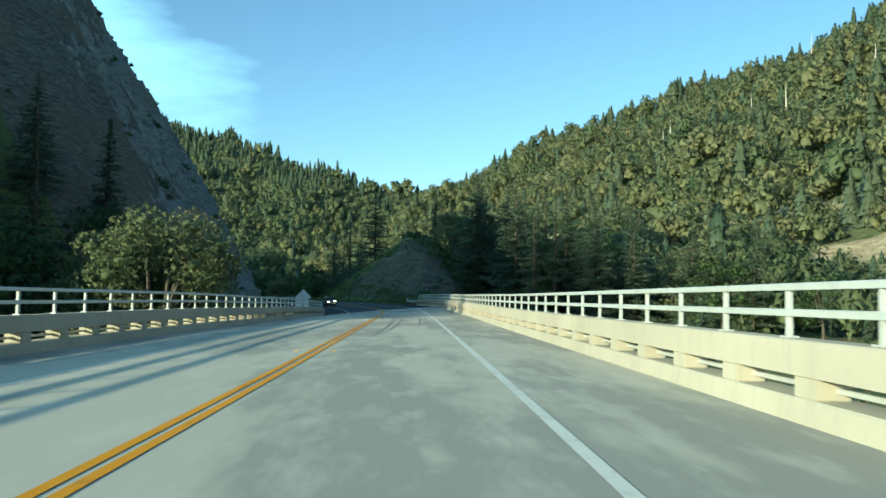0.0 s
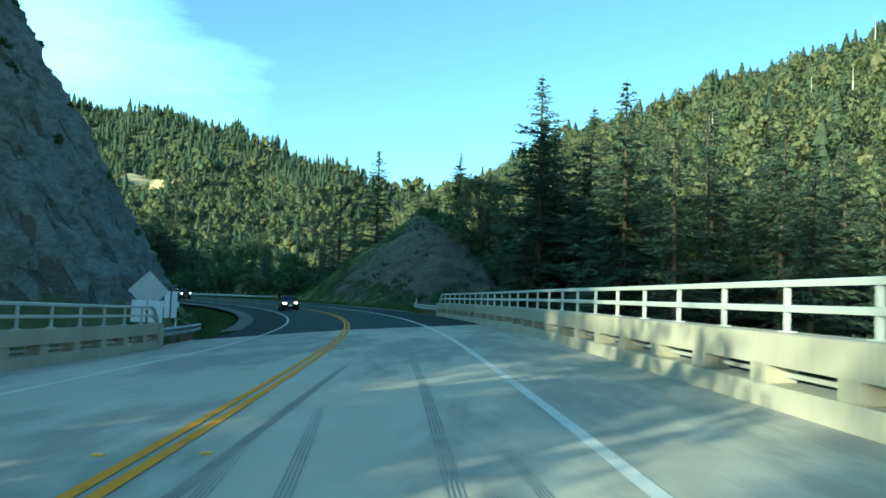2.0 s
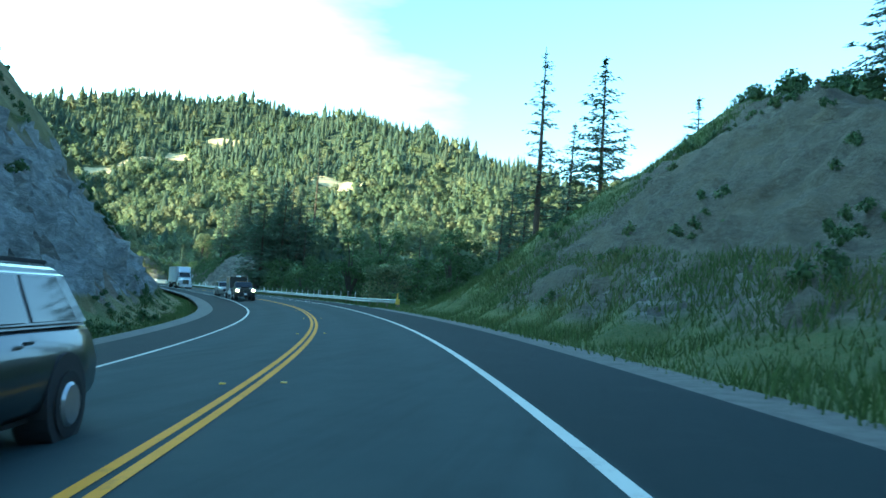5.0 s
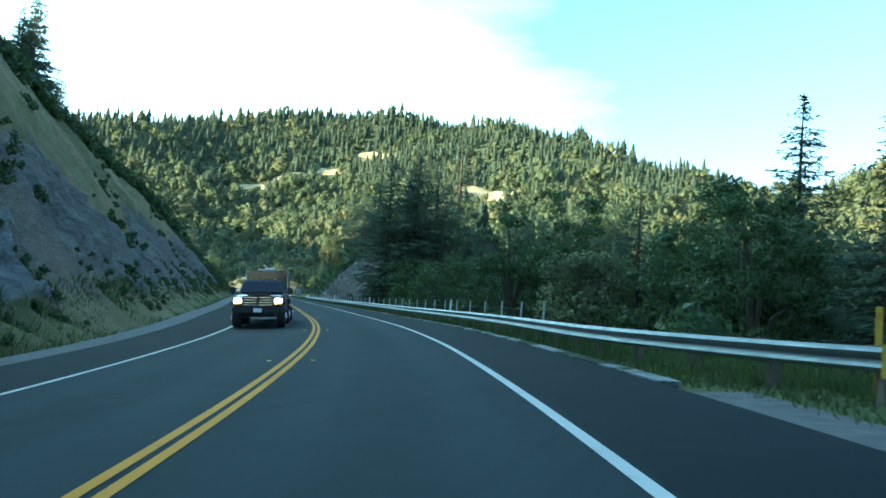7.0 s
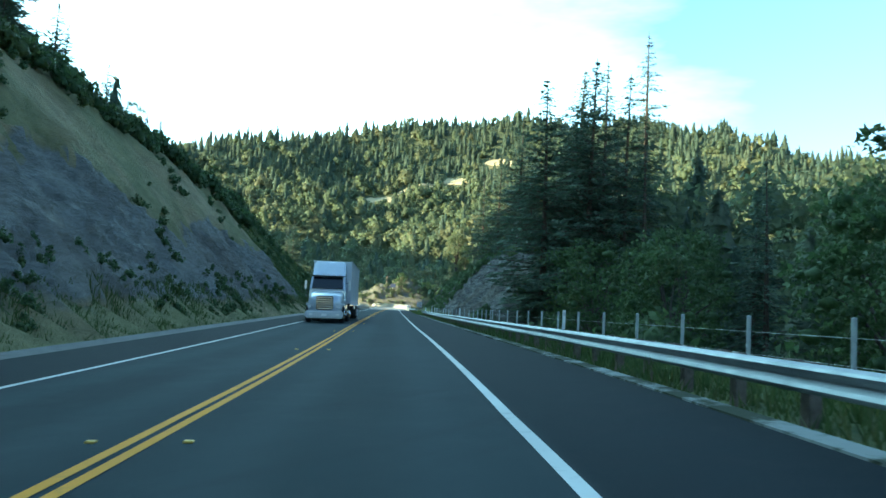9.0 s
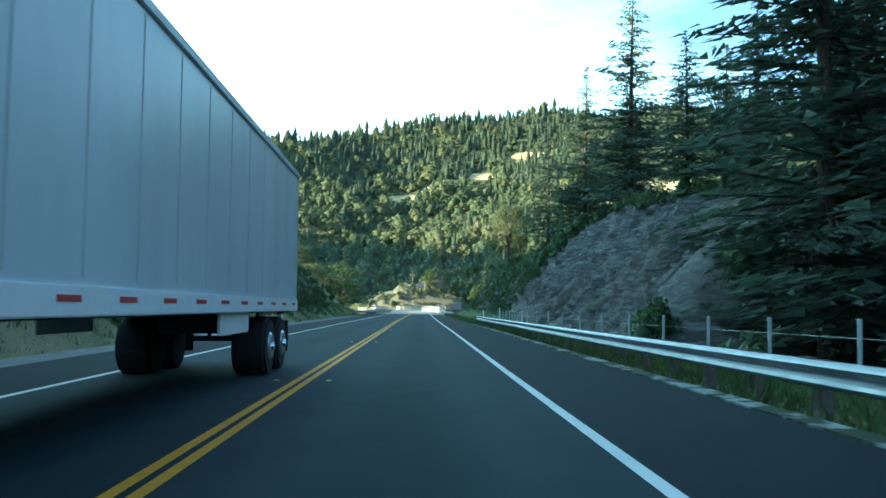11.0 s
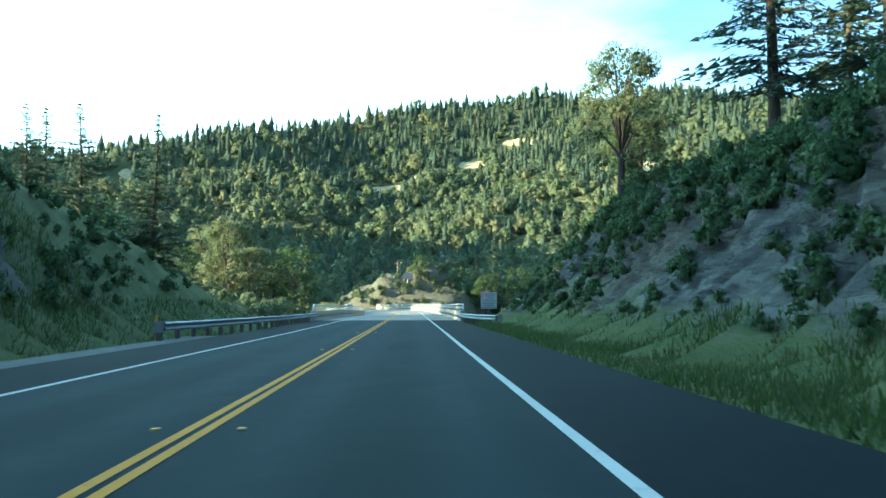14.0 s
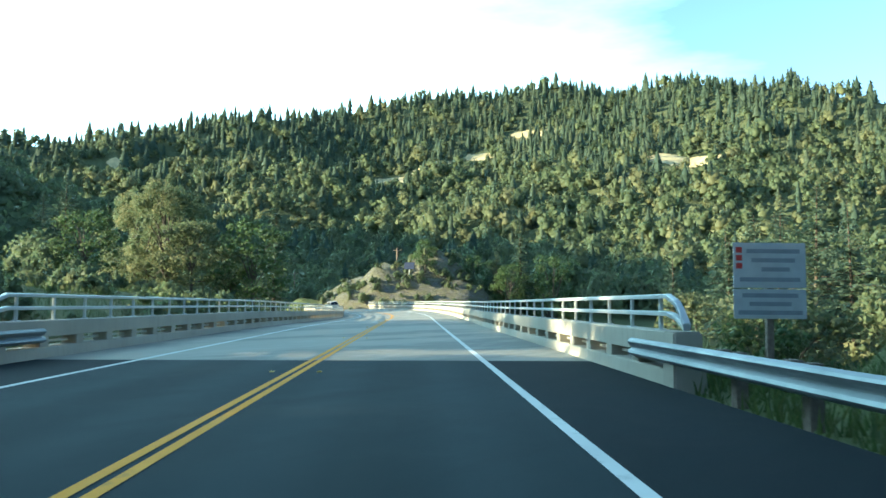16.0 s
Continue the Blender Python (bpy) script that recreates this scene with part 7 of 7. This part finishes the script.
def semi_trailer(m):
    """A plain white dry-van trailer from y = 0 to y = 14.6."""
    skin = Nodes("white_trailer_skin", 0.35, 0.0, 0.4)
    skin.color(skin.mixc(skin.span(skin.noise(0.7, 6, 0.65, (1, 1, 0.4)), 0.35, 0.7), (0.62, 0.655, 0.67), (0.50, 0.53, 0.545)))
    skin = skin.m
    t = thing("lorry_trailer", "long plain white box trailer with a striped lower rail", "lorry trailer", m=m)
    box = part("box", soften(box_bm(2.56, 14.6, 2.84, (0, 7.3, 2.63)), 0.03), skin, t)
    for sx in (1, -1):
        part("bottom_rail", soften(box_bm(0.05, 14.62, 0.24, (sx * 1.29, 7.3, 1.24)), 0.012), M_SIGNWHITE, t)
        part("roof_rail", soften(box_bm(0.05, 14.62, 0.12, (sx * 1.29, 7.3, 4.03)), 0.012), M_ALU, t)
        for k in range(12):
            y = 0.6 + 1.22 * k
            part("reflector_bar", box_bm(0.006, 0.42, 0.05, (sx * 1.318, y, 1.26)), M_SIGNRED, t)
            part("panel_seam", box_bm(0.006, 0.025, 2.5, (sx * 1.283, y + 0.3, 2.67)), M_ALU, box)
        part("landing_leg", soften(box_bm(0.12, 0.14, 1.0, (sx * 0.75, 2.6, 0.68)), 0.02), M_ALU, t)
        part("side_skirt", soften(box_bm(0.04, 1.9, 0.34, (sx * 1.20, 9.0, 0.98)), 0.015), M_SIGNWHITE, t)
        for y in (11.6, 12.9):
            wheel_at(t, sx * 0.98, y, 0.51, 0.58, 0.29, M_RIM)
        part("mud_flap", box_bm(0.60, 0.02, 0.62, (sx * 0.95, 13.75, 0.62)), M_BLACK, t)
        part("corner_post", soften(box_bm(0.10, 0.08, 2.84, (sx * 1.24, 14.60, 2.63)), 0.02), M_ALU, t)
        part("tail_lamp", box_bm(0.16, 0.04, 0.10, (sx * 0.95, 14.64, 1.10), 0.01), M_SIGNRED, t)
        part("rear_door", soften(box_bm(1.14, 0.05, 2.62, (sx * 0.59, 14.62, 2.63)), 0.015), skin, t)
        part("underride_strut", box_bm(0.07, 0.07, 0.62, (sx * 0.5, 14.45, 0.84)), M_BLACK, t)
    part("underride_bar", soften(box_bm(2.3, 0.10, 0.12, (0, 14.5, 0.53)), 0.02), M_BLACK, t)
    part("bogie", box_bm(1.0, 2.6, 0.34, (0, 12.2, 0.92)), M_BLACK, t)
    part("crossbeam", box_bm(2.3, 11.0, 0.10, (0, 6.8, 1.15)), M_BLACK, t)


pickup(in_lane(225.3, -2.15))
box_trailer(in_lane(231.4, -2.15))
tractor(in_lane(294.6, -2.0))
semi_trailer(in_lane(300.2, -2.0))


# ---------------------------------------------------------------- shrubs and grass
BUSHES = [oak_form(260 + i, 3, 100, 0.13, 0.6) for i in range(6)]
DENSE_BUSHES = [oak_form(300 + i, 6, 640, 0.04, 0.45) for i in range(4)]
FINE_BUSHES = [oak_form(270 + i, 4, 240, 0.075, 0.55) for i in range(5)]


def shrubs(name, label, spots, size, seed, mat=None, fine=False):
    rng = np.random.RandomState(seed)
    P = road(spots[:, 0], spots[:, 1])
    x, y = P[:, 0], P[:, 1]
    h = size * rng.uniform(0.5, 1.4, len(x))
    v, f, nr, tint = stamp(DENSE_BUSHES if fine == "dense" else FINE_BUSHES if fine else BUSHES, x, y, ground_z(x, y) - 0.22 * h, h * 1.15, rng)
    tagged(new(name, mesh_of(name, v, f, mat or M_LEAF, False, [("tint", tint * 0.8)], nr)), label, "shrubs", kind="stuff")


def patchy(s0, s1, u0, u1, n, seed, size, cut):
    rng = np.random.RandomState(seed)
    s, u = rng.uniform(s0, s1, n), rng.uniform(u0, u1, n)
    ok = fbm(s, u, size, 3, seed) > cut
    return np.stack([s[ok], u[ok]], -1)


along_crest = np.random.RandomState(41)
cs = along_crest.uniform(200, 400, 620)
edge = knots(cs, [200, 230, 300, 360, 398, 422, 436], [46, 35, 27, 26, 24, 15, 13])
cu = -edge + along_crest.uniform(-6, 1, 620) * (0.35 + 0.65 * edge / 30) + knots(cs, [330, 380, 420], [0, 4.5, 1.5]) * along_crest.rand(620)
shrubs("crest_shrubs_left", "dense green brush along the top of the cutting", np.stack([cs, cu], -1), 2.0, 51)
shrubs("slope_shrubs_left", "scattered low brush on the cut slope", patchy(205, 402, -27, -11, 1400, 42, 13, 0.36), 0.75, 52)
shrubs("slope_brush_left", "green brush over the low end of the cut slope", patchy(376, 428, -34, -11, 560, 70, 16, -0.4), 0.8, 70)
shrubs("foot_shrubs_left", "low green weeds at the foot of the slope", patchy(104, 398, -12.6, -9.4, 820, 43, 12, -0.1), 0.5, 53)
shrubs("cut_shrubs_right", "dark green brush over the end of the rock cutting", patchy(374, 431, 13.0, 24, 420, 44, 14, -0.5), 1.25, 54, fine=True)
shrubs("weeds_right", "green weeds and low brush over the lower cutting", patchy(372, 440, 9.4, 17.5, 1150, 47, 10, -0.3), 0.62, 69)
shrubs("crest_shrubs_right", "green brush above the rock cutting", patchy(348, 434, 18, 30, 330, 45, 14, -0.25), 1.4, 55, fine=True)
shrubs("mound_shrubs", "small green weeds on the rubble mound", patchy(136, 186, 9, 30, 900, 46, 9, 0.2), 0.45, 56)
shrubs("mound_edge_shrubs", "brush beside and behind the mound", patchy(128, 206, 27, 36, 220, 47, 12, -0.4), 2.0, 57, fine=True)
shrubs("bank_shrubs_right", "dark undergrowth below the guardrail", patchy(206, 334, 11, 24, 340, 48, 14, -0.2), 2.4, 58, fine=True)
shrubs("nose_shrubs", "sparse brush on the rock face", patchy(70, 200, -40, -13, 900, 49, 14, 0.45), 0.9, 59)
# bank and knoll scrub: paler leaves put the sunlight into the colour
shrubs("bank_scrub_left", "sunlit yellow-green scrub on the bank past the bridge", patchy(474, 600, -60, -15, 420, 65, 16, -0.15), 2.2, 65, mat=M_FARSUNLEAF)
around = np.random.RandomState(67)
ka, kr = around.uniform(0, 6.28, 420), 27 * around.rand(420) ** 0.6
shrubs("knoll_scrub", "sunlit scrub on the rocky knoll", np.stack(along(-266 + kr * np.cos(ka), 543 + kr * np.sin(ka)), -1), 1.7, 66, mat=M_FARSUNLEAF)
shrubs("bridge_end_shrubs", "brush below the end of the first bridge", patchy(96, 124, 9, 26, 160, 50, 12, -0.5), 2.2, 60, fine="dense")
# sunlight is in the colour here too, through the paler leaves
shrubs("bank_scrub_right", "sunlit brush below the end of the far bridge", patchy(446, 500, 10, 46, 330, 68, 14, -0.4), 2.4, 68, mat=M_FARSUNLEAF)


def grass(name, label, s0, s1, ua, ub, n, tall, seed, mat=None):
    rng = np.random.RandomState(seed)
    s, u = rng.uniform(s0, s1, n), ua + (ub - ua) * rng.rand(n) ** 0.85
    P = road(s, u)
    z = np.maximum(ground_z(P[:, 0], P[:, 1]), P[:, 2] * 0 + ground_z(P[:, 0], P[:, 1]))
    h = tall * rng.uniform(0.4, 1.3, n) * (0.7 + 0.6 * (fbm(s, u, 9, 2, seed) > 0))
    a, lean = rng.uniform(0, 2 * np.pi, n), rng.normal(scale=0.35, size=(n, 2))
    w = 0.018 + 0.018 * rng.rand(n)
    c, d = np.cos(a) * w, np.sin(a) * w
    b = np.stack([P[:, 0], P[:, 1], z - 0.03], -1)
    v = np.stack([b - np.stack([c, d, 0 * c], -1), b + np.stack([c, d, 0 * c], -1), b + np.stack([lean[:, 0] * h, lean[:, 1] * h, h], -1)], 1).reshape(-1, 3)
    tint = np.repeat(np.clip(rng.rand(n) * 0.7 + 0.4 * fbm(s, u, 14, 2, seed + 1), 0, 1), 3)
    tagged(new(name, mesh_of(name, v, np.arange(3 * n).reshape(-1, 3), mat or M_GRASS, False, [("tint", tint)])), label, "grass", kind="stuff")


grass("verge_grass_left", "green and straw grass along the left verge", 98, 440, -6.9, -11.5, 60000, 0.34, 61)
grass("verge_grass_mound", "green and straw grass before the mound", 118, 206, 6.5, 12.5, 26000, 0.32, 62)
grass("verge_grass_rail", "tall grass under the guardrail", 204, 364, 6.28, 9.2, 36000, 0.36, 63)
grass("verge_grass_cut", "green grass at the foot of the rock cutting", 355, 443, 6.05, 10.0, 30000, 0.25, 64)
grass("slope_grass_left", "green grass on the low end of the cut slope", 368, 412, -11, -26, 30000, 0.42, 67)
grass("bank_grass", "sunlit straw and green grass on the bank past the bridge", 468, 570, -13, -55, 30000, 0.6, 65)
grass("mound_back_grass", "green grass over the far side of the mound", 180, 214, 8, 32, 40000, 0.27, 66)
